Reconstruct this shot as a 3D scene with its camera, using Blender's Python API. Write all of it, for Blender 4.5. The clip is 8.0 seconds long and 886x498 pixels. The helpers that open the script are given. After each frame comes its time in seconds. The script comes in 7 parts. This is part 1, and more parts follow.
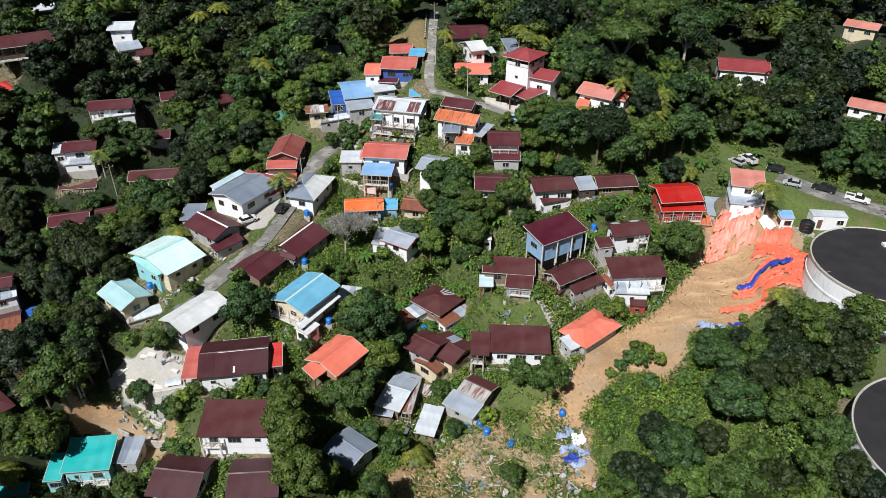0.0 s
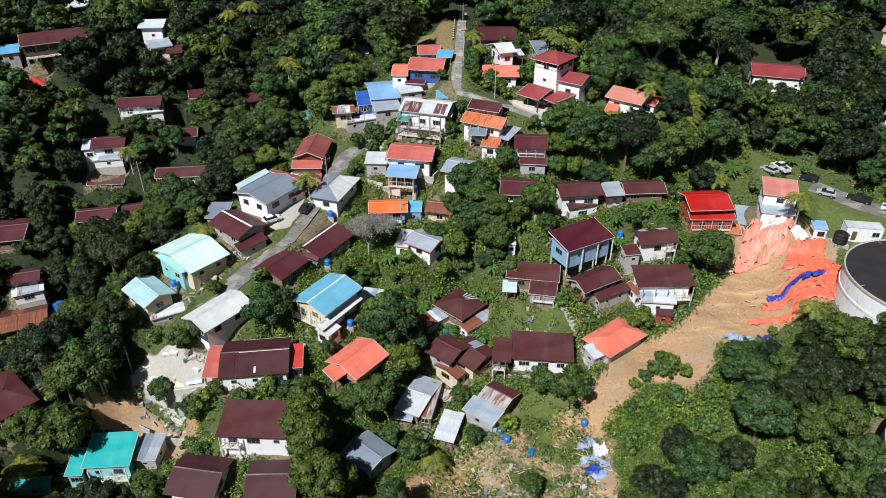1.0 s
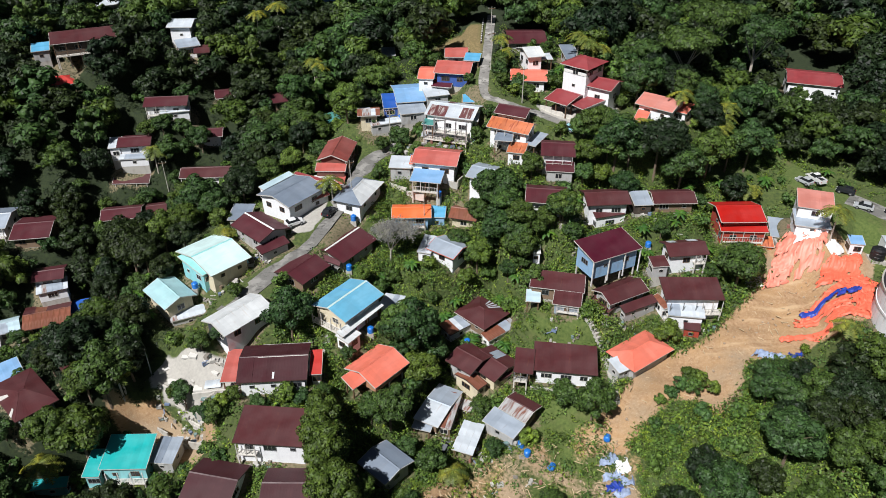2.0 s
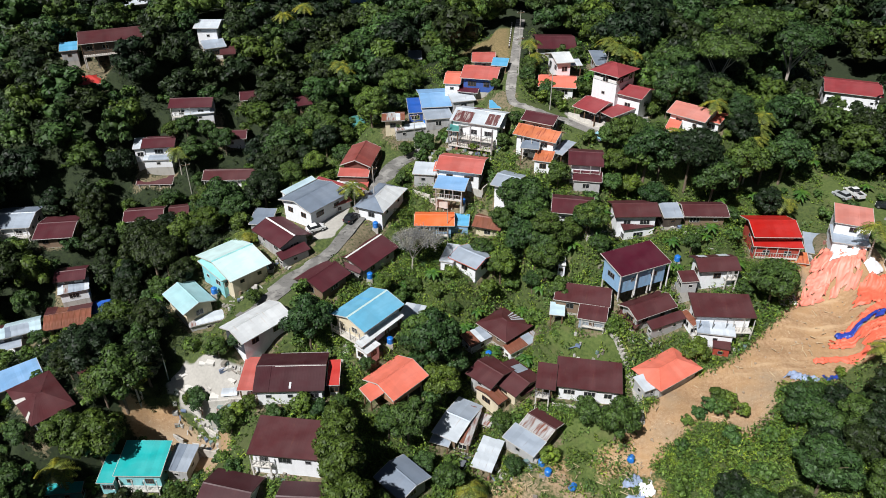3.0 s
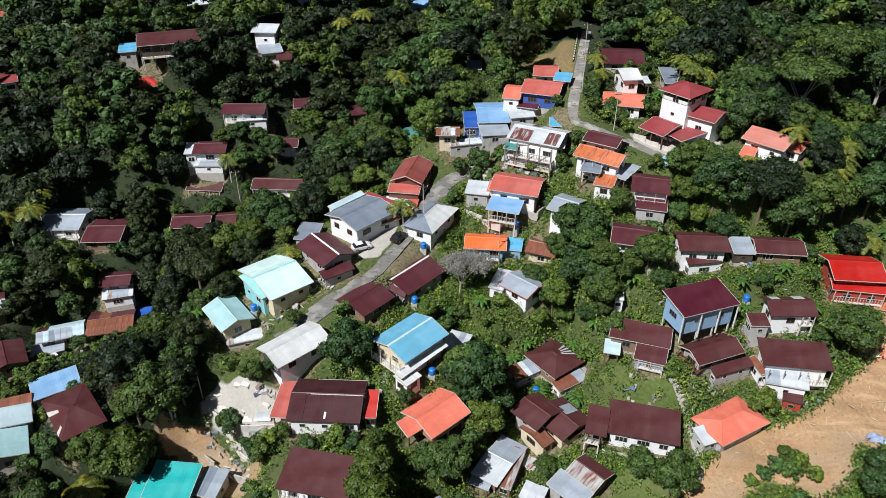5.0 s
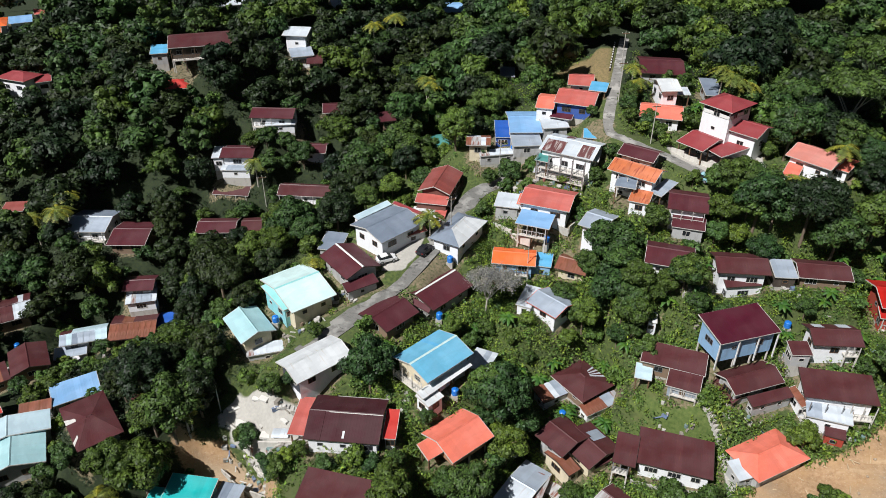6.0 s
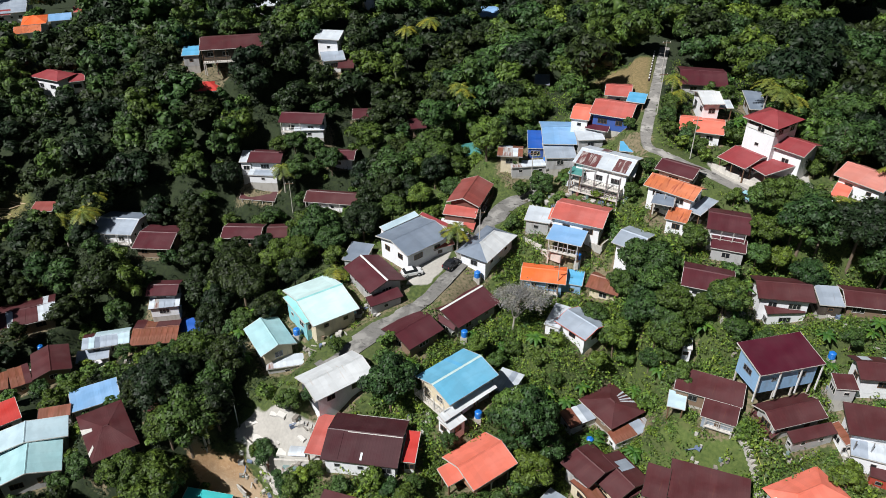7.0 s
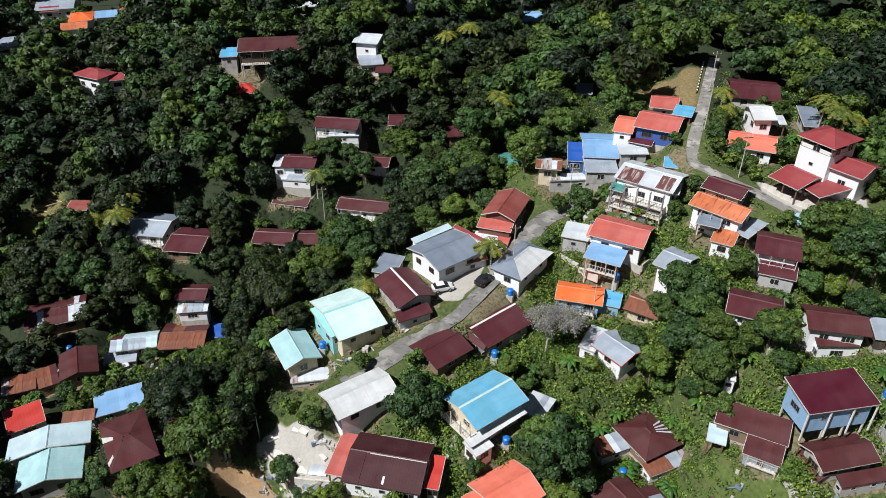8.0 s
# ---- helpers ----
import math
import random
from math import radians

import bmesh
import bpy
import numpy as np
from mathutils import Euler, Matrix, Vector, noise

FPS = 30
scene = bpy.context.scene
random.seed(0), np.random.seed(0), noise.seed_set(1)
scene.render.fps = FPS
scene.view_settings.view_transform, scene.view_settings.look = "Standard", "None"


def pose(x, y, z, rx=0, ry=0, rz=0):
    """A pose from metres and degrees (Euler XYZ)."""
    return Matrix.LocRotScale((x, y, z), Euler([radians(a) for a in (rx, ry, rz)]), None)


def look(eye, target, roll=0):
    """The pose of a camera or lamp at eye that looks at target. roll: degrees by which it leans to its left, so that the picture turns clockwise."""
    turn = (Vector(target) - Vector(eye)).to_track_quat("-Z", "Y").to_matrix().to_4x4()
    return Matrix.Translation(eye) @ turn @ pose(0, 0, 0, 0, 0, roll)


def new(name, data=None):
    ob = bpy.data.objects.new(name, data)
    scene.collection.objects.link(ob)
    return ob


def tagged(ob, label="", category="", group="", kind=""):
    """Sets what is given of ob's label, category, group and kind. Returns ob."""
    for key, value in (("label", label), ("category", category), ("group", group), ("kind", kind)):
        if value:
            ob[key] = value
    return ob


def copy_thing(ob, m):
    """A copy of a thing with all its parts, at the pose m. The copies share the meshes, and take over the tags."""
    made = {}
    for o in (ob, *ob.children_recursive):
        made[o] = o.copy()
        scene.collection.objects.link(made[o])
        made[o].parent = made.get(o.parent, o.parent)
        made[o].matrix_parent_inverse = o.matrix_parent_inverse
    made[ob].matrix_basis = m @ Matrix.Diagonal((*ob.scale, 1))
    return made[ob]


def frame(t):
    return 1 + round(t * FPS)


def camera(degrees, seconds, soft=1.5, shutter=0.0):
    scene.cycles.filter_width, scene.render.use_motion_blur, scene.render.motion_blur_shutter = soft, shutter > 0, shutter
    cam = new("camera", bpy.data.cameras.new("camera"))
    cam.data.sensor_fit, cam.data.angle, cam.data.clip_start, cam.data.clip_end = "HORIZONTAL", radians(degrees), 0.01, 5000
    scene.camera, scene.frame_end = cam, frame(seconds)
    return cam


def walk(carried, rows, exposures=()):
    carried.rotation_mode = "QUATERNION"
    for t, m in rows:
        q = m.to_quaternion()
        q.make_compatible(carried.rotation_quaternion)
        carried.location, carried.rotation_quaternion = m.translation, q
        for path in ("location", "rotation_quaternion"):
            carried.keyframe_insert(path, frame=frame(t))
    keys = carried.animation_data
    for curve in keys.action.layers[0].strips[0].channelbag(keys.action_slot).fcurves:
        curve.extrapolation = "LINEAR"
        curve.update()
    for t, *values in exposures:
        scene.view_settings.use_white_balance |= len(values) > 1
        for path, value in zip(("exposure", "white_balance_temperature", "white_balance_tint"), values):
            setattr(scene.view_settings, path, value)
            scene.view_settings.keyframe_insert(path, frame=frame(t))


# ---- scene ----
cam = camera(63.8, 8.0, soft=0.7)
UNIT = 1.2          # metres to one unit of the plan below
METRES, EYE, TILT, LEAN, TURN = 26.0 * UNIT, 75.0 * UNIT, -32.9, 0.0, 0.0
ROWS = [
    (0.0, 0.0, 0.0, 0.0, 0.0, 0.0, -0.0),
    (0.5, -0.0012, 0.0166, 0.009, 0.94, -0.01, -0.65),
    (1.0, 0.0003, 0.0418, 0.0249, 1.91, -0.03, -1.25),
    (1.5, 0.0, 0.0746, 0.0463, 2.87, -0.06, -1.87),
    (3.0, -0.0068, 0.2069, 0.1286, 5.7, -0.16, -3.68),
    (3.5, -0.0105, 0.2608, 0.163, 6.69, -0.21, -4.31),
    (4.0, -0.0152, 0.3174, 0.2001, 7.7, -0.29, -4.94),
    (4.5, -0.0208, 0.377, 0.2389, 8.82, -0.38, -5.66),
    (6.0, -0.0489, 0.5646, 0.3682, 12.37, -0.81, -7.86),
    (6.5, -0.0608, 0.6302, 0.4112, 13.58, -0.98, -8.61),
    (7.0, -0.0753, 0.6961, 0.4541, 14.84, -1.17, -9.39),
    (7.5, -0.0922, 0.7633, 0.4964, 16.26, -1.4, -10.26),
    (8.0, -0.1113, 0.8311, 0.5398, 17.79, -1.7, -11.18),
]
walk(cam, [(t, pose(0, 0, EYE, TILT, LEAN, TURN) @ pose(METRES * x, METRES * y, METRES * z, 90 + pitch, roll, yaw)) for t, x, y, z, yaw, pitch, roll in ROWS], [(0.0, 0.2), (8.0, 0.2)])

# ---- light ----
SUN_FROM = Vector((-0.42, -0.72, 1.05)).normalized()      # towards the sun
world = bpy.data.worlds.new("sky")
scene.world = world
world.use_nodes = True
wn = world.node_tree
sky = wn.nodes.new("ShaderNodeTexSky")
sky.sky_type = 'NISHITA'
sky.sun_disc = False
sky.sun_elevation = math.asin(SUN_FROM.z)
sky.sun_rotation = math.atan2(SUN_FROM.x, SUN_FROM.y)
wn.nodes["Background"].inputs[1].default_value = 0.0185
wn.links.new(sky.outputs[0], wn.nodes["Background"].inputs[0])
sun_data = bpy.data.lights.new("sun", 'SUN')
sun_data.energy = 5.0
sun_data.angle = radians(0.5)
sun_data.color = (1.0, 0.992, 0.985)
sun = new("sun", sun_data)
sun.matrix_world = look((0, 0, 200), Vector((0, 0, 200)) - SUN_FROM)

# ---- materials ----


def mat_base(name, rough=0.7, metal=0.0):
    m = bpy.data.materials.new(name)
    m.use_nodes = True
    nt = m.node_tree
    b = nt.nodes["Principled BSDF"]
    b.inputs["Roughness"].default_value = rough
    b.inputs["Metallic"].default_value = metal
    return m, nt, b


def nd(nt, kind, **kw):
    n = nt.nodes.new(kind)
    for k, v in kw.items():
        n.inputs[k.replace("_", " ")].default_value = v
    return n


def mixc(nt, fac, a, b, mode='MIX'):
    n = nt.nodes.new("ShaderNodeMix")
    n.data_type, n.blend_type = 'RGBA', mode
    for sock, v in ((n.inputs[0], fac), (n.inputs[6], a), (n.inputs[7], b)):
        if isinstance(v, bpy.types.NodeSocket):
            nt.links.new(v, sock)
        else:
            sock.default_value = (*v, 1) if isinstance(v, tuple) else v
    return n.outputs[2]


def ramp(nt, src, lo, hi):
    n = nt.nodes.new("ShaderNodeMapRange")
    n.inputs[1].default_value, n.inputs[2].default_value = lo, hi
    nt.links.new(src, n.inputs[0])
    return n.outputs[0]


def noise_fac(nt, scale, detail=4, stretch=None, coord="Object"):
    tc = nt.nodes.new("ShaderNodeTexCoord")
    n = nd(nt, "ShaderNodeTexNoise", Scale=scale, Detail=detail)
    src = tc.outputs[coord]
    if stretch:
        mp = nt.nodes.new("ShaderNodeMapping")
        mp.inputs[3].default_value = stretch
        nt.links.new(src, mp.inputs[0])
        src = mp.outputs[0]
    nt.links.new(src, n.inputs[0])
    return n.outputs[0]


def bump(nt, b, src, strength, dist):
    n = nd(nt, "ShaderNodeBump", Strength=strength, Distance=dist)
    nt.links.new(src, n.inputs["Height"])
    nt.links.new(n.outputs[0], b.inputs["Normal"])


def tone(c, k):
    return tuple(min(1, v * k) for v in c)


def roofing(name, col, rust=0.15, fade=0.25, rough=0.5, metal=0.0, rustcol=(0.16, 0.06, 0.03)):
    """Painted or bare corrugated sheets: each sheet its own tone, faded and rust-streaked."""
    m, nt, b = mat_base(name, rough, metal)
    tc = nt.nodes.new("ShaderNodeTexCoord")
    sep = nt.nodes.new("ShaderNodeSeparateXYZ")
    nt.links.new(tc.outputs["Object"], sep.inputs[0])
    mul = nt.nodes.new("ShaderNodeMath")
    mul.operation = 'MULTIPLY'
    mul.inputs[1].default_value = 1.15
    nt.links.new(sep.outputs[0], mul.inputs[0])
    fl = nt.nodes.new("ShaderNodeMath")
    fl.operation = 'FLOOR'
    nt.links.new(mul.outputs[0], fl.inputs[0])
    oi = nt.nodes.new("ShaderNodeObjectInfo")
    add = nt.nodes.new("ShaderNodeMath")
    add.operation = 'ADD'
    nt.links.new(fl.outputs[0], add.inputs[0])
    nt.links.new(oi.outputs["Random"], add.inputs[1])
    wnz = nt.nodes.new("ShaderNodeTexWhiteNoise")
    wnz.noise_dimensions = '1D'
    nt.links.new(add.outputs[0], wnz.inputs["W"])
    c = mixc(nt, wnz.outputs[0], tone(col, 1 - 0.05 - 0.2 * rust), tone(col, 1.05 + 0.2 * rust))
    big = ramp(nt, noise_fac(nt, 0.35, 5), 0.35, 0.72)
    g = sum(col) / 3
    faded = tuple(v * 0.8 + (g * 1.3 + 0.02) * 0.4 for v in col)
    sc = nt.nodes.new("ShaderNodeMath")
    sc.operation = 'MULTIPLY'
    sc.inputs[1].default_value = fade
    nt.links.new(big, sc.inputs[0])
    c = mixc(nt, sc.outputs[0], c, faded)
    streak = ramp(nt, noise_fac(nt, 1.0, 6, (2.6, 0.45, 0.45)), 0.68 - 0.3 * rust, 0.80 - 0.2 * rust)
    sr = nt.nodes.new("ShaderNodeMath")
    sr.operation = 'MULTIPLY'
    sr.inputs[1].default_value = min(1, rust * 2.2)
    nt.links.new(streak, sr.inputs[0])
    c = mixc(nt, sr.outputs[0], c, rustcol)
    rr = nt.nodes.new("ShaderNodeMapRange")
    rr.inputs[3].default_value, rr.inputs[4].default_value = rough - 0.1, rough + 0.2
    nt.links.new(big, rr.inputs[0])
    nt.links.new(rr.outputs[0], b.inputs["Roughness"])
    blot = ramp(nt, noise_fac(nt, 0.9, 5, (0.5, 1.0, 1.0)), 0.60, 0.44)
    bl = nt.nodes.new("ShaderNodeMath")
    bl.operation = 'MULTIPLY'
    bl.inputs[1].default_value = 0.22
    nt.links.new(blot, bl.inputs[0])
    c = mixc(nt, bl.outputs[0], c, tone(col, 0.55))
    nt.links.new(c, b.inputs["Base Color"])
    b.inputs["Specular IOR Level"].default_value = 0.35
    bump(nt, b, noise_fac(nt, 5, 3), 0.25, 0.03)
    return m


def plaster(name, col, dirt=0.5, rough=0.8, dirtcol=(0.16, 0.13, 0.10)):
    """Painted render or boards with rain streaks and patches."""
    m, nt, b = mat_base(name, rough)
    f1 = ramp(nt, noise_fac(nt, 0.9, 6, (1.6, 1.6, 0.5)), 0.50, 0.78)
    sc = nt.nodes.new("ShaderNodeMath")
    sc.operation = 'MULTIPLY'
    sc.inputs[1].default_value = dirt
    nt.links.new(f1, sc.inputs[0])
    f2 = noise_fac(nt, 6, 4)
    c = mixc(nt, f2, tone(col, 0.85), tone(col, 1.08))
    c = mixc(nt, sc.outputs[0], c, dirtcol)
    nt.links.new(c, b.inputs["Base Color"])
    bump(nt, b, f2, 0.3, 0.02)
    return m


def plain(name, col, rough=0.5, metal=0.0, var=0.2, scale=4.0):
    m, nt, b = mat_base(name, rough, metal)
    f = noise_fac(nt, scale, 5)
    nt.links.new(mixc(nt, f, tone(col, 1 - var), tone(col, 1 + var)), b.inputs["Base Color"])
    bump(nt, b, f, 0.2, 0.01)
    return m


def leafy(name, col, dark=0.40, var=0.95, trans=0.08):
    m, nt, b = mat_base(name, 0.55)
    geo = nt.nodes.new("ShaderNodeNewGeometry")
    at = nt.nodes.new("ShaderNodeAttribute")
    at.attribute_name = "tint"
    oi = nt.nodes.new("ShaderNodeObjectInfo")
    add = nt.nodes.new("ShaderNodeMath")
    add.operation = 'ADD'
    nt.links.new(at.outputs["Fac"], add.inputs[0])
    nt.links.new(oi.outputs["Random"], add.inputs[1])
    fr = nt.nodes.new("ShaderNodeMath")
    fr.operation = 'FRACT'
    nt.links.new(add.outputs[0], fr.inputs[0])
    hue = nt.nodes.new("ShaderNodeValToRGB")
    cols = [(0.0, (col[0] * 0.55, col[1] * 0.70, col[2] * 0.75)), (0.3, (col[0] * 0.9, col[1] * 0.95, col[2] * 0.8)), (0.55, (col[0] * 1.3, col[1] * 1.12, col[2] * 0.65)), (0.8, (col[0] * 0.75, col[1] * 0.9, col[2] * 1.0)), (1.0, (col[0] * 1.7, col[1] * 1.4, col[2] * 0.75))]
    while len(hue.color_ramp.elements) < len(cols):
        hue.color_ramp.elements.new(0.5)
    for e, (p, q) in zip(hue.color_ramp.elements, cols):
        e.position, e.color = p, (*q, 1)
    nt.links.new(fr.outputs[0], hue.inputs[0])
    vary = nt.nodes.new("ShaderNodeMapRange")
    vary.inputs[3].default_value, vary.inputs[4].default_value = dark, 1 + var
    nt.links.new(geo.outputs["Random Per Island"], vary.inputs[0])
    grey = nt.nodes.new("ShaderNodeCombineColor")
    for k in range(3):
        nt.links.new(vary.outputs[0], grey.inputs[k])
    c = mixc(nt, 1.0, hue.outputs[0], grey.outputs[0], 'MULTIPLY')
    spray = ramp(nt, noise_fac(nt, 0.9, 3), 0.42, 0.66)       # lighter, yellower leaf colour in noise patches
    c = mixc(nt, spray, c, mixc(nt, 1.0, c, (1.5, 1.4, 1.1), 'MULTIPLY'))
    nt.links.new(c, b.inputs["Base Color"])
    b.inputs["Specular IOR Level"].default_value = 0.3
    tr = nt.nodes.new("ShaderNodeBsdfTranslucent")
    nt.links.new(c, tr.inputs[0])
    mx = nd(nt, "ShaderNodeMixShader", Fac=trans)
    nt.links.new(b.outputs[0], mx.inputs[1])
    nt.links.new(tr.outputs[0], mx.inputs[2])
    nt.links.new(mx.outputs[0], nt.nodes["Material Output"].inputs[0])
    return m


MAROON = roofing("maroon_sheet", (0.085, 0.020, 0.026), 0.12, 0.3)
DARKMAROON = roofing("dark_maroon_sheet", (0.058, 0.017, 0.021), 0.10, 0.3)
BROWN = roofing("brown_sheet", (0.084, 0.024, 0.026), 0.14, 0.35)
WINE = roofing("wine_sheet", (0.078, 0.010, 0.022), 0.06, 0.2)
CRIMSON = roofing("crimson_sheet", (0.27, 0.045, 0.05), 0.05, 0.2)
SALMON = roofing("salmon_sheet", (0.46, 0.105, 0.085), 0.10, 0.35)
CORAL = roofing("coral_sheet", (0.72, 0.175, 0.115), 0.03, 0.2)
PINK = roofing("pink_sheet", (0.52, 0.19, 0.15), 0.10, 0.35)
FADEDRED = roofing("faded_red_sheet", (0.26, 0.065, 0.055), 0.25, 0.4)
PALESKY = roofing("pale_blue_sheet", (0.44, 0.58, 0.64), 0.05, 0.25)
ORANGE = roofing("orange_sheet", (0.80, 0.15, 0.035), 0.04, 0.2)
TILE = roofing("orange_tile", (0.52, 0.15, 0.06), 0.45, 0.3, rustcol=(0.25, 0.05, 0.03))
RED = roofing("red_sheet", (0.42, 0.012, 0.008), 0.04, 0.15)
SCARLET = roofing("scarlet_sheet", (0.48, 0.040, 0.032), 0.04, 0.15)
SKYBLUE = roofing("sky_blue_sheet", (0.13, 0.40, 0.58), 0.05, 0.2)
BLUE = roofing("blue_sheet", (0.19, 0.37, 0.62), 0.08, 0.3)
DEEPBLUE = roofing("deep_blue_sheet", (0.02, 0.10, 0.42), 0.02, 0.2)
AZURE = roofing("azure_sheet", (0.10, 0.38, 0.62), 0.04, 0.2)
TEAL = roofing("teal_sheet", (0.010, 0.38, 0.38), 0.05, 0.25)
GREEN = roofing("sea_green_sheet", (0.06, 0.24, 0.22), 0.05, 0.3)
PALETEAL = roofing("pale_teal_sheet", (0.33, 0.54, 0.57), 0.06, 0.3)
AQUA = roofing("aqua_sheet", (0.30, 0.66, 0.66), 0.05, 0.25)
AQUAWHITE = roofing("aqua_white_sheet", (0.56, 0.74, 0.73), 0.04, 0.2)
SLATE = roofing("slate_grey_sheet", (0.18, 0.22, 0.28), 0.08, 0.3)
ZINC = roofing("zinc_sheet", (0.37, 0.43, 0.51), 0.15, 0.3, 0.45, 0.25)
PALEZINC = roofing("pale_zinc_sheet", (0.54, 0.59, 0.64), 0.18, 0.3, 0.5, 0.1, (0.34, 0.18, 0.09))
OFFWHITE = roofing("off_white_sheet", (0.58, 0.60, 0.61), 0.2, 0.25, 0.5, 0.0, (0.42, 0.27, 0.15))
RUST = roofing("rusty_sheet", (0.22, 0.075, 0.045), 0.7, 0.4)
RUSTMAROON = roofing("flaking_maroon_sheet", (0.13, 0.045, 0.045), 0.55, 0.4, 0.55, 0.0, (0.5, 0.47, 0.45))
RUSTZINC = roofing("rusty_zinc_sheet", (0.40, 0.40, 0.40), 0.75, 0.4, 0.55, 0.15, (0.20, 0.07, 0.045))

WHITE = plaster("white_wall", (0.82, 0.83, 0.85), 0.12)
CREAM = plaster("cream_wall", (0.66, 0.58, 0.42), 0.35)
GREYWALL = plaster("grey_wall", (0.42, 0.42, 0.42), 0.5)
PALEBLUE = plaster("pale_blue_wall", (0.25, 0.42, 0.62), 0.3)
NAVY = plaster("blue_wall", (0.04, 0.10, 0.36), 0.25)
TEALWALL = plaster("aqua_wall", (0.25, 0.58, 0.62), 0.3)
REDWALL = plaster("red_wall", (0.36, 0.05, 0.03), 0.3)
ORANGEWALL = plaster("orange_wall", (0.62, 0.16, 0.06), 0.3)
BRICKWALL = plaster("brick_wall", (0.42, 0.22, 0.13), 0.4)
REDBROWN = plaster("red_brown_wall", (0.15, 0.06, 0.045), 0.4)
NIGHT = plaster("night_blue_wall", (0.045, 0.05, 0.065), 0.3)
TIMBER = plaster("timber_wall", (0.22, 0.15, 0.10), 0.4)
DARKWALL = plaster("dark_timber_wall", (0.060, 0.045, 0.036), 0.4)
CONCRETE = plaster("concrete", (0.46, 0.44, 0.40), 0.5)
PALECONC = plaster("pale_concrete", (0.60, 0.57, 0.52), 0.35)
GLASS = plain("dark_glass", (0.02, 0.022, 0.025), 0.12)
TRIM = plain("white_trim", (0.72, 0.72, 0.70), 0.5)
PALETRIM = plain("weathered_trim", (0.50, 0.48, 0.45), 0.6, var=0.3)
DARKTRIM = plain("dark_trim", (0.06, 0.035, 0.03), 0.5)
WOOD = plain("brown_wood", (0.14, 0.08, 0.045), 0.7, var=0.4)
PALEWOOD = plain("pale_wood", (0.50, 0.38, 0.24), 0.7, var=0.35)
STEEL = plain("grey_steel", (0.35, 0.36, 0.37), 0.4, 0.6)
BLUEPLASTIC = plain("blue_plastic", (0.015, 0.16, 0.55), 0.35)
BLACKPLASTIC = plain("black_plastic", (0.015, 0.015, 0.017), 0.4)
RUBBER = plain("black_rubber", (0.02, 0.02, 0.02), 0.8)
BARK = plain("bark", (0.16, 0.12, 0.085), 0.9, var=0.4)
PALEBARK = plain("pale_bark", (0.42, 0.38, 0.33), 0.9, var=0.3)
LEAF = leafy("leaf", (0.033, 0.062, 0.018))
# Dark foliage lowered further, so the woods' shade is part of the colour.
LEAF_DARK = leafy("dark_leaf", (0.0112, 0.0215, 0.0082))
LEAF_LIGHT = leafy("light_leaf", (0.055, 0.097, 0.025))
LEAF_PALM = leafy("palm_leaf", (0.115, 0.135, 0.030), 0.6, 0.4)
LEAF_GREY = leafy("grey_leaf", (0.26, 0.235, 0.235), 0.6, 0.3)

# ---- mesh helpers ----


def part(name, bm, material, parent, label="", m=None):
    """Links a bmesh as one mesh object under a thing or a part."""
    me = bpy.data.meshes.new(name)
    bm.to_mesh(me)
    bm.free()
    return piece(name, me, material, parent, label, m)


def piece(name, me, material, parent, label="", m=None):
    if material is not None and not me.materials:
        me.materials.append(material)
    ob = new(name, me)
    if parent is not None:
        ob.parent = parent
    if m is not None:
        ob.matrix_basis = m
    if label:
        tagged(ob, label)
    return ob


def thing(name, m, label, category, group="", kind=""):
    ob = new(name)
    ob.matrix_basis = m
    ob.empty_display_size = 0.3
    return tagged(ob, label, category, group, kind)


def add_box(bm, x0, x1, y0, y1, z0, z1, m=None):
    v = [bm.verts.new((x, y, z)) for z in (z0, z1) for x, y in ((x0, y0), (x1, y0), (x1, y1), (x0, y1))]
    if m is not None:
        for w in v:
            w.co = m @ w.co
    for f in ((3, 2, 1, 0), (4, 5, 6, 7), (0, 1, 5, 4), (1, 2, 6, 5), (2, 3, 7, 6), (3, 0, 4, 7)):
        bm.faces.new([v[i] for i in f])
    return v


def box(x0, x1, y0, y1, z0, z1):
    bm = bmesh.new()
    add_box(bm, x0, x1, y0, y1, z0, z1)
    return bm


def add_tube(bm, a, b, r0, r1, n=8):
    a, b = Vector(a), Vector(b)
    q = (b - a).to_track_quat('Z', 'Y')
    rings = []
    for p, r in ((a, r0), (b, r1)):
        rings.append([bm.verts.new(p + q @ Vector((r * math.cos(2 * math.pi * i / n), r * math.sin(2 * math.pi * i / n), 0))) for i in range(n)])
    for i in range(n):
        bm.faces.new((rings[0][i], rings[0][(i + 1) % n], rings[1][(i + 1) % n], rings[1][i]))
    bm.faces.new(rings[0][::-1])
    bm.faces.new(rings[1])


def tube(a, b, r0, r1=None, n=8):
    bm = bmesh.new()
    add_tube(bm, a, b, r0, r0 if r1 is None else r1, n)
    return bm


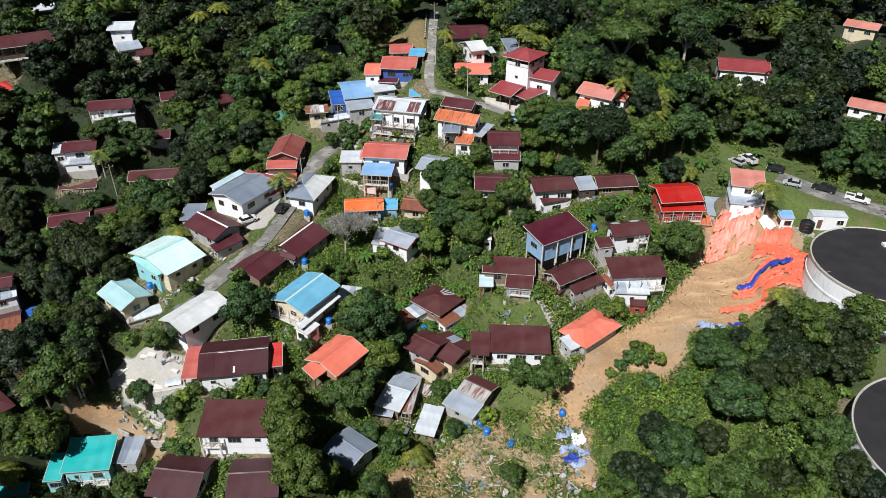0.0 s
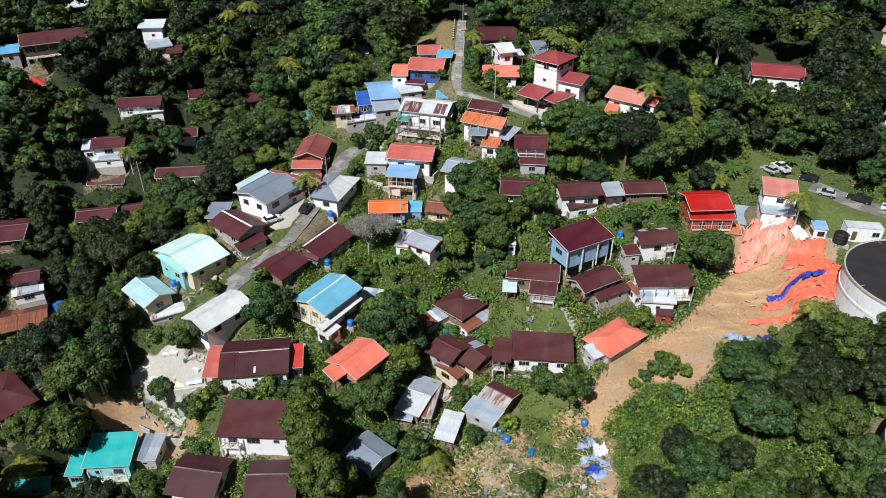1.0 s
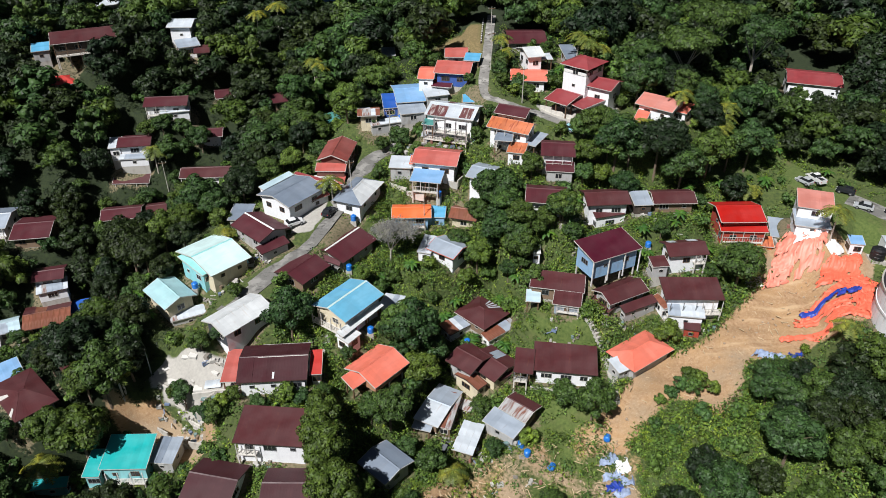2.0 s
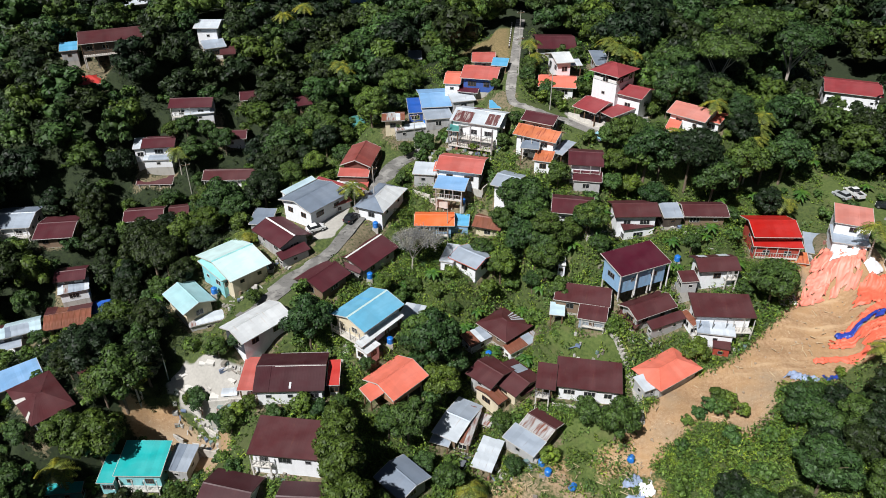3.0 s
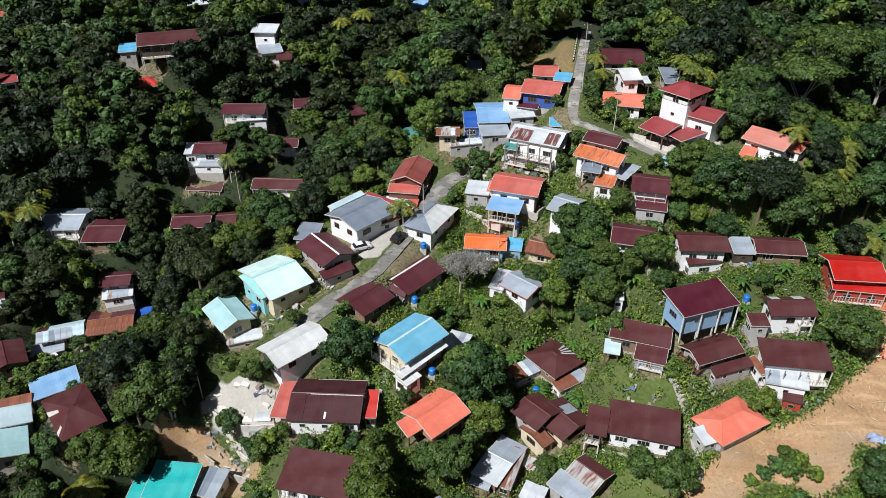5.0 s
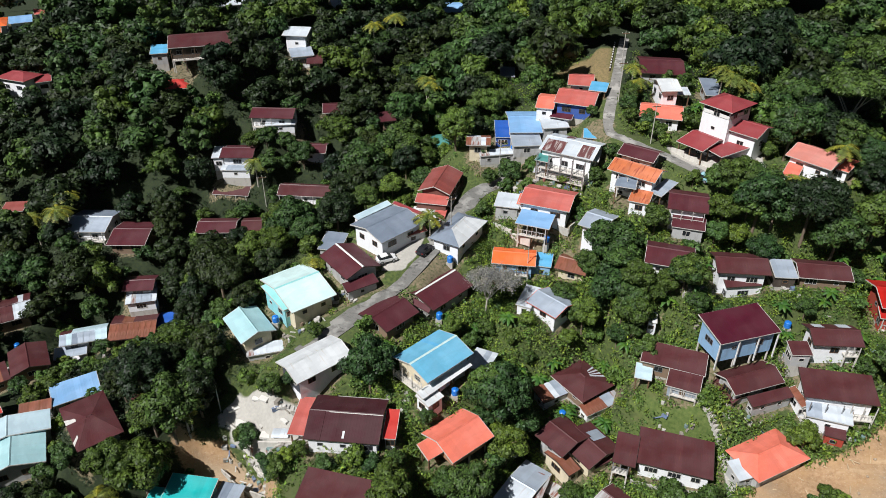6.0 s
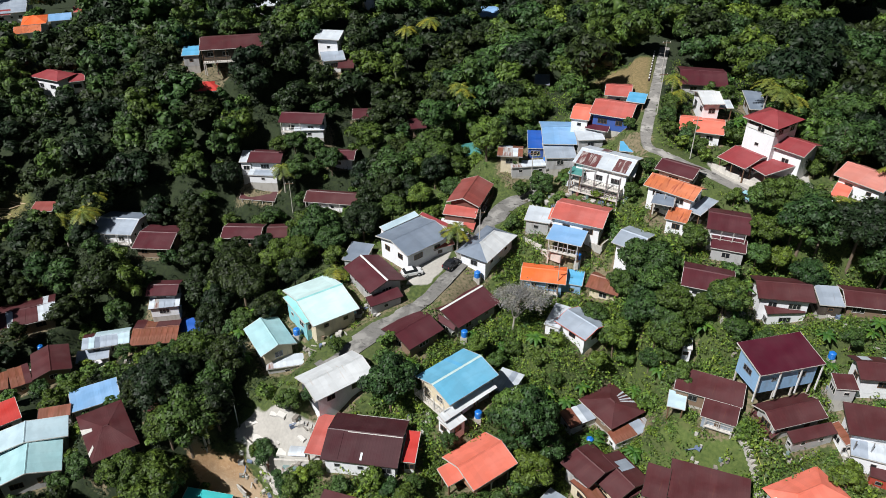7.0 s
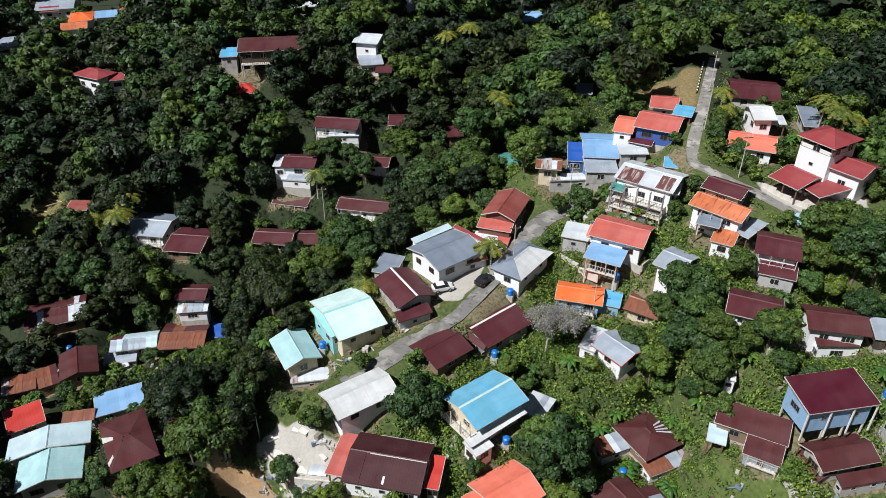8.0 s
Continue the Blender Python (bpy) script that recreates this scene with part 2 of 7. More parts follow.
def ribbed(corners, thick=0.07, pitch=0.42):
    """A ribbed sheet over a planar quad: corners low-left, low-right, high-right, high-left."""
    a, b, c, d = [Vector(p) for p in corners]
    n = (b - a).cross(d - a).normalized()
    count = max(2, int(round((b - a).length / pitch)))
    bm = bmesh.new()
    top, bot = [], []
    for i in range(count):
        for f, h in ((0.0, 0), (0.62, 0), (0.72, 0.004), (0.90, 0.004)):
            s = (i + f) / count
            for e, row in ((a.lerp(b, s), 0), (d.lerp(c, s), 1)):
                top.append(bm.verts.new(e + n * (thick + h)))
    for e in (b, c):
        top.append(bm.verts.new(e + n * thick))
    for i in range(0, len(top) - 2, 2):
        bm.faces.new((top[i], top[i + 2], top[i + 3], top[i + 1]))
    q = [bm.verts.new(p) for p in (a, b, c, d)]
    bm.faces.new(q[::-1])
    bm.faces.new([q[0], q[1]] + [top[-2]] + [top[i] for i in range(len(top) - 4, -1, -2)])
    bm.faces.new([q[2], q[3]] + [top[i] for i in range(1, len(top), 2)])
    bm.faces.new((q[3], q[0], top[0], top[1]))
    bm.faces.new((q[1], q[2], top[-1], top[-2]))
    return bm


# ---- the lie of the land ----
KX = [-260, -180, -130, -100, -75, -50, -25, 0, 25, 50, 80, 140]
KY = [10, 55, 75, 95, 118, 145, 180, 260]
KZ = [
    [-6, -7, -8, -8, -11, -13, -13, -10, -5, 0, 1, -4],
    [1, -5, -8, -7, -4, -10, -3, -10, -8, 2, 6, 4],
    [3, -4, -8, -9, -2, -3, 1, -11, -7, 3, 8, 8],
    [5, -1, -7, -10, -9, 10, 5, -5, 2, 0, 7, 11],
    [3, 2, -1, 1, -4, 9, 11, 10, 14, 7, 10, 10],
    [-1, 8, 14, 19, 15, 9, 17, 25, 23, 16, 12, 11],
    [-4, 10, 16, 25, 28, 18, 21, 27, 21, 15, 3, 12],
    [-6, 0, 9, 9, 15, 19, 26, 31, 29, 23, 11, 11],
]
STEP = 4.0
GX = np.arange(-260, 141, STEP)
GY = np.arange(10, 261, STEP)


def smoothed(a, times=4):
    for ax in (0, 1):
        for _ in range(times):
            b = np.pad(a, [(1, 1) if i == ax else (0, 0) for i in (0, 1)], mode='edge')
            k = a.shape[ax]
            a = (np.take(b, range(0, k), ax) + 2 * np.take(b, range(1, k + 1), ax) + np.take(b, range(2, k + 2), ax)) / 4
    return a


HILL = np.array([np.interp(GX, KX, row) for row in KZ])
HILL = smoothed(np.array([np.interp(GY, KY, HILL[:, i]) for i in range(len(GX))]).T)
PLOTS = []       # levelled plots: x, y, angle, half length, half width, level
BED = []         # levelled strips: x0, y0, x1, y1, half width, z0, z1


def hill(x, y):
    u = np.clip((x - GX[0]) / STEP, 0, len(GX) - 1.001)
    v = np.clip((y - GY[0]) / STEP, 0, len(GY) - 1.001)
    i, j = u.astype(int), v.astype(int)
    a, b = u - i, v - j
    return HILL[j, i] * (1 - a) * (1 - b) + HILL[j, i + 1] * a * (1 - b) + HILL[j + 1, i] * (1 - a) * b + HILL[j + 1, i + 1] * a * b


def land(x, y):
    """Height of the ground, with plots and road beds cut level."""
    x, y = np.asarray(x, float), np.asarray(y, float)
    base = hill(x, y)
    rough = 0.35 * np.sin(x * 0.31 + 1.3 * np.sin(y * 0.17)) * np.cos(y * 0.27 + 0.8 * np.sin(x * 0.21))
    total, weight = (base + rough) * 0.02, np.full(x.shape, 0.02)
    for px, py, ang, hl, hw, z in PLOTS:
        c, s = math.cos(ang), math.sin(ang)
        dx, dy = x - px, y - py
        near = (np.abs(dx) < 40) & (np.abs(dy) < 40)
        if not near.any():
            continue
        u = np.maximum(np.abs(dx * c + dy * s) - hl, 0)
        v = np.maximum(np.abs(-dx * s + dy * c) - hw, 0)
        w = np.exp(-(u * u + v * v) / 5.0)
        w = np.where(near, w, 0)
        total, weight = total + w * z, weight + w
    for x0, y0, x1, y1, hw, z0, z1 in BED:
        ex, ey = x1 - x0, y1 - y0
        t = np.clip(((x - x0) * ex + (y - y0) * ey) / (ex * ex + ey * ey), 0, 1)
        d = np.maximum(np.hypot(x - x0 - t * ex, y - y0 - t * ey) - hw, 0)
        w = 3 * np.exp(-d * d / 3.0)
        total, weight = total + w * (z0 + t * (z1 - z0)), weight + w
    return total / weight


CACHE = []


def land_at(x, y):
    """Height at one place, from a half-metre raster once all plots are cut."""
    if not (-130 < x < 105 and 40 < y < 200):
        return float(land(np.array([x]), np.array([y]))[0])
    if not CACHE or CACHE[0] != len(PLOTS):
        gx, gy = np.meshgrid(np.arange(-131, 107, 0.5), np.arange(39, 202, 0.5))
        CACHE[:] = [len(PLOTS), land(gx, gy)]
    u, v = (x + 131) * 2, (y - 39) * 2
    i, j = int(u), int(v)
    a, b, g = u - i, v - j, CACHE[1]
    return float((g[j, i] * (1 - a) + g[j, i + 1] * a) * (1 - b) + (g[j + 1, i] * (1 - a) + g[j + 1, i + 1] * a) * b)


# ---- houses ----


def frame_mesh(w, h, bars, material):
    """A window frame with mullions, one plate with its openings cut."""
    t, d = 0.055, 0.07
    xs = []
    for k in range(bars + 1):
        x = -w / 2 + (w - t) * k / bars
        xs += [x, x + t]
    zs = [-h / 2, -h / 2 + t, h / 2 - t, h / 2]
    cells = {(a, b) for a in range(len(xs) - 1) for b in range(3) if b != 1 or a % 2 == 0}
    bm = bmesh.new()
    v = {(a, b, s): bm.verts.new((xs[a], -d if s else 0.02, zs[b])) for a in range(len(xs)) for b in range(4) for s in (0, 1)}
    for a, b in cells:
        for s in (0, 1):
            ring = [v[a, b, s], v[a + 1, b, s], v[a + 1, b + 1, s], v[a, b + 1, s]]
            bm.faces.new(ring if s else ring[::-1])
        for da, db, p, r in ((-1, 0, (a, b + 1), (a, b)), (1, 0, (a + 1, b), (a + 1, b + 1)), (0, -1, (a, b), (a + 1, b)), (0, 1, (a + 1, b + 1), (a, b + 1))):
            if (a + da, b + db) not in cells:
                bm.faces.new((v[(*p, 1)], v[(*p, 0)], v[(*r, 0)], v[(*r, 1)]))
    bmesh.ops.recalc_face_normals(bm, faces=bm.faces)
    me = bpy.data.meshes.new("window")
    bm.to_mesh(me)
    bm.free()
    me.materials.append(material)
    return me


def slab_mesh(name, w, h, d, material):
    bm = box(-w / 2, w / 2, -d, 0.02, -h / 2, h / 2)
    me = bpy.data.meshes.new(name)
    bm.to_mesh(me)
    bm.free()
    me.materials.append(material)
    return me


SIZES = [(1.7, 0.95, 3), (1.2, 0.95, 2), (0.75, 0.6, 1)]
FRAMES = [[frame_mesh(w, h, n, m) for m in (PALETRIM, WOOD, STEEL)] for w, h, n in SIZES]
PANES = [slab_mesh("pane", w - 0.08, h - 0.08, 0.025, GLASS) for w, h, n in SIZES]
DOOR_ME = slab_mesh("door", 0.8, 1.72, 0.06, WOOD)
dice = random.Random(11)


def window(parent, m, size=1, style=0):
    w = piece("window", FRAMES[size][style], None, parent, "", m)
    piece("pane", PANES[size], None, w)
    return w


def roof_faces(roof, L, W, rise):
    a, b = L / 2, W / 2
    if roof == 'gable':
        return [((-a, -b, 0), (a, -b, 0), (a, 0, rise), (-a, 0, rise)), ((a, b, 0), (-a, b, 0), (-a, 0, rise), (a, 0, rise))]
    if roof == 'hip':
        r = max(0.3, a - b * 0.9)
        return [((-a, -b, 0), (a, -b, 0), (r, 0, rise), (-r, 0, rise)), ((a, b, 0), (-a, b, 0), (-r, 0, rise), (r, 0, rise)),
                ((a, -b, 0), (a, b, 0), (r, 0.02, rise), (r, -0.02, rise)), ((-a, b, 0), (-a, -b, 0), (-r, -0.02, rise), (-r, 0.02, rise))]
    return [((-a, -b, 0), (a, -b, 0), (a, b, rise), (-a, b, rise))]


def sheeted(roof_part, corners, mats):
    """Loose sheets, laid side by side and a little askew."""
    a, b, c, d = [Vector(p) for p in corners]
    n = max(2, int(round((b - a).length / 0.95)))
    up = (b - a).cross(d - a).normalized()
    rows = 2 if (d - a).length > 4.6 else 1
    last = dice.choice(mats)
    for i in range(n):
        last = last if dice.random() < 0.45 else dice.choice(mats)
        for k in range(rows):
            s0, s1 = i / n - 0.006, (i + 1) / n + 0.012
            t0, t1 = k / rows, min(1.03, (k + 1) / rows + 0.05) + dice.uniform(-0.02, 0.03)
            lift = up * (0.10 + 0.035 * k + dice.uniform(0, 0.03))
            q = [a.lerp(b, s).lerp(d.lerp(c, s), t) + lift for s, t in ((s0, t0), (s1, t0), (s1, t1), (s0, t1))]
            q[0], q[1] = q[0] - up * dice.uniform(0, 0.05), q[1] + up * dice.uniform(0, 0.03)
            o = sum(q, Vector()) / 4
            part("sheet", ribbed([p - o for p in q], 0.015, 0.24), last if dice.random() < 0.85 else dice.choice(mats), roof_part, "", Matrix.Translation(o))


def block(h, x, y, z, ang, L, W, wh, roof, rise, rm, wm, over=0.65, stilt=0.0, wins=True, trim=None, cap=None, sheets=None, found=None, door=False, storeys=None, clear=False, rm2=None, loggia=0.0):
    """One roofed body of a house: eaves at z, walls wh high to the ground."""
    m = h.matrix_basis.inverted() @ pose(x, y, z, 0, 0, ang)
    PLOTS.append((x, y, radians(ang), L / 2 - over * 0.6, W / 2 - over * 0.6, z - wh))
    a, b = L / 2 - over, W / 2 - over
    trim = trim or (dice.choice((DARKTRIM, DARKTRIM, PALETRIM)) if rm in (MAROON, BROWN, DARKMAROON, RUST, RUSTZINC) else PALETRIM)
    bottom = -(wh - stilt)

    def under(yy):
        if roof == 'gable':
            return rise * (1 - abs(yy) / (W / 2)) - 0.02
        if roof == 'mono':
            return rise * (yy + W / 2) / W - 0.02
        return rise * over / (W / 2) - 0.03
    faces = roof_faces(roof, L, W, rise)
    for n_face, c in enumerate(faces):
        s = part("roof_slope", ribbed(c), rm2 if rm2 and n_face == 0 else rm, h, "", m)
        if sheets:
            sheeted(s, c, sheets)
    if not clear:
        bm = bmesh.new()
        cut = loggia
        prof = [(-b, bottom), (b, bottom), (b, -cut), (-b, -cut)] if cut else [(-b, bottom), (b, bottom), (b, under(b)), (0, under(0)), (-b, under(-b))] if roof == 'gable' else [(-b, bottom), (b, bottom), (b, under(b)), (-b, under(-b))]
        ring = [[bm.verts.new((sx, py, pz)) for py, pz in prof] for sx in (-a, a)]
        k = len(prof)
        for i in range(k):
            bm.faces.new((ring[0][i], ring[0][(i + 1) % k], ring[1][(i + 1) % k], ring[1][i]))
        bm.faces.new(ring[0])
        bm.faces.new(ring[1][::-1])
        bmesh.ops.recalc_face_normals(bm, faces=bm.faces)
        part("wall", bm, wm, h, "", m)
    if loggia:
        # The recess's shade is put in by a dark wall colour.
        part("inner_wall", box(-a + 1.3, a - 0.9, -b + 1.3, b - 0.9, -loggia + 0.003, under(b) + 0.1), DARKWALL, h, "inner wall coloured dark for loggia shade", m)
        for px in (-a + 0.1, 0, a - 0.1):
            for py in (-b + 0.1, b - 0.1):
                part("column", box(px - 0.1, px + 0.1, py - 0.1, py + 0.1, -loggia, under(b)), TRIM, h, "", m)
        for px, py, lx, ly in ((0, -b + 0.04, a, 0.04), (-a + 0.04, 0, 0.04, b), (a - 0.04, 0, 0.04, b)):
            part("balustrade", box(px - lx, px + lx, py - ly, py + ly, -loggia + 0.12, -loggia + 0.75), TRIM, h, "", m)
    if stilt or clear:
        low = -wh - 1.2
        nx = max(2, int(L / 2.6) + 1)
        for i in range(nx):
            for py in (-b + 0.12, b - 0.12):
                px = -a + 0.12 + (2 * a - 0.24) * i / (nx - 1)
                part("post", box(px - 0.09, px + 0.09, py - 0.09, py + 0.09, low, (bottom if not clear else under(py)) + 0.01), PALECONC if not clear else WOOD, h, "", m)
    else:
        part("foundation", box(-a + 0.02, a - 0.02, -b + 0.02, b - 0.02, bottom - 2.6, bottom - 0.003), found or (wm if x > -48 and wm in (WHITE, CREAM, PALEBLUE, TEALWALL) else CONCRETE), h, "", m)
    # trim along eaves and verges
    e = 0.02
    for yy, zz in ((-W / 2, 0), (W / 2, 0 if roof != 'mono' else rise)):
        part("fascia", box(-L / 2 - e, L / 2 + e, yy - 0.035, yy + 0.02, zz - 0.07, zz + 0.05), trim, h, "", m)
    if roof != 'hip':
        for sx in (-L / 2, L / 2):
            bm = bmesh.new()
            runs = [((sx, -W / 2, 0.03), (sx, 0, rise + 0.03)), ((sx, W / 2, 0.03), (sx, 0, rise + 0.03))] if roof == 'gable' else [((sx, -W / 2, 0.03), (sx, W / 2, rise + 0.03))]
            for p, q in runs:
                p, q = Vector(p), Vector(q)
                v = [bm.verts.new(w + Vector((dx, 0, dz))) for w in (p, q) for dx, dz in ((-0.03, -0.10), (0.03, -0.10), (0.03, 0.06), (-0.03, 0.06))]
                for f in ((0, 1, 2, 3), (7, 6, 5, 4), (0, 4, 5, 1), (1, 5, 6, 2), (2, 6, 7, 3), (3, 7, 4, 0)):
                    bm.faces.new([v[i] for i in f])
            bmesh.ops.recalc_face_normals(bm, faces=bm.faces)
            part("bargeboard", bm, trim, h, "", m)
    if roof != 'mono':
        r = L / 2 if roof == 'gable' else max(0.3, L / 2 - W / 2 * 0.9)
        g = 0.14 if cap is None else 0.19
        bm = bmesh.new()
        slope = rise / (W / 2)
        pts = [(-g, rise + 0.10 - g * slope), (0, rise + 0.17), (g, rise + 0.10 - g * slope), (0, rise + 0.04)]
        rr = [[bm.verts.new((sx, py, pz)) for py, pz in pts] for sx in (-r, r)]
        for i in range(4):
            bm.faces.new((rr[0][i], rr[0][(i + 1) % 4], rr[1][(i + 1) % 4], rr[1][i]))
        bm.faces.new(rr[0])
        bm.faces.new(rr[1][::-1])
        bmesh.ops.recalc_face_normals(bm, faces=bm.faces)
        part("ridge_cap", bm, cap or rm, h, "", m)
    if wins and not clear:
        body = wh - stilt
        n_st = storeys or (2 if body > 4.7 else 1)
        fh = body / n_st
        style = dice.choice((0, 0, 1, 2))
        for side, (ln, off) in enumerate(((2 * a, b), (2 * b, a), (2 * a, b), (2 * b, a))):
            rot = Matrix.Rotation(side * math.pi / 2, 4, 'Z')
            for st in range(n_st):
                zc = bottom + st * fh + fh * 0.56
                n = max(1, int(ln / 2.9))
                for i in range(n):
                    px = -ln / 2 + ln * (i + 0.5) / n + dice.uniform(-0.2, 0.2)
                    if door and st == 0 and side == 0 and i == n // 2:
                        piece("door", DOOR_ME, None, h, "", m @ rot @ Matrix.Translation((px, -off, bottom + 0.87)))
                        continue
                    window(h, m @ rot @ Matrix.Translation((px, -off, zc)), 2 if fh < 2.0 else dice.choice((0, 1, 1, 2)), style)
    return h


def house(x, y, z, ang, L, W, wh, roof, rise, rm, wm, label, category="house", **kw):
    name = kw.pop("name", "house")
    h = thing(name, pose(x, y, z - wh, 0, 0, ang), label, category, "houses of the hillside village" if name == "house" else "sheds among the houses")
    return block(h, x, y, z, ang, L, W, wh, roof, rise, rm, wm, **kw)



def verandah(h, x, y, z, ang, ln, depth, drop, rail=None, floor=None, posts=3, base=True):
    """A raised deck with posts and a rail; its outer edge runs along local -y, eaves at z."""
    m = h.matrix_basis.inverted() @ pose(x, y, z, 0, 0, ang)
    rail = rail or TRIM
    a = ln / 2
    part("deck", box(-a, a, -depth, 0, -drop - 0.18, -drop), floor or PALECONC, h, "", m)
    if base:
        for px in (-a + 0.1, a - 0.1):
            part("deck_post", box(px - 0.09, px + 0.09, -depth + 0.04, -depth + 0.22, -drop - 2.6, -drop - 0.183), PALECONC, h, "", m)
    for k in range(posts):
        px = -a + 0.06 + (ln - 0.12) * k / max(1, posts - 1)
        part("post", box(px - 0.055, px + 0.055, -depth + 0.01, -depth + 0.12, -drop + 0.003, 0.02), rail, h, "", m)
    part("handrail", box(-a, a, -depth + 0.13, -depth + 0.19, -drop + 0.88, -drop + 0.95), rail, h, "", m)
    n = max(4, int(ln / 0.42))
    for k in range(n):
        px = -a + ln * (k + 0.5) / n
        piece("baluster", BALUSTER[rail.name], None, h, "", m @ Matrix.Translation((px, -depth + 0.16, -drop + 0.002)))


BALUSTER = {}
for mt in (TRIM, PALETRIM, WOOD, STEEL):
    bm_ = box(-0.03, 0.03, -0.02, 0.02, 0, 0.878)
    BALUSTER[mt.name] = bpy.data.meshes.new("baluster")
    bm_.to_mesh(BALUSTER[mt.name])
    bm_.free()
    BALUSTER[mt.name].materials.append(mt)


def strip(h, x, y, z, ang, L, W, roof, rise, side, u0, u1, v0, v1, material):
    """A replacement sheet laid on one slope, between shares of its length and height."""
    a, b, c, d = [Vector(p) for p in roof_faces(roof, L, W, rise)[side]]
    up = (b - a).cross(d - a).normalized() * 0.10
    q = [a.lerp(b, s).lerp(d.lerp(c, s), t) + up for s, t in ((u0, v0), (u1, v0), (u1, v1), (u0, v1))]
    part("patch_sheet", ribbed(q, 0.012, 0.24), material, h, "", h.matrix_basis.inverted() @ pose(x, y, z, 0, 0, ang))


def front_posts(h, x, y, z, ang, L, W, wh, n):
    """White posts that carry the front eaves, with a band of pale shutters behind them."""
    m = h.matrix_basis.inverted() @ pose(x, y, z, 0, 0, ang)
    for k in range(n):
        px = -L / 2 + 0.12 + (L - 0.24) * k / (n - 1)
        part("front_post", box(px - 0.08, px + 0.08, -W / 2 + 0.10, -W / 2 + 0.26, -wh - 0.7, 0.0), TRIM, h, "white post", m)
    k = int((L - 3.0) / 0.45)
    for i in range(k):
        px = -L / 2 + 1.7 + i * 0.45
        part("shutter", box(px, px + 0.34, -W / 2 + 0.70, -W / 2 + 0.748, -2.0, -1.25), TRIM, h, "pale louvred shutter", m)


def cladding(h, x, y, z, ang, L, W, over, wh, rise, material, label="dark blue-grey gable boards"):
    """Boards over the near gable end."""
    m = h.matrix_basis.inverted() @ pose(x, y, z, 0, 0, ang)
    a, b = L / 2 - over, W / 2 - over
    bm = bmesh.new()
    prof = [(-b, -wh), (b, -wh), (b, rise * (1 - b / (W / 2)) - 0.05), (0, rise - 0.05), (-b, rise * (1 - b / (W / 2)) - 0.05)]
    rings = [[bm.verts.new((sx, py, pz)) for py, pz in prof] for sx in (-a - 0.03, -a - 0.004)]
    for i in range(5):
        bm.faces.new((rings[0][i], rings[0][(i + 1) % 5], rings[1][(i + 1) % 5], rings[1][i]))
    bm.faces.new(rings[0])
    bm.faces.new(rings[1][::-1])
    bmesh.ops.recalc_face_normals(bm, faces=bm.faces)
    part("gable_cladding", bm, material, h, label, m)
    window(h, m @ Matrix.Rotation(-math.pi / 2, 4, 'Z') @ Matrix.Translation((0.9, -a - 0.04, -1.2)), 1, 0)


# road beds: the village road, the lane to the hilltop, the parking road
ROAD = [(-41, 88, 6.6), (-37, 94.5, 7.8), (-34, 99.5, 9.0), (-30.5, 105.5, 10.8), (-28.5, 112, 11.6), (-26.5, 121, 12.6), (-24, 130, 13.6), (-20, 134.6, 14.4)]
LANE = [(-2.2, 186, 27), (-2.4, 176.5, 26.8), (-2.5, 164.4, 26.3), (-2.7, 153, 25.6), (-3.0, 145, 24.7), (-2.4, 140.2, 23.9), (0.8, 138.2, 23), (6.5, 137.0, 21.8), (11.5, 134.6, 20.8), (16.5, 131.5, 20), (23, 129.5, 19)]
PARKING = [(100, 98, 9), (88, 107, 9.2), (81, 114.5, 9.4), (74, 119.5, 9.8), (66, 125.5, 10.8)]
for line, half in ((ROAD, 2.2), (LANE, 1.9), (PARKING, 2.6)):
    for p, q in zip(line, line[1:]):
        BED.append((p[0], p[1], q[0], q[1], half, p[2], q[2]))
TANKS = [(69.8, 92.4, 11.1, 12.5, 6.2), (61.0, 56.5, 12.3, 11.0, 5.5), (75.5, 74.5, 5.2, 9.5, 4.0)]     # x, y, radius, top, height
for x, y, r, top, high in TANKS:
    PLOTS.append((x, y, 0.0, r + 0.4, r + 0.4, top - high))

# ---- the village ----
h = house(19.2, 103.7, 11.7, 31, 9.7, 5.7, 4.2, 'mono', 0.9, WINE, PALEBLUE, "pale blue house on posts under a wine-red roof", stilt=0.5, over=0.55)
front_posts(h, 19.2, 103.7, 11.7, 31, 9.7, 5.7, 3.9, 4)
h = house(11.4, 101.3, 5.62, -7, 9.0, 3.9, 2.4, 'mono', 0.95, BROWN, TIMBER, "brown timber house with an L-shaped brown sheet roof on the slope", over=0.4)
block(h, 12.9, 97.8, 4.85, -9, 4.6, 3.3, 2.2, 'mono', 0.78, BROWN, ZINC, over=0.35, door=True)
block(h, 7.4, 99.2, 4.2, -3, 2.4, 3.0, 1.9, 'mono', 0.3, PALESKY, GREYWALL, over=0.2, clear=True)
verandah(h, 12.9, 96.4, 4.8, -9, 3.6, 0.5, 1.2, PALETRIM, None, 3)
h = house(21.7, 100.5, 5.3, 33, 8.3, 4.7, 2.3, 'gable', 1.0, BROWN, GREYWALL, "low grey house with a brown gabled sheet roof", door=True)
block(h, 24.5, 98.4, 4.0, 32, 6.8, 1.5, 1.9, 'mono', 0.6, BROWN, GREYWALL, over=0.25)
block(h, 18.6, 98.6, 3.5, -47, 4.4, 1.5, 1.9, 'mono', 0.5, BROWN, TIMBER, over=0.2)
verandah(h, 18.7, 98.6, 5.3, -57, 3.7, 0.9, 2.2, WOOD, None, 3)
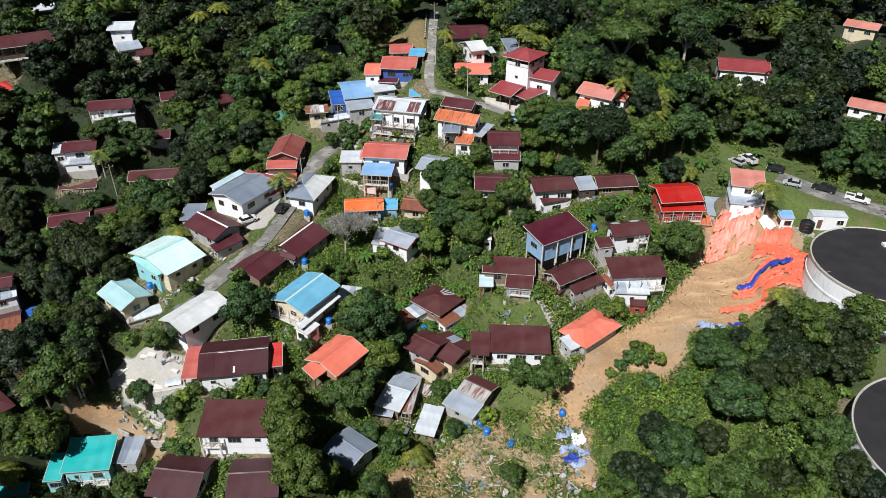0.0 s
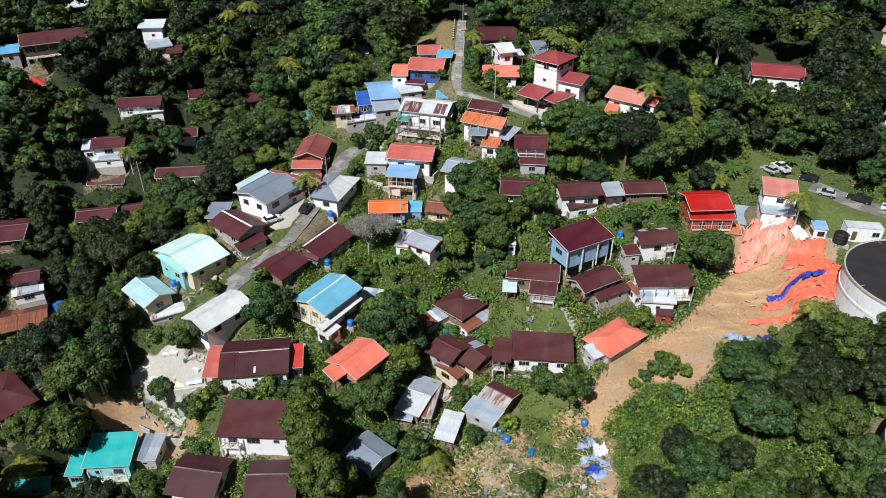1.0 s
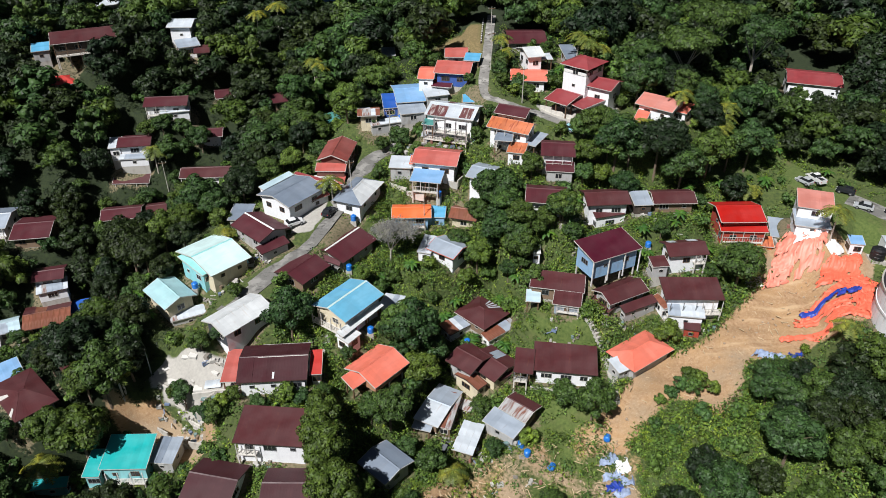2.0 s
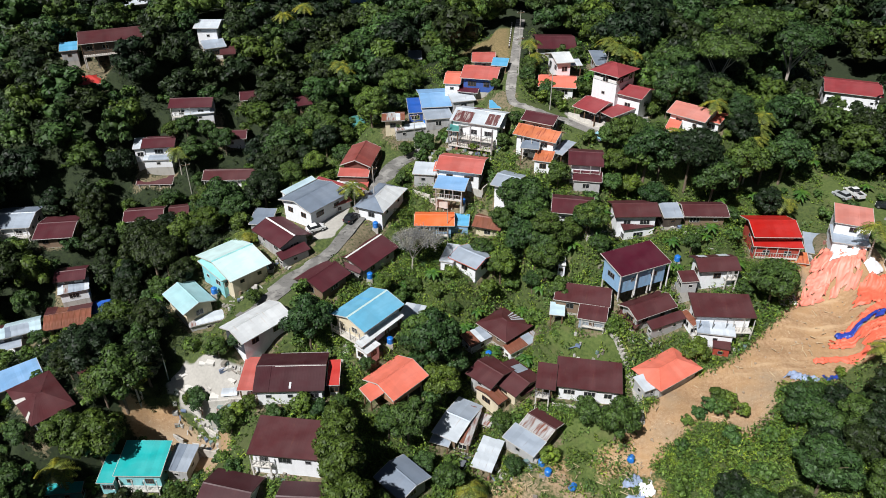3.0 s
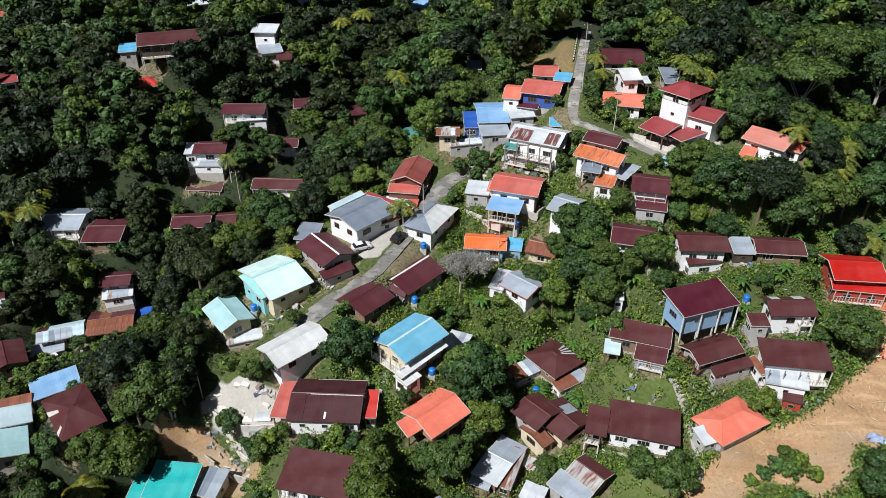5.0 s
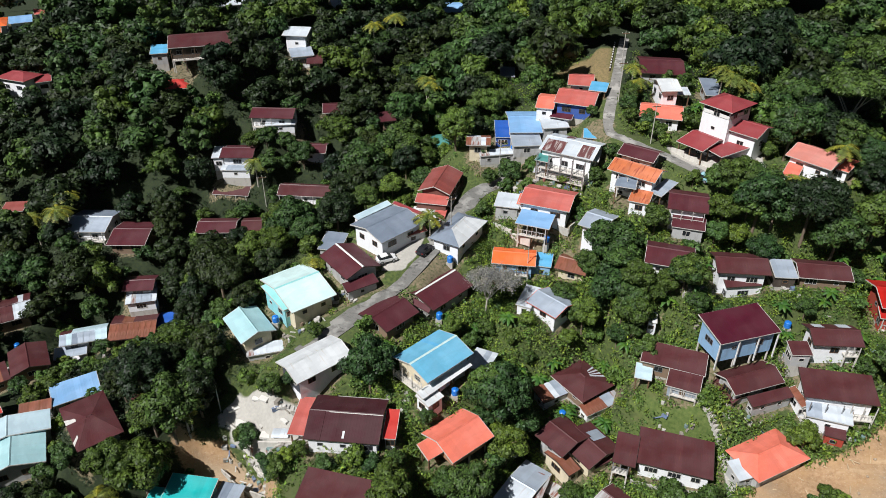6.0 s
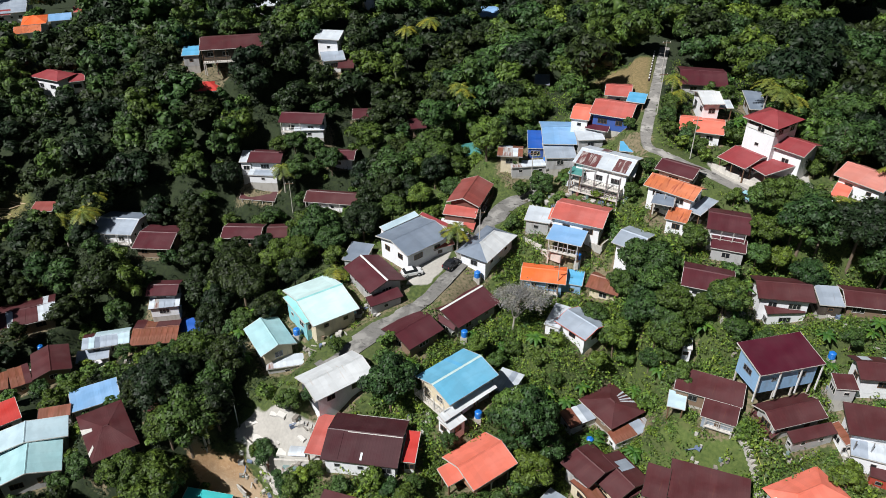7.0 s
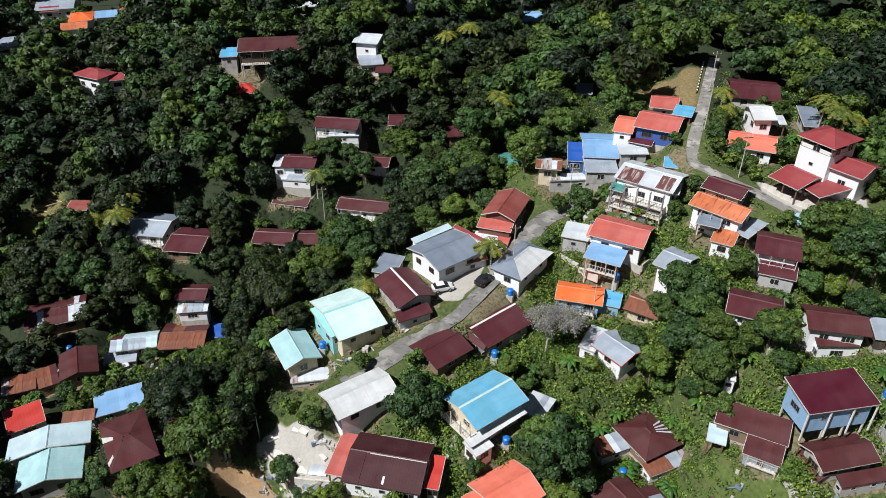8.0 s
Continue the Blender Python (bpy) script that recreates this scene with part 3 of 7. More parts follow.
h = house(33.1, 100.8, 5.7, 4, 9.6, 5.0, 4.0, 'mono', 0.95, BROWN, WHITE, "white two-storey house with a brown roof beside the landslide", door=True)
block(h, 31.9, 97.4, 3.8, -4, 5.7, 2.5, 2.5, 'mono', 0.5, ZINC, WHITE, over=0.3, sheets=[ZINC, PALEZINC, ZINC, RUSTZINC])
block(h, 32.9, 96.0, 2.2, -9, 2.6, 2.4, 2.0, 'mono', 0.4, BROWN, REDWALL, over=0.15)
block(h, 28.4, 99.8, 3.8, -68, 3.8, 1.0, 2.0, 'mono', 0.4, RUST, WHITE, over=0.15)
verandah(h, 36.0, 99.1, 5.7, 6, 3.3, 1.2, 2.5, PALETRIM, None, 3)
verandah(h, 31.2, 98.6, 5.7, 6, 4.3, 1.4, 2.9, STEEL, None, 3)
h = house(32.6, 107.5, 9.7, 11, 7.0, 4.8, 2.9, 'gable', 1.0, BROWN, WHITE, "white two-storey house with a small brown gabled roof")
block(h, 28.1, 104.7, 8.4, 12, 2.9, 2.5, 2.2, 'mono', 0.5, BROWN, GREYWALL, over=0.2)
verandah(h, 34.9, 106.1, 9.7, 11, 1.9, 0.9, 1.5, PALETRIM, None, 3)
strip(h, 32.6, 107.5, 9.7, 11, 7.0, 4.8, 'gable', 1.0, 1, 0.1, 0.35, 0.0, 0.6, PALEZINC)
strip(h, 32.6, 107.5, 9.7, 11, 7.0, 4.8, 'gable', 1.0, 1, 0.65, 0.85, 0.1, 0.7, PALEZINC)
h = house(19.9, 116.5, 14.0, 9, 7.9, 5.8, 3.2, 'gable', 1.0, BROWN, WHITE, "long brown-roofed house with a white two-storey front")
block(h, 20.4, 114.6, 11.8, 20, 5.6, 2.1, 3.2, 'mono', 0.9, BROWN, WHITE, over=0.3)
h = house(31.9, 118.4, 13.6, 6, 7.8, 5.2, 2.1, 'gable', 0.9, BROWN, TIMBER, "low brown timber house with a brown sheet roof")
block(h, 26.2, 116.8, 13.6, 9, 3.4, 4.0, 1.9, 'mono', 0.7, ZINC, DARKWALL, over=0.25)
h = house(43.5, 117.5, 11.5, 6, 8.1, 7.3, 3.9, 'gable', 1.2, RED, REDWALL, "red timber house with a bright red sheet roof", over=0.9)
block(h, 44.2, 114.5, 9.8, 2, 8.3, 2.1, 3.0, 'mono', 0.7, RED, REDWALL, over=0.4)
block(h, 48.5, 114.7, 7.0, -5, 3.0, 2.7, 1.9, 'mono', 0.6, TILE, ORANGEWALL, over=0.3)
block(h, 52.6, 118.8, 7.5, -10, 4.3, 6.0, 2.1, 'mono', 0.7, ZINC, GREYWALL, over=0.3)
verandah(h, 44.2, 114.0, 9.8, 2, 7.3, 0.5, 2.2, PALETRIM, None, 5)
h = house(24.2, 91.2, 0.5, 40, 9.2, 5.9, 2.1, 'hip', 1.0, CORAL, GREYWALL, "low house with an orange roof beside the landslide", over=0.6)
block(h, 20.9, 88.0, 0.2, 31, 3.2, 2.9, 1.9, 'mono', 0.5, PALEZINC, GREYWALL, over=0.25)
h = house(12.4, 88.7, -0.2, -3, 9.8, 5.7, 2.9, 'mono', 1.0, BROWN, WHITE, "white house with a broad brown roof above a grass slope", over=0.5)
block(h, 6.0, 87.7, -0.2, -5, 3.0, 4.9, 2.5, 'mono', 0.85, BROWN, WHITE, over=0.45, clear=True)
verandah(h, 5.5, 85.6, 0.2, -7, 2.1, 0.9, 1.6, STEEL, None, 3)
h = house(-1.0, 101.5, -1.5, -41, 7.1, 6.7, 2.1, 'hip', 1.0, BROWN, TIMBER, "brown hip-roofed house with rusty lean-tos")
block(h, -5.4, 99.2, -2.8, 43, 4.9, 3.0, 1.9, 'mono', 0.4, RUSTZINC, WHITE, over=0.2, sheets=[PALEZINC, ZINC, RUST])
block(h, 2.1, 98.4, -2.8, 44, 6.7, 2.0, 1.9, 'mono', 0.4, RUSTZINC, WHITE, over=0.2, sheets=[RUSTZINC, ZINC, RUST])
strip(h, -1.0, 101.5, -1.5, -41, 7.1, 6.7, 'hip', 1.0, 1, 0.3, 0.36, 0.0, 0.7, PALEZINC)
strip(h, -1.0, 101.5, -1.5, -41, 7.1, 6.7, 'hip', 1.0, 1, 0.42, 0.47, 0.0, 0.65, PALEZINC)
strip(h, -1.0, 101.5, -1.5, -41, 7.1, 6.7, 'hip', 1.0, 1, 0.53, 0.58, 0.0, 0.6, PALEZINC)
strip(h, -1.0, 101.5, -1.5, -41, 7.1, 6.7, 'hip', 1.0, 1, 0.64, 0.69, 0.0, 0.55, PALEZINC)
h = house(-2.6, 89.2, -1.2, -36, 5.2, 5.9, 2.1, 'gable', 0.8, BROWN, GREYWALL, "old house with patched brown and rusty roofs")
h = house(1.2, 89.2, -2.0, -41, 6.2, 6.2, 2.1, 'gable', 0.9, BROWN, CREAM, "old cream house under patched brown sheets")
strip(h, 1.2, 89.2, -2.0, -41, 6.2, 6.2, 'gable', 0.9, 1, 0.45, 0.75, 0.1, 0.9, ZINC)
strip(h, 1.2, 89.2, -2.0, -41, 6.2, 6.2, 'gable', 0.9, 0, 0.0, 0.12, 0.0, 1.0, PALEZINC)
block(h, 3.3, 88.5, -3.0, 43, 4.5, 2.1, 1.9, 'mono', 0.5, RUST, CREAM, over=0.25, sheets=[RUST, BROWN, RUSTZINC])
block(h, -2.2, 86.3, -2.9, 49, 2.2, 5.0, 2.1, 'gable', 0.45, RUST, CREAM, over=0.2)
h = house(-6.9, 81.9, -4.5, -23, 4.2, 8.4, 2.8, 'gable', 0.5, ZINC, TIMBER, "shack on posts roofed with grey zinc sheets", stilt=0.8, rm2=PALEZINC)
block(h, -5.0, 81.0, -5.0, -11, 1.8, 6.8, 2.0, 'mono', 0.5, RUST, TIMBER, over=0.2, sheets=[RUST, RUSTZINC])
block(h, -9.0, 78.5, -5.5, -13, 3.0, 2.0, 2.0, 'mono', 0.3, ZINC, TIMBER, over=0.2, clear=True)
block(h, -2.7, 83.5, -6.0, -22, 2.1, 1.9, 1.9, 'mono', 0.3, RUSTZINC, TIMBER, over=0.2)
h = house(-2.1, 76.8, -6.0, -16, 3.2, 5.5, 2.1, 'mono', 0.5, PALEZINC, GREYWALL, "small open carport with patched zinc sheets", over=0.2, clear=True, name="shed", category="shed", sheets=[PALEZINC, ZINC, PALEZINC, RUSTZINC])
h = house(5.5, 81.4, -3.5, -35, 4.9, 4.5, 2.3, 'gable', 0.6, BROWN, TIMBER, "shack with a striped rusty roof over the debris", rm2=RUSTZINC)
block(h, 3.1, 79.1, -4.8, -35, 5.7, 3.2, 1.9, 'mono', 0.5, ZINC, GREYWALL, over=0.3)
h = house(-13.3, 69.9, -4.0, -38, 5.7, 5.6, 2.7, 'gable', 0.7, SLATE, GREYWALL, "small grey house with a slate-grey sheet roof")
h = house(-16.3, 82.8, 2.0, 54, 7.3, 6.6, 3.1, 'gable', 1.2, CORAL, BRICKWALL, "unfinished brick house with a coral roof", stilt=1.4, over=0.7)
block(h, -18.9, 80.2, 1.5, 52, 3.8, 2.5, 2.4, 'mono', 0.9, CORAL, BRICKWALL, over=0.4, clear=True)
h = house(-21.9, 91.1, 7.8, 58, 8.9, 7.2, 3.6, 'gable', 1.1, SKYBLUE, WHITE, "white two-storey house with a sky-blue roof", cap=AQUAWHITE)
block(h, -19.5, 88.4, 6.2, 59, 9.6, 1.3, 2.1, 'mono', 0.35, OFFWHITE, WHITE, over=0.25, clear=True)
block(h, -20.9, 85.4, 5.4, 59, 3.0, 2.6, 2.0, 'mono', 0.4, OFFWHITE, WHITE, over=0.2)
cladding(h, -21.9, 91.1, 7.8, 58, 8.9, 7.2, 0.65, 3.6, 1.1, CREAM, "cream gable boards")
block(h, -16.1, 97.2, 2.8, 170, 3.5, 5.0, 1.9, 'mono', 0.4, PALEZINC, GREYWALL, over=0.2, sheets=[PALEZINC, PALEZINC, ZINC])
verandah(h, -23.9, 87.8, 7.8, -32, 6.2, 1.2, 2.3, PALETRIM, None, 4)
strip(h, -21.9, 91.1, 7.8, 58, 8.9, 7.2, 'gable', 1.1, 1, 0.35, 0.42, 0.0, 1.0, AZURE)
h = house(-37.9, 86.2, 7.8, 55, 9.1, 5.8, 2.6, 'gable', 1.0, OFFWHITE, WHITE, "white house with a dark gable end and a stained off-white roof")
cladding(h, -37.9, 86.2, 7.8, 55, 9.1, 5.8, 0.65, 2.6, 1.0, NIGHT)
h = house(-50.9, 91.6, 7.1, 140, 7.4, 5.5, 2.6, 'gable', 1.0, PALETEAL, CREAM, "cream house with a pale teal gabled roof")
block(h, -47.5, 89.6, 4.6, 30, 5.7, 2.0, 1.9, 'mono', 0.4, RUSTZINC, GREYWALL, over=0.2, sheets=[RUST, PALEZINC, RUSTZINC])
strip(h, -50.9, 91.6, 7.1, 140, 7.4, 5.5, 'gable', 1.0, 0, 0.0, 0.02, 0.0, 1.0, PALETEAL)
h = house(-45.5, 98.1, 10.5, 52, 7.6, 10.7, 2.7, 'gable', 1.3, AQUAWHITE, CREAM, "cream and aqua house with a large pale aqua roof", cap=AQUA)
block(h, -42.6, 97.0, 9.0, 45, 6.0, 2.0, 2.2, 'mono', 0.7, AQUA, TEALWALL, over=0.3)
block(h, -47.4, 95.7, 9.9, 55, 2.7, 6.6, 2.8, 'mono', 0.9, AQUA, TEALWALL, over=0.4)
h = house(-39.4, 104.9, 12.0, 142, 8.4, 6.3, 2.4, 'gable', 1.1, MAROON, GREYWALL, "grey house with a maroon roof and a white ridge", cap=TRIM)
block(h, -36.3, 101.1, 10.6, 47, 5.4, 1.8, 1.9, 'mono', 0.6, MAROON, GREYWALL, over=0.3)
h = house(-35.9, 113.4, 14.5, 59, 9.3, 8.1, 3.2, 'gable', 1.0, SLATE, WHITE, "white house with a broad slate-grey roof by the road")
block(h, -31.8, 114.1, 12.9, 44, 5.1, 1.2, 1.9, 'mono', 0.5, SALMON, WHITE, over=0.25)
block(h, -44.7, 110.8, 11.0, 3, 3.9, 4.8, 2.5, 'mono', 0.6, SLATE, GREYWALL, over=0.3)
block(h, -39.6, 116.8, 14.5, 60, 7.6, 1.2, 3.0, 'mono', 0.35, PALESKY, WHITE, over=0.2)
block(h, -34.0, 119.5, 14.2, -24, 7.1, 0.7, 3.0, 'mono', 0.2, CRIMSON, WHITE, over=0.15)
h = house(-24.4, 116.4, 13.4, 74, 9.8, 5.8, 2.8, 'hip', 1.3, SLATE, WHITE, "white house with a grey hipped roof by the road", cap=OFFWHITE, rm2=OFFWHITE)
h = house(-25.7, 106.3, 8.3, 61, 9.2, 8.0, 2.4, 'gable', 1.1, MAROON, GREYWALL, "grey house with a maroon roof and a white ridge strip", cap=TRIM)
block(h, -27.9, 102.0, 7.8, -26, 6.5, 0.6, 2.0, 'mono', 0.7, MAROON, GREYWALL, over=0.3)
h = house(-30.6, 97.5, 8.8, 61, 6.7, 6.3, 2.2, 'gable', 1.0, MAROON, TIMBER, "timber house with a maroon roof beside the road")
h = house(-30.6, 128.4, 15.5, 88, 9.0, 5.9, 3.4, 'gable', 1.2, FADEDRED, REDBROWN, "two-storey house with a faded red roof by the road")
block(h, -30.9, 123.4, 14.2, 3, 5.8, 2.4, 3.6, 'mono', 0.6, SALMON, REDBROWN, over=0.3)
block(h, -31.0, 121.6, 12.4, 3, 5.9, 2.3, 2.0, 'mono', 0.5, PINK, WHITE, over=0.3, clear=True, sheets=[SALMON, OFFWHITE, PINK])
verandah(h, -28.3, 128.3, 15.5, 88, 8.0, 0.8, 2.4, WOOD, None, 4)
h = house(-10.7, 125.1, 16.7, -7, 8.7, 7.2, 3.2, 'gable', 1.1, SALMON, WHITE, "house with a salmon roof and blue verandah awnings")
block(h, -17.5, 124.2, 15.5, 0, 4.3, 4.2, 2.5, 'mono', 0.5, PALEZINC, GREYWALL, over=0.3)
block(h, -12.2, 120.1, 14.8, -7, 5.8, 4.0, 2.1, 'mono', 0.6, BLUE, WHITE, over=0.3, clear=True)
verandah(h, -12.4, 118.7, 14.8, -7, 4.8, 0.6, 2.0, PALETRIM, None, 4)
block(h, -15.1, 124.4, 16.0, -1, 1.5, 3.4, 2.6, 'mono', 0.3, CORAL, WHITE, over=0.1)
h = house(-14.7, 115.7, 10.0, 6, 7.2, 4.9, 2.4, 'gable', 0.8, ORANGE, PALEBLUE, "small blue house with a bright orange roof")
block(h, -10.2, 116.7, 9.3, 1, 3.4, 3.4, 2.5, 'mono', 0.5, AZURE, PALEBLUE, over=0.2)
verandah(h, -14.8, 113.8, 10.0, 6, 5.6, 0.8, 1.9, WOOD, None, 4)
h = house(-4.9, 116.6, 9.5, -12, 5.3, 4.8, 2.4, 'gable', 0.9, RUST, CREAM, "small cream house with a rusty red roof")
h = house(-7.3, 108.1, 7.5, -32, 6.0, 5.5, 2.4, 'gable', 0.8, ZINC, WHITE, "white house with orange eaves and a grey zinc roof", trim=CORAL)
block(h, -11.1, 109.2, 7.0, -10, 2.5, 5.3, 1.9, 'mono', 0.4, PALEZINC, WHITE, over=0.2)
h = house(-1.9, 120.2, 16.3, -21, 4.5, 6.3, 2.4, 'gable', 0.8, ZINC, WHITE, "white house with a pale blue-grey metal roof")
h = house(-8.2, 135.1, 22.0, -14, 9.9, 7.8, 4.2, 'gable', 1.1, PALEZINC, WHITE, "three-level white house with a patched rusty zinc roof", over=0.5)
strip(h, -8.2, 135.1, 22.0, -14, 9.9, 7.8, 'gable', 1.1, 0, 0.06, 0.42, 0.0, 0.8, RUSTMAROON)
strip(h, -8.2, 135.1, 22.0, -14, 9.9, 7.8, 'gable', 1.1, 0, 0.70, 0.93, 0.05, 0.85, RUSTMAROON)
strip(h, -8.2, 135.1, 22.0, -14, 9.9, 7.8, 'gable', 1.1, 1, 0.55, 0.70, 0.0, 0.6, RUSTMAROON)
block(h, -12.9, 131.9, 20.6, -12, 2.4, 2.4, 2.2, 'mono', 0.3, GREEN, GREYWALL, over=0.15, clear=True)
block(h, -9.8, 135.7, 17.5, -4, 9.2, 7.4, 3.0, 'mono', 0.4, PALEZINC, WHITE, over=0.3, clear=True)
block(h, -10.1, 133.1, 21.2, -3, 4.1, 2.2, 2.2, 'mono', 0.3, OFFWHITE, WHITE, over=0.1, clear=True)
block(h, -5.5, 133.7, 21.2, -4, 4.4, 3.7, 2.2, 'mono', 0.3, OFFWHITE, WHITE, over=0.1, clear=True)
verandah(h, -9.2, 132.0, 22.0, -14, 8.7, 1.9, 2.7, STEEL, None, 5)
verandah(h, -9.2, 132.0, 22.0, -14, 8.7, 2.4, 4.2, STEEL, None, 5)
h = house(3.1, 129.0, 21.7, -23, 8.5, 5.2, 5.0, 'gable', 1.1, TILE, WHITE, "white two-storey house with an orange tiled roof")
block(h, 4.1, 124.0, 19.3, -10, 3.4, 3.6, 2.3, 'mono', 0.5, TILE, WHITE, over=0.3)
block(h, 7.7, 127.5, 19.6, -29, 2.3, 5.4, 2.7, 'mono', 0.5, ZINC, WHITE, over=0.3, clear=True)
block(h, 1.6, 125.8, 20.6, -7, 3.4, 2.7, 2.2, 'mono', 0.4, SLATE, WHITE, over=0.1, clear=True)
verandah(h, 2.2, 127.2, 21.7, -23, 3.4, 1.3, 2.6, PALETRIM, None, 3)
h = house(3.4, 133.4, 22.9, -21, 6.5, 5.0, 2.5, 'gable', 0.9, MAROON, GREYWALL, "grey house with a dark maroon roof by the lane")
h = house(11.5, 124.4, 19.5, -2, 6.2, 6.8, 3.6, 'gable', 1.0, MAROON, WHITE, "white house with stepped maroon roofs")
block(h, 11.8, 120.4, 17.4, -3, 5.1, 2.6, 2.3, 'mono', 0.8, MAROON, GREYWALL, over=0.3)
verandah(h, 11.4, 121.6, 19.5, -2, 5.2, 0.9, 2.3, PALETRIM, None, 4)
h = house(16.9, 143.3, 29.5, -38, 6.6, 7.4, 8.0, 'hip', 1.3, CRIMSON, WHITE, "white three-storey villa with crimson hipped roofs", storeys=3, loggia=1.7)
block(h, 21.1, 141.2, 26.0, -32, 5.8, 6.5, 4.4, 'gable', 1.0, CRIMSON, WHITE)
block(h, 14.0, 140.2, 23.5, -39, 5.5, 8.5, 2.7, 'gable', 0.9, CRIMSON, WHITE, clear=True, over=0.3)
block(h, 18.1, 138.2, 23.2, -51, 4.1, 7.3, 2.6, 'mono', 0.7, CRIMSON, WHITE, over=0.3, clear=True)
h = house(31.3, 135.5, 24.6, -35, 7.6, 6.9, 2.9, 'gable', 1.2, PINK, WHITE, "white house with salmon-pink roofs among trees")
block(h, 27.4, 132.4, 22.9, -20, 2.4, 4.4, 1.9, 'mono', 0.5, CORAL, WHITE, over=0.3)
block(h, 35.4, 135.4, 23.6, -30, 3.2, 4.6, 2.0, 'mono', 0.4, CORAL, WHITE, over=0.3)
h = house(-18.8, 146.3, 21.0, 15, 6.2, 10.4, 2.7, 'gable', 1.0, BLUE, GREYWALL, "house with faded blue sheet roofs")
block(h, -22.5, 144.9, 19.5, 13, 3.2, 7.1, 2.3, 'mono', 0.5, DEEPBLUE, NAVY, over=0.2)
block(h, -17.3, 140.1, 20.0, 19, 5.6, 5.0, 2.3, 'mono', 0.6, ZINC, GREYWALL, over=0.3)
block(h, -12.7, 144.2, 22.0, 22, 5.0, 3.5, 2.3, 'mono', 0.5, PALEZINC, GREYWALL, over=0.3)
h = house(-9.1, 149.6, 25.7, -6, 7.6, 8.3, 2.9, 'gable', 1.2, SALMON, NAVY, "blue-walled house with a salmon roof by the lane")
block(h, -14.9, 149.2, 24.5, -0, 3.5, 7.7, 2.3, 'gable', 0.8, CORAL, WHITE, over=0.3)
h = house(-11.4, 147.1, 23.0, -7, 4.3, 4.3, 2.3, 'gable', 0.7, WINE, WHITE, "small house with a dark red roof")
h = house(-9.4, 158.8, 26.0, 3, 5.1, 7.0, 2.1, 'gable', 0.8, SALMON, WHITE, "small house with a weathered salmon roof")
block(h, -5.6, 153.7, 26.5, -4, 3.4, 4.1, 1.9, 'mono', 0.4, AZURE, GREYWALL, over=0.2, clear=True)
h = house(-4.8, 141.2, 22.0, 4, 4.3, 3.3, 2.1, 'mono', 0.4, AZURE, GREYWALL, "small shed with an azure sheet roof", over=0.2, name="shed", category="shed")
h = house(6.4, 149.5, 24.5, -2, 7.8, 7.3, 2.5, 'gable', 0.9, CORAL, WHITE, "white house with an orange-red roof behind bushes")
h = house(6.8, 155.6, 27.5, 19, 4.0, 7.1, 3.4, 'gable', 1.0, OFFWHITE, WHITE, "white gabled house with a pale roof")
block(h, 9.4, 155.1, 26.5, 14, 3.7, 3.1, 2.5, 'mono', 0.4, PALEZINC, GREYWALL, over=0.2, clear=True)
h = house(5.9, 170.2, 26.5, 5, 9.0, 10.9, 2.3, 'gable', 1.1, MAROON, GREYWALL, "grey house with a broad maroon roof up the lane")
h = house(15.3, 158.4, 26.5, 9, 3.3, 7.5, 2.3, 'mono', 0.8, SLATE, GREYWALL, "house with a slate-grey roof behind the villa")
h = house(-25.8, 137.8, 20.0, 10, 4.5, 4.4, 2.7, 'gable', 0.6, RUSTZINC, CREAM, "small cream house with a rusty zinc roof", sheets=[RUSTZINC, PALEZINC, RUST])
block(h, -22.0, 137.5, 18.0, 25, 7.2, 1.7, 1.9, 'mono', 0.4, PALEZINC, GREYWALL, over=0.2, sheets=[PALEZINC, ZINC, RUSTZINC])
h = house(7.8, 105.9, 9.0, 2, 1.3, 2.1, 2.0, 'mono', 0.4, OFFWHITE, WHITE, "tiny white hut on the green slope", over=0.1, name="shed", category="shed")
h = house(-37.6, 152.4, 12.3, 37, 3.7, 5.7, 2.1, 'gable', 0.8, GREEN, WHITE, "small white hut with a sea-green roof")
h = house(-70.5, 143.9, 18.5, 11, 9.1, 5.8, 2.7, 'gable', 1.0, MAROON, WHITE, "white house with a maroon roof in the trees", over=0.6)
block(h, -68.5, 142.1, 17.1, 22, 6.1, 1.7, 1.9, 'mono', 0.4, PALEZINC, WHITE, over=0.25)
verandah(h, -72.0, 141.3, 18.5, 11, 4.1, 0.8, 1.9, PALETRIM, None, 3)
h = house(-62.0, 142.4, 12.2, 14, 6.2, 5.0, 2.5, 'gable', 0.8, MAROON, WHITE, "small white house with a maroon roof in the trees")
h = house(-75.9, 137.0, 12.2, 14, 6.8, 6.0, 2.5, 'gable', 0.9, MAROON, WHITE, "white house with a maroon roof in the trees")
block(h, -75.2, 133.6, 10.0, 12, 6.0, 1.8, 1.7, 'mono', 0.3, ZINC, WHITE, over=0.2, sheets=[CORAL, ZINC, PALEZINC])
block(h, -79.8, 135.6, 12.0, 19, 2.5, 4.4, 3.0, 'mono', 0.6, PALEZINC, WHITE, over=0.3)
h = house(-59.2, 132.1, 8.0, 9, 10.8, 5.1, 2.7, 'gable', 1.0, BROWN, WHITE, "long house with a brown sheet roof in the trees")
verandah(h, -60.4, 129.9, 8.0, 9, 6.9, 0.8, 1.9, PALETRIM, None, 4)
h = house(-76.2, 133.0, 5.3, 8, 7.6, 4.6, 3.0, 'gable', 1.0, BROWN, WHITE, "white two-storey house with a brown roof")
verandah(h, -75.9, 131.4, 5.3, 8, 6.6, 0.8, 1.9, PALETRIM, None, 4)
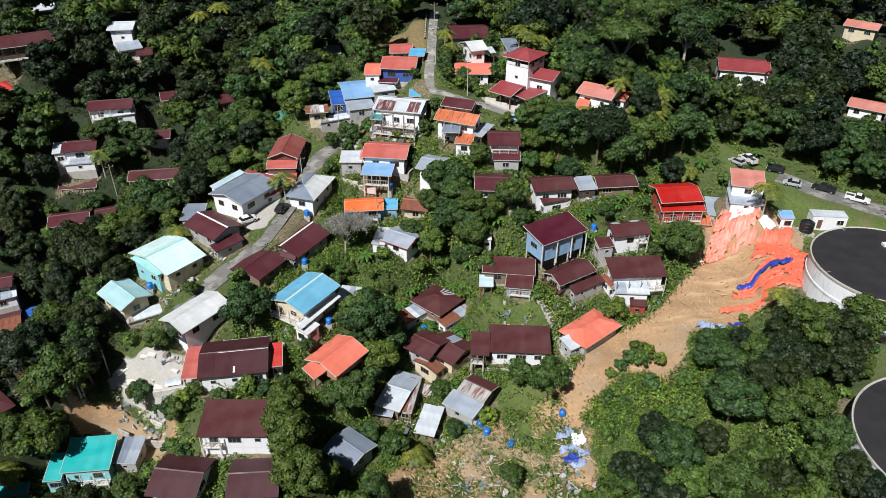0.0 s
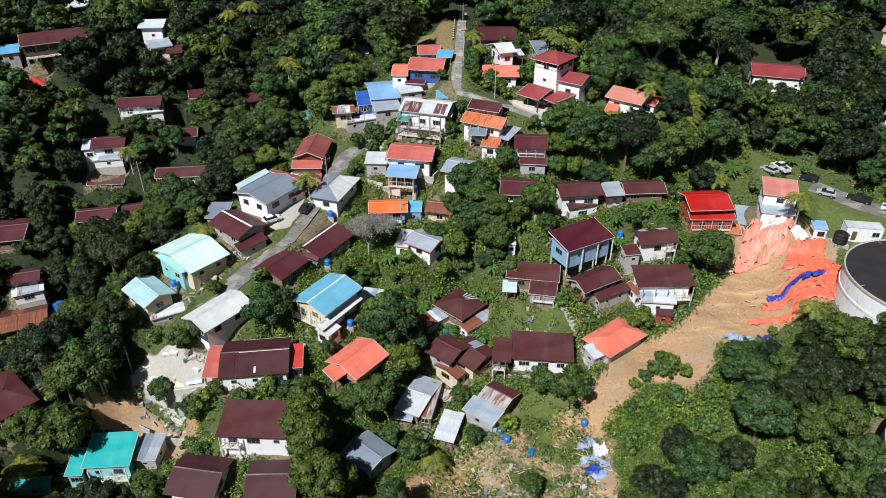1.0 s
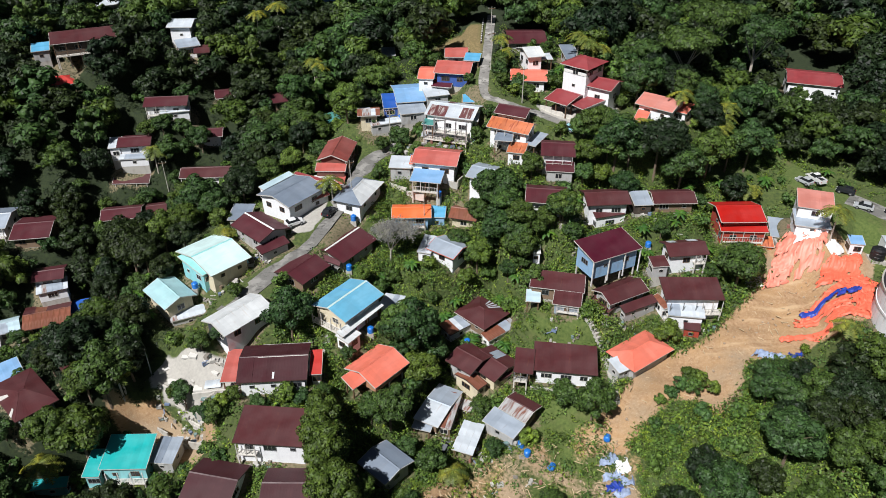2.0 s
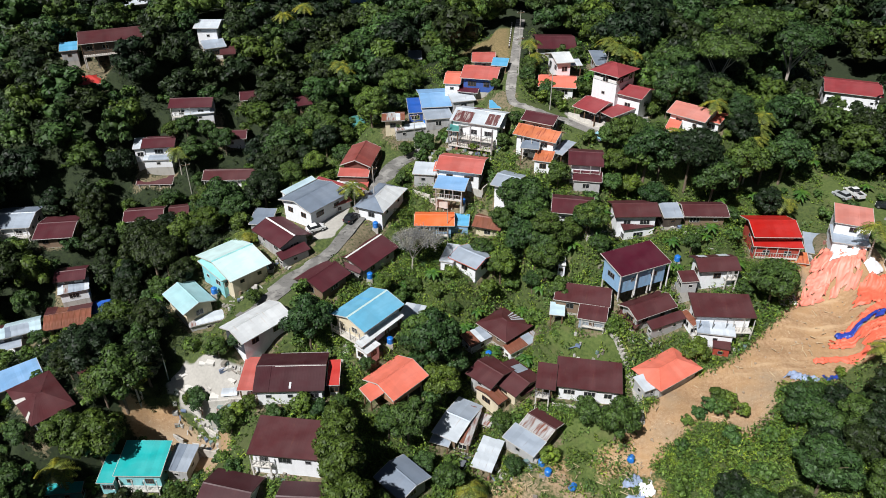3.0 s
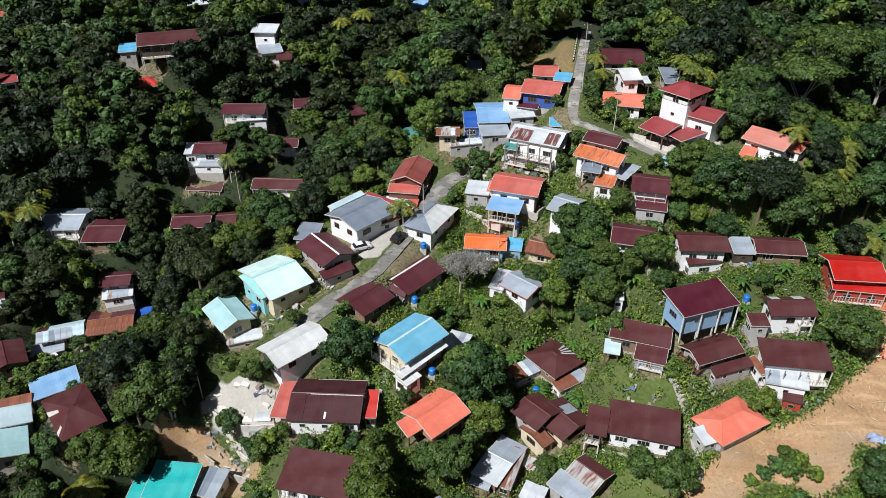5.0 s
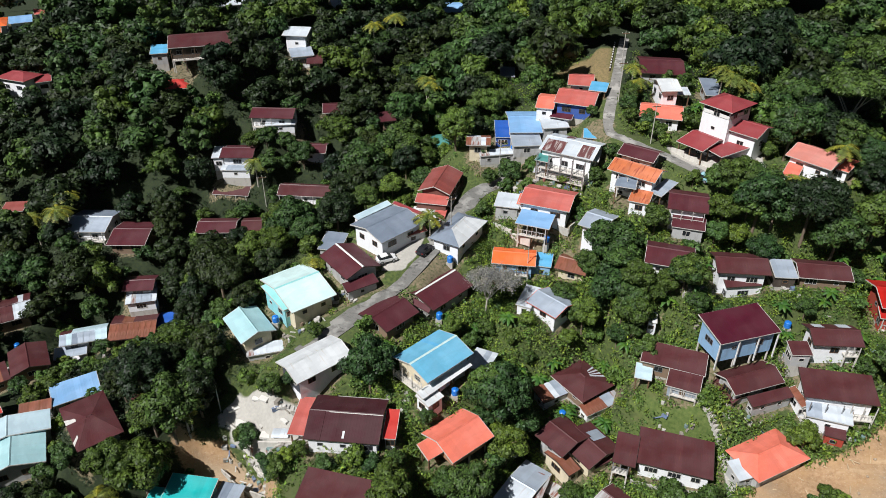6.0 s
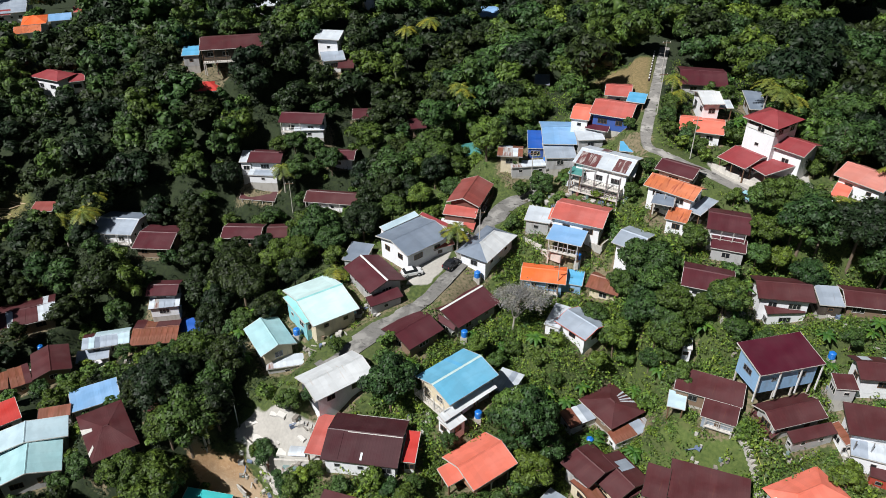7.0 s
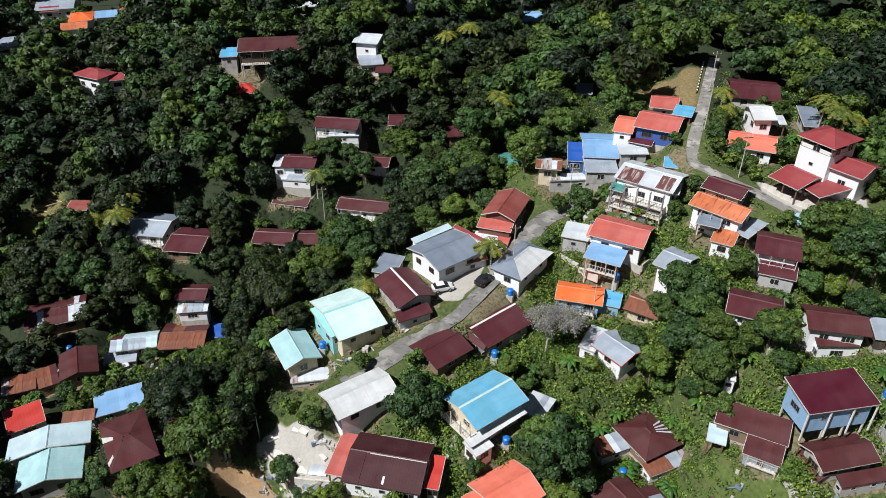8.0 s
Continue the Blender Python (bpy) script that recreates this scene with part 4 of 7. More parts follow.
h = house(-98.6, 117.3, 3.5, 13, 8.1, 8.5, 3.1, 'gable', 1.0, SLATE, WHITE, "white two-storey house with a blue-grey roof in the trees", cap=PALEZINC, rm2=ZINC)
verandah(h, -97.8, 113.8, 3.5, 13, 7.1, 1.0, 2.0, PALETRIM, None, 4)
h = house(-89.3, 116.5, 2.5, 14, 7.4, 8.7, 2.3, 'gable', 1.0, MAROON, TIMBER, "brown house with a maroon roof in the trees")
h = house(-74.4, 122.6, 3.0, 16, 7.7, 5.6, 2.3, 'gable', 0.9, MAROON, TIMBER, "low brown house with a maroon roof in the trees")
h = house(-68.1, 124.7, 3.0, 20, 4.0, 5.1, 2.1, 'gable', 0.8, BROWN, TIMBER, "small brown-roofed hut in the trees")
h = house(-93.8, 157.7, 28.2, 29, 13.5, 10.5, 4.6, 'gable', 1.2, BROWN, DARKWALL, "large open timber house on posts under a brown roof", stilt=1.9)
block(h, -102.7, 154.5, 26.0, 29, 3.8, 5.2, 2.5, 'mono', 0.5, AZURE, GREYWALL, over=0.3)
verandah(h, -91.6, 153.7, 28.2, 29, 12.5, 1.2, 2.6, WOOD, None, 6)
h = house(-96.8, 150.2, 20.2, 23, 5.9, 6.3, 2.1, 'hip', 1.0, SCARLET, WHITE, "small house with a red-orange roof in the trees")
h = house(-75.4, 169.6, 28.0, 7, 5.9, 7.5, 4.2, 'gable', 0.9, PALEZINC, WHITE, "tall white house with a pale metal roof")
block(h, -73.0, 164.5, 24.5, 32, 5.2, 4.3, 2.7, 'mono', 0.8, ZINC, WHITE, over=0.3)
h = house(-69.7, 164.5, 23.5, 20, 3.6, 6.6, 2.5, 'gable', 0.6, BROWN, CREAM, "small cream house with a brown roof")
h = house(-82.3, 106.9, -1.5, 20, 5.6, 4.8, 2.1, 'gable', 0.7, MAROON, GREYWALL, "grey house with a maroon roof in the gully")
block(h, -81.0, 104.7, -3.0, 28, 5.3, 3.2, 2.0, 'mono', 0.5, RUSTZINC, WHITE, over=0.3, sheets=[PALEZINC, RUSTZINC, ZINC])
h = house(-80.7, 100.8, -6.5, 25, 7.9, 7.2, 2.1, 'gable', 0.8, RUST, TIMBER, "old house with a rusty red roof", sheets=[RUST, BROWN, RUST])
h = house(-76.6, 104.7, -7.3, 21, 4.3, 3.5, 2.1, 'mono', 0.5, DEEPBLUE, GREYWALL, "small shed under a deep blue sheet roof", over=0.25, name="shed", category="shed")
h = house(-88.9, 97.3, -7.5, 32, 7.8, 4.5, 2.4, 'gable', 0.7, ZINC, GREYWALL, "grey shack with a patched zinc roof", sheets=[ZINC, SLATE, BROWN, ZINC, PALESKY])
block(h, -89.7, 94.1, -9.0, 34, 5.4, 2.8, 1.9, 'mono', 0.4, ZINC, GREYWALL, over=0.25)
h = house(-116.8, 117.1, 4.0, 20, 4.4, 3.2, 2.1, 'mono', 0.5, FADEDRED, TIMBER, "tiny hut with a dull red roof beside a clearing", over=0.2, name="shed", category="shed")
h = house(-75.8, 67.6, -2.0, 130, 7.0, 8.3, 2.8, 'gable', 1.2, PALETEAL, GREYWALL, "large grey house with a pale teal roof")
block(h, -78.9, 70.6, -1.5, 131, 4.3, 10.7, 2.6, 'gable', 1.0, PALESKY, GREYWALL)
h = house(-104.1, 95.7, -4.0, 43, 9.9, 7.6, 2.4, 'gable', 0.8, BROWN, TIMBER, "long timber shack with a striped zinc and brown roof", sheets=[BROWN, BROWN, PALEZINC, RUSTZINC])
h = house(-92.3, 88.1, -6.0, 136, 7.2, 6.0, 2.1, 'gable', 0.9, BROWN, TIMBER, "timber house with a plain brown roof")
block(h, -95.4, 84.2, -7.0, 51, 3.1, 4.5, 1.9, 'mono', 0.5, RUSTZINC, TIMBER, over=0.2, sheets=[RUST, PALEZINC, BROWN])
h = house(-99.6, 81.9, -8.0, 44, 5.1, 4.0, 2.1, 'mono', 0.5, RUSTZINC, TIMBER, "low shack under rusty striped sheets", over=0.2, sheets=[RUST, PALEZINC, RUSTZINC], name="shed", category="shed")
h = house(-65.0, 71.9, 3.0, 52, 5.9, 9.7, 2.4, 'hip', 0.8, BROWN, GREYWALL, "grey house with a dusty brown hipped roof")
strip(h, -65.0, 71.9, 3.0, 52, 5.9, 9.7, 'hip', 0.8, 3, 0.30, 0.42, 0.0, 0.5, PALETRIM)
strip(h, -65.0, 71.9, 3.0, 52, 5.9, 9.7, 'hip', 0.8, 3, 0.80, 0.88, 0.0, 0.3, PALETRIM)
h = house(-59.1, 76.0, 4.3, 50, 3.3, 2.8, 2.1, 'mono', 0.6, BROWN, TIMBER, "small hut with a brown and rusty roof", over=0.2, name="shed", category="shed")
h = house(-86.1, 72.9, -2.0, 54, 5.0, 4.2, 2.3, 'mono', 0.8, SCARLET, WHITE, "house with a scarlet sheet roof", over=0.3)
h = house(-77.6, 82.0, -4.0, 45, 7.0, 4.2, 2.1, 'mono', 0.8, BLUE, GREYWALL, "low house with a sky-blue roof", over=0.3)
h = house(-80.9, 77.2, -4.0, 32, 4.6, 1.9, 2.1, 'mono', 0.6, RUST, GREYWALL, "low shack with a dull rusty roof", over=0.3, name="shed", category="shed")
h = house(-140.0, 150.9, 18.0, -6, 9.0, 5.9, 4.4, 'hip', 1.0, CRIMSON, WHITE, "white two-storey house with a crimson roof in the woods")
block(h, -135.7, 153.4, 17.0, 39, 3.7, 5.8, 2.9, 'gable', 0.8, CRIMSON, WHITE)
h = house(-34.0, 61.5, 0.0, -7, 6.7, 6.8, 2.3, 'gable', 1.2, DARKMAROON, WHITE, "house with a broad maroon roof beneath trees")
h = house(-24.3, 61.3, 0.0, 4, 6.6, 6.4, 2.3, 'gable', 1.1, DARKMAROON, WHITE, "white house with a dark maroon roof beneath trees")
h = house(-50.0, 68.9, -4.5, 6, 6.6, 5.6, 3.2, 'mono', 0.9, TEAL, TEALWALL, "aqua house with a bright teal roof", over=0.4)
block(h, -54.2, 67.2, -5.2, 6, 2.4, 4.4, 2.6, 'mono', 0.7, TEAL, TEALWALL, over=0.3)
block(h, -45.2, 70.3, -5.2, 0, 3.4, 4.4, 2.1, 'mono', 0.4, ZINC, GREYWALL, over=0.25, sheets=[ZINC, SLATE, ZINC])
verandah(h, -49.4, 66.4, -4.5, 6, 5.2, 1.0, 2.2, TRIM, None, 4)
h = house(-60.1, 64.7, -7.0, 13, 4.9, 1.5, 2.1, 'mono', 0.5, TEAL, TEALWALL, "low teal-roofed shed beside the aqua house", over=0.3, name="shed", category="shed")
h = house(-27.6, 68.0, 3.5, 0, 9.7, 5.8, 2.6, 'mono', 1.0, BROWN, WHITE, "white bungalow with a large brown roof", over=0.5)
verandah(h, -30.7, 65.8, 3.5, 0, 2.6, 1.0, 1.8, PALETRIM, None, 3)
h = house(-30.7, 79.6, 4.5, 9, 9.9, 8.0, 2.8, 'gable', 1.2, DARKMAROON, WHITE, "white bungalow with a large brown roof and red side awnings", over=0.45)
strip(h, -30.7, 79.6, 4.5, 9, 9.9, 8.0, 'gable', 1.2, 0, 0.27, 1.0, 0.955, 1.0, PALETRIM)
strip(h, -30.7, 79.6, 4.5, 9, 9.9, 8.0, 'gable', 1.2, 1, 0.0, 0.72, 0.0, 0.03, PALETRIM)
block(h, -37.0, 79.2, 3.6, 7, 2.4, 6.5, 2.1, 'mono', 0.5, SALMON, WHITE, over=0.3, clear=True)
block(h, -24.8, 80.4, 4.0, 10, 1.8, 4.7, 2.3, 'mono', 0.6, SCARLET, WHITE, over=0.3)
strip(h, -30.7, 79.6, 4.5, 9, 9.9, 8.0, 'gable', 1.2, 0, 0.5, 0.53, 0.1, 0.35, OFFWHITE)
strip(h, -30.7, 79.6, 4.5, 9, 9.9, 8.0, 'gable', 1.2, 0, 0.0, 0.22, 0.0, 1.0, DARKMAROON)
h = house(85.3, 198.4, 9.0, -14, 13.9, 12.2, 4.6, 'gable', 1.3, CRIMSON, WHITE, "long white two-storey school block with a crimson roof")
h = house(9.2, 113.0, 16.0, -3, 7.1, 6.4, 2.6, 'gable', 1.0, MAROON, WHITE, "white house with a long maroon roof among trees")
h = house(56.4, 117.6, 14.0, -14, 6.0, 5.3, 2.3, 'mono', 1.0, PINK, WHITE, "house with a faded salmon roof by the parking road", over=0.3)
block(h, 55.7, 115.5, 11.5, -11, 5.8, 5.0, 1.7, 'mono', 0.6, ZINC, WHITE, over=0.3)
h = house(124.9, 213.6, 16.0, -39, 9.5, 7.8, 2.9, 'gable', 1.0, PINK, CREAM, "far house with a weathered pinkish roof")
h = house(99.3, 157.7, 13.0, -35, 8.2, 6.9, 2.5, 'gable', 0.8, PINK, WHITE, "long low roadside house with a faded pink roof")
h = house(-226.5, 231.0, 3.5, 40, 8.4, 13.0, 3.2, 'hip', 1.6, ORANGE, WHITE, "far house with an orange hipped roof")
block(h, -221.5, 222.0, 2.5, 42, 9.0, 7.0, 2.4, 'mono', 0.8, TILE, WHITE, over=0.4)
h = house(-246.0, 235.0, 3.5, 40, 7.0, 8.0, 3.0, 'gable', 1.0, CRIMSON, WHITE, "far white house with a red roof")
h = house(-222.0, 239.0, 3.0, 40, 8.0, 11.2, 3.2, 'gable', 1.2, BLUE, WHITE, "far house with a bright blue roof")
h = house(-252.0, 245.0, 4.0, 40, 14.0, 30.0, 4, 'gable', 1.4, ZINC, WHITE, "far long white building with a grey roof")
h = house(-222.0, 251.0, 3.0, 41, 7.0, 9.0, 2.9, 'gable', 1.0, SALMON, WHITE, "far house with a reddish roof")
h = house(-217.0, 192.0, 6.0, 46, 9.0, 12.0, 3.2, 'gable', 1.0, ZINC, WHITE, "far house with a pale metal roof at the wood edge")
h = house(-95.2, 245.6, 16.0, 31, 9.5, 17.2, 3.6, 'gable', 1.2, OFFWHITE, CREAM, "cream two-storey house on the far slope")
h = house(-54.2, 230.1, 20.0, 24, 6.9, 11.5, 2.5, 'gable', 1.0, BLUE, GREYWALL, "hut with blue tarpaulin roof on the far slope")
h = house(-135.8, 243.9, 14.0, 33, 10.6, 14.9, 3.6, 'gable', 1.0, PALEZINC, WHITE, "white house half hidden on the far slope")
h = house(-27.5, 177.2, 20.0, 10, 3.4, 6.9, 2.1, 'gable', 0.8, SLATE, GREYWALL, "grey hut in the trees below the lane")
h = house(-61.1, 151.9, 17.5, 22, 3.9, 5.7, 2.1, 'gable', 0.7, MAROON, TIMBER, "small maroon-roofed hut in the trees", name="shed", category="shed")
h = house(-49.3, 153.0, 16.5, 29, 3.4, 6.4, 2.1, 'gable', 0.7, MAROON, TIMBER, "small dark red hut in the trees", name="shed", category="shed")
h = house(62.2, 111.6, 10.0, -4, 2.4, 2.2, 2.2, 'mono', 0.5, BLUE, WHITE, "tiny white hut with a blue roof near the tank", over=0.1, name="shed", category="shed")

# ---- ground ----
SLIDE = [(45.6, 104.6), (48.5, 112.3), (54.9, 115.5), (61.7, 113.2), (64.5, 110.5), (60.3, 96.4), (55.1, 93.8), (51.7, 94.7), (47.7, 90.9), (39.6, 89.6), (37.3, 83.6),
         (34.2, 80.4), (31.7, 83.5), (28.2, 84.4), (23.6, 80.7), (20.3, 77.0), (17.9, 80.7), (23.8, 86.9), (29.4, 91.6), (34.4, 93.2), (39.1, 98.0)]
DEBRIS = [(19.1, 80.0), (12.8, 79.4), (7.3, 75.8), (1.4, 74.4), (-3.7, 71.2), (-9.4, 64.5), (-3, 57), (21.3, 58.3), (22.2, 72.0), (21.8, 75.5)]
BARE = [[(-15.4, 170.8), (-11.6, 176.5), (-5.2, 178.0), (-4.2, 160.0), (-6.6, 155.0), (-10.8, 161.0)], [(-54.7, 74.9), (-48.9, 76.5), (-43, 74.2), (-39.1, 72.6), (-37.7, 69.3), (-47.3, 72.6)]]
YARDS = [[(-50.4, 79.0), (-48.4, 82.0), (-42.4, 81.0), (-37.4, 81.0), (-35.7, 76.2), (-40.5, 75.4), (-47.6, 77.8)],
         [(8.2, 140.6), (10.8, 140.4), (18.0, 141.0), (23.7, 141.2), (24.1, 136.1), (18.6, 132.4), (8.8, 136.6)],
         [(-35.6, 108.3), (-34.4, 110.5), (-30.6, 114.9), (-29.8, 112.5), (-31.4, 106.9), (-34.1, 106.3)]]
GRASS = [[(-15.4, 170.8), (-11.6, 176.5), (-5.2, 178.0), (-4.2, 160.0), (-6.6, 155.0), (-10.8, 161.0)],
         [(7.7, 82.8), (14.0, 83.6), (17.8, 81.4), (14.6, 78.8), (8.3, 76.3)], [(6.7, 97.1), (13.2, 97.5), (18.2, 94.4), (17, 90), (8.7, 93.6)],
         [(57.6, 137.0), (84.3, 109.1), (83, 104.2), (66, 107.5), (60.9, 112.3), (61.7, 121.8), (55.6, 131.7)], [(9.0, 76.6), (14.3, 78.1), (15.9, 73.4), (13.4, 69.2), (8.5, 69.6)],
         [(-129.4, 112.6), (-131.7, 117.9), (-130.3, 123.9), (-124.7, 119.5), (-124.9, 113.3)]]


def inside(px, py, ring, soft=0.0):
    """Distance-like mask of a polygon, 1 inside, fading over soft metres outside."""
    odd = np.zeros(px.shape, bool)
    dist = np.full(px.shape, 1e9)
    for (ax, ay), (bx, by) in zip(ring, ring[1:] + ring[:1]):
        cross = (ay > py) != (by > py)
        with np.errstate(divide='ignore', invalid='ignore'):
            xs = (bx - ax) * (py - ay) / (by - ay if by != ay else 1e-9) + ax
        odd ^= cross & (px < xs)
        ex, ey = bx - ax, by - ay
        t = np.clip(((px - ax) * ex + (py - ay) * ey) / (ex * ex + ey * ey), 0, 1)
        dist = np.minimum(dist, np.hypot(px - ax - t * ex, py - ay - t * ey))
    return np.where(odd, 1.0, np.clip(1 - dist / soft, 0, 1) if soft else 0.0)


def spread(a, b, fine, grow=1.35, far=3200):
    mid = list(np.arange(a, b + 0.01, fine))
    step, lo, hi = fine, [a], [b]
    while hi[-1] < far:
        step *= grow
        hi.append(hi[-1] + step)
        lo.append(lo[-1] - step)
    return np.array(lo[:0:-1] + mid + hi[1:])


def ground():
    gx, gy = spread(-125, 100, 0.9), spread(48, 190, 0.9)
    X, Y = np.meshgrid(gx, gy)
    x, y = X.ravel(), Y.ravel()
    z = land(x, y)
    wobble = np.array([noise.noise((a * 0.22, b * 0.22, 3.0)) for a, b in zip(x, y)])
    fine = np.array([noise.noise((a * 0.9, b * 0.9, 7.0)) for a, b in zip(x, y)])
    far = np.hypot(x, y - 110)
    z = z + np.where(far > 330, np.minimum((far - 330) * 0.10, 120) * (0.7 + 0.3 * np.sin(x * 0.004 + y * 0.003)), 0)
    soil = np.clip(inside(x, y, SLIDE, 1.5) + 0.9 * inside(x, y, DEBRIS, 2.5) * (0.55 + 0.9 * wobble), 0, 1)
    worn = np.zeros(x.shape)
    for ring in BARE[1:]:
        soil = np.maximum(soil, inside(x, y, ring, 1.5))
    for px, py, ang, hl, hw, pz in PLOTS:        # worn earth round each house
        c, s = math.cos(ang), math.sin(ang)
        dx, dy = x - px, y - py
        d = np.hypot(np.maximum(np.abs(dx * c + dy * s) - hl, 0), np.maximum(np.abs(-dx * s + dy * c) - hw, 0))
        worn = np.maximum(worn, np.clip(0.95 - d / 1.3 + 1.2 * wobble + 0.5 * fine, 0, 1))
    paved = np.zeros(x.shape)
    for ring in YARDS:
        paved = np.maximum(paved, inside(x, y, ring, 0.5))
    lawn = np.zeros(x.shape)
    for ring in GRASS:
        lawn = np.maximum(lawn, inside(x, y, ring, 2.0))
    slide = inside(x, y, SLIDE, 1.0)
    z = z + fine * 0.10 + slide * (wobble * 0.55 + fine * 0.16) + inside(x, y, DEBRIS, 1.0) * (wobble * 0.6 + fine * 0.3)
    # Where the ground is coloured darker to stand for shade under the woods.
    wood_shade = np.clip(np.maximum(np.hypot(x, y - 10) - 142, -48 - x) / 8.0, 0, 1) * (1 - np.clip(lawn, 0, 1))
    nx, ny = len(gx), len(gy)
    i = np.arange(nx * ny).reshape(ny, nx)
    quads = np.stack([i[:-1, :-1], i[:-1, 1:], i[1:, 1:], i[1:, :-1]], -1).reshape(-1, 4)
    me = bpy.data.meshes.new("ground")
    me.from_pydata(np.stack([x, y, z], 1).tolist(), [], quads.tolist())
    for name, v in (("soil", soil), ("worn", worn), ("paved", paved), ("lawn", lawn), ("dry", np.maximum(inside(x, y, GRASS[0], 2.0), 0.6 * inside(x, y, GRASS[5], 2.0))), ("wood_shade", wood_shade)):
        at = me.attributes.new(name, 'FLOAT', 'POINT')
        at.data.foreach_set("value", v.astype(np.float32))
    me.shade_smooth()
    m, nt, b = mat_base("earth_and_grass", 0.95)
    n1, n2, n3 = noise_fac(nt, 0.25, 6), noise_fac(nt, 2.2, 6), noise_fac(nt, 9, 4)

    def attr(name):
        a = nt.nodes.new("ShaderNodeAttribute")
        a.attribute_name = name
        return a.outputs["Fac"]
    green = mixc(nt, ramp(nt, n2, 0.3, 0.7), (0.034, 0.055, 0.014), (0.092, 0.122, 0.030))
    green = mixc(nt, ramp(nt, n1, 0.52, 0.75), green, (0.070, 0.085, 0.028))
    lawn_c = mixc(nt, ramp(nt, n2, 0.3, 0.7), (0.055, 0.088, 0.018), (0.110, 0.145, 0.036))
    lawn_c = mixc(nt, ramp(nt, n1, 0.55, 0.8), lawn_c, (0.13, 0.12, 0.05))
    lawn_c = mixc(nt, attr("dry"), lawn_c, mixc(nt, ramp(nt, n2, 0.35, 0.65), (0.15, 0.12, 0.05), (0.26, 0.19, 0.09)))
    floor_c = mixc(nt, ramp(nt, n2, 0.3, 0.7), (0.009, 0.017, 0.006), (0.028, 0.042, 0.012))     # woods floor with the trees' shade put into its colour
    green = mixc(nt, attr("wood_shade"), green, floor_c)
    c = mixc(nt, attr("lawn"), green, lawn_c)
    earth = mixc(nt, ramp(nt, n2, 0.3, 0.72), (0.28, 0.165, 0.085), (0.44, 0.29, 0.165))
    earth = mixc(nt, ramp(nt, n1, 0.42, 0.70), earth, (0.40, 0.245, 0.12))
    flow = nt.nodes.new("ShaderNodeMapping")
    flow.inputs[2].default_value = (0, 0, radians(-43))
    flow.inputs[3].default_value = (0.09, 0.7, 0.3)
    tcf = nt.nodes.new("ShaderNodeTexCoord")
    nt.links.new(tcf.outputs["Object"], flow.inputs[0])
    nf = nd(nt, "ShaderNodeTexNoise", Scale=1.0, Detail=7)
    nt.links.new(flow.outputs[0], nf.inputs[0])
    earth = mixc(nt, ramp(nt, nf.outputs[0], 0.50, 0.78), earth, (0.30, 0.185, 0.095))
    earth = mixc(nt, ramp(nt, nf.outputs[0], 0.44, 0.26), earth, (0.52, 0.37, 0.22))
    broad = noise_fac(nt, 0.09, 5)
    earth = mixc(nt, ramp(nt, broad, 0.50, 0.62), earth, mixc(nt, n2, (0.27, 0.19, 0.115), (0.36, 0.27, 0.18)))
    earth = mixc(nt, ramp(nt, n3, 0.60, 0.78), earth, (0.60, 0.49, 0.36))
    trod = mixc(nt, ramp(nt, n2, 0.3, 0.7), (0.085, 0.080, 0.040), (0.22, 0.175, 0.11))
    wm_ = nt.nodes.new("ShaderNodeMath")
    wm_.operation = 'MULTIPLY'
    nt.links.new(attr("worn"), wm_.inputs[0])
    nt.links.new(ramp(nt, n2, 0.25, 0.6), wm_.inputs[1])
    c = mixc(nt, ramp(nt, wm_.outputs[0], 0.2, 0.5), c, trod)
    sm = nt.nodes.new("ShaderNodeMath")
    sm.operation = 'ADD'
    nt.links.new(attr("soil"), sm.inputs[0])
    nsub = nt.nodes.new("ShaderNodeMapRange")
    nsub.inputs[3].default_value, nsub.inputs[4].default_value = -0.35, 0.35
    nt.links.new(n2, nsub.inputs[0])
    nt.links.new(nsub.outputs[0], sm.inputs[1])
    c = mixc(nt, ramp(nt, sm.outputs[0], 0.38, 0.62), c, earth)
    pav = mixc(nt, n2, (0.30, 0.285, 0.26), (0.50, 0.475, 0.43))
    c = mixc(nt, ramp(nt, attr("paved"), 0.35, 0.6), c, pav)
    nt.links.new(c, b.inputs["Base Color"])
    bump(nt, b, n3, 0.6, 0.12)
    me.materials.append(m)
    return tagged(new("ground", me), "steep hillside of grass, undergrowth and bare orange earth", "ground", kind="structure")


ground()


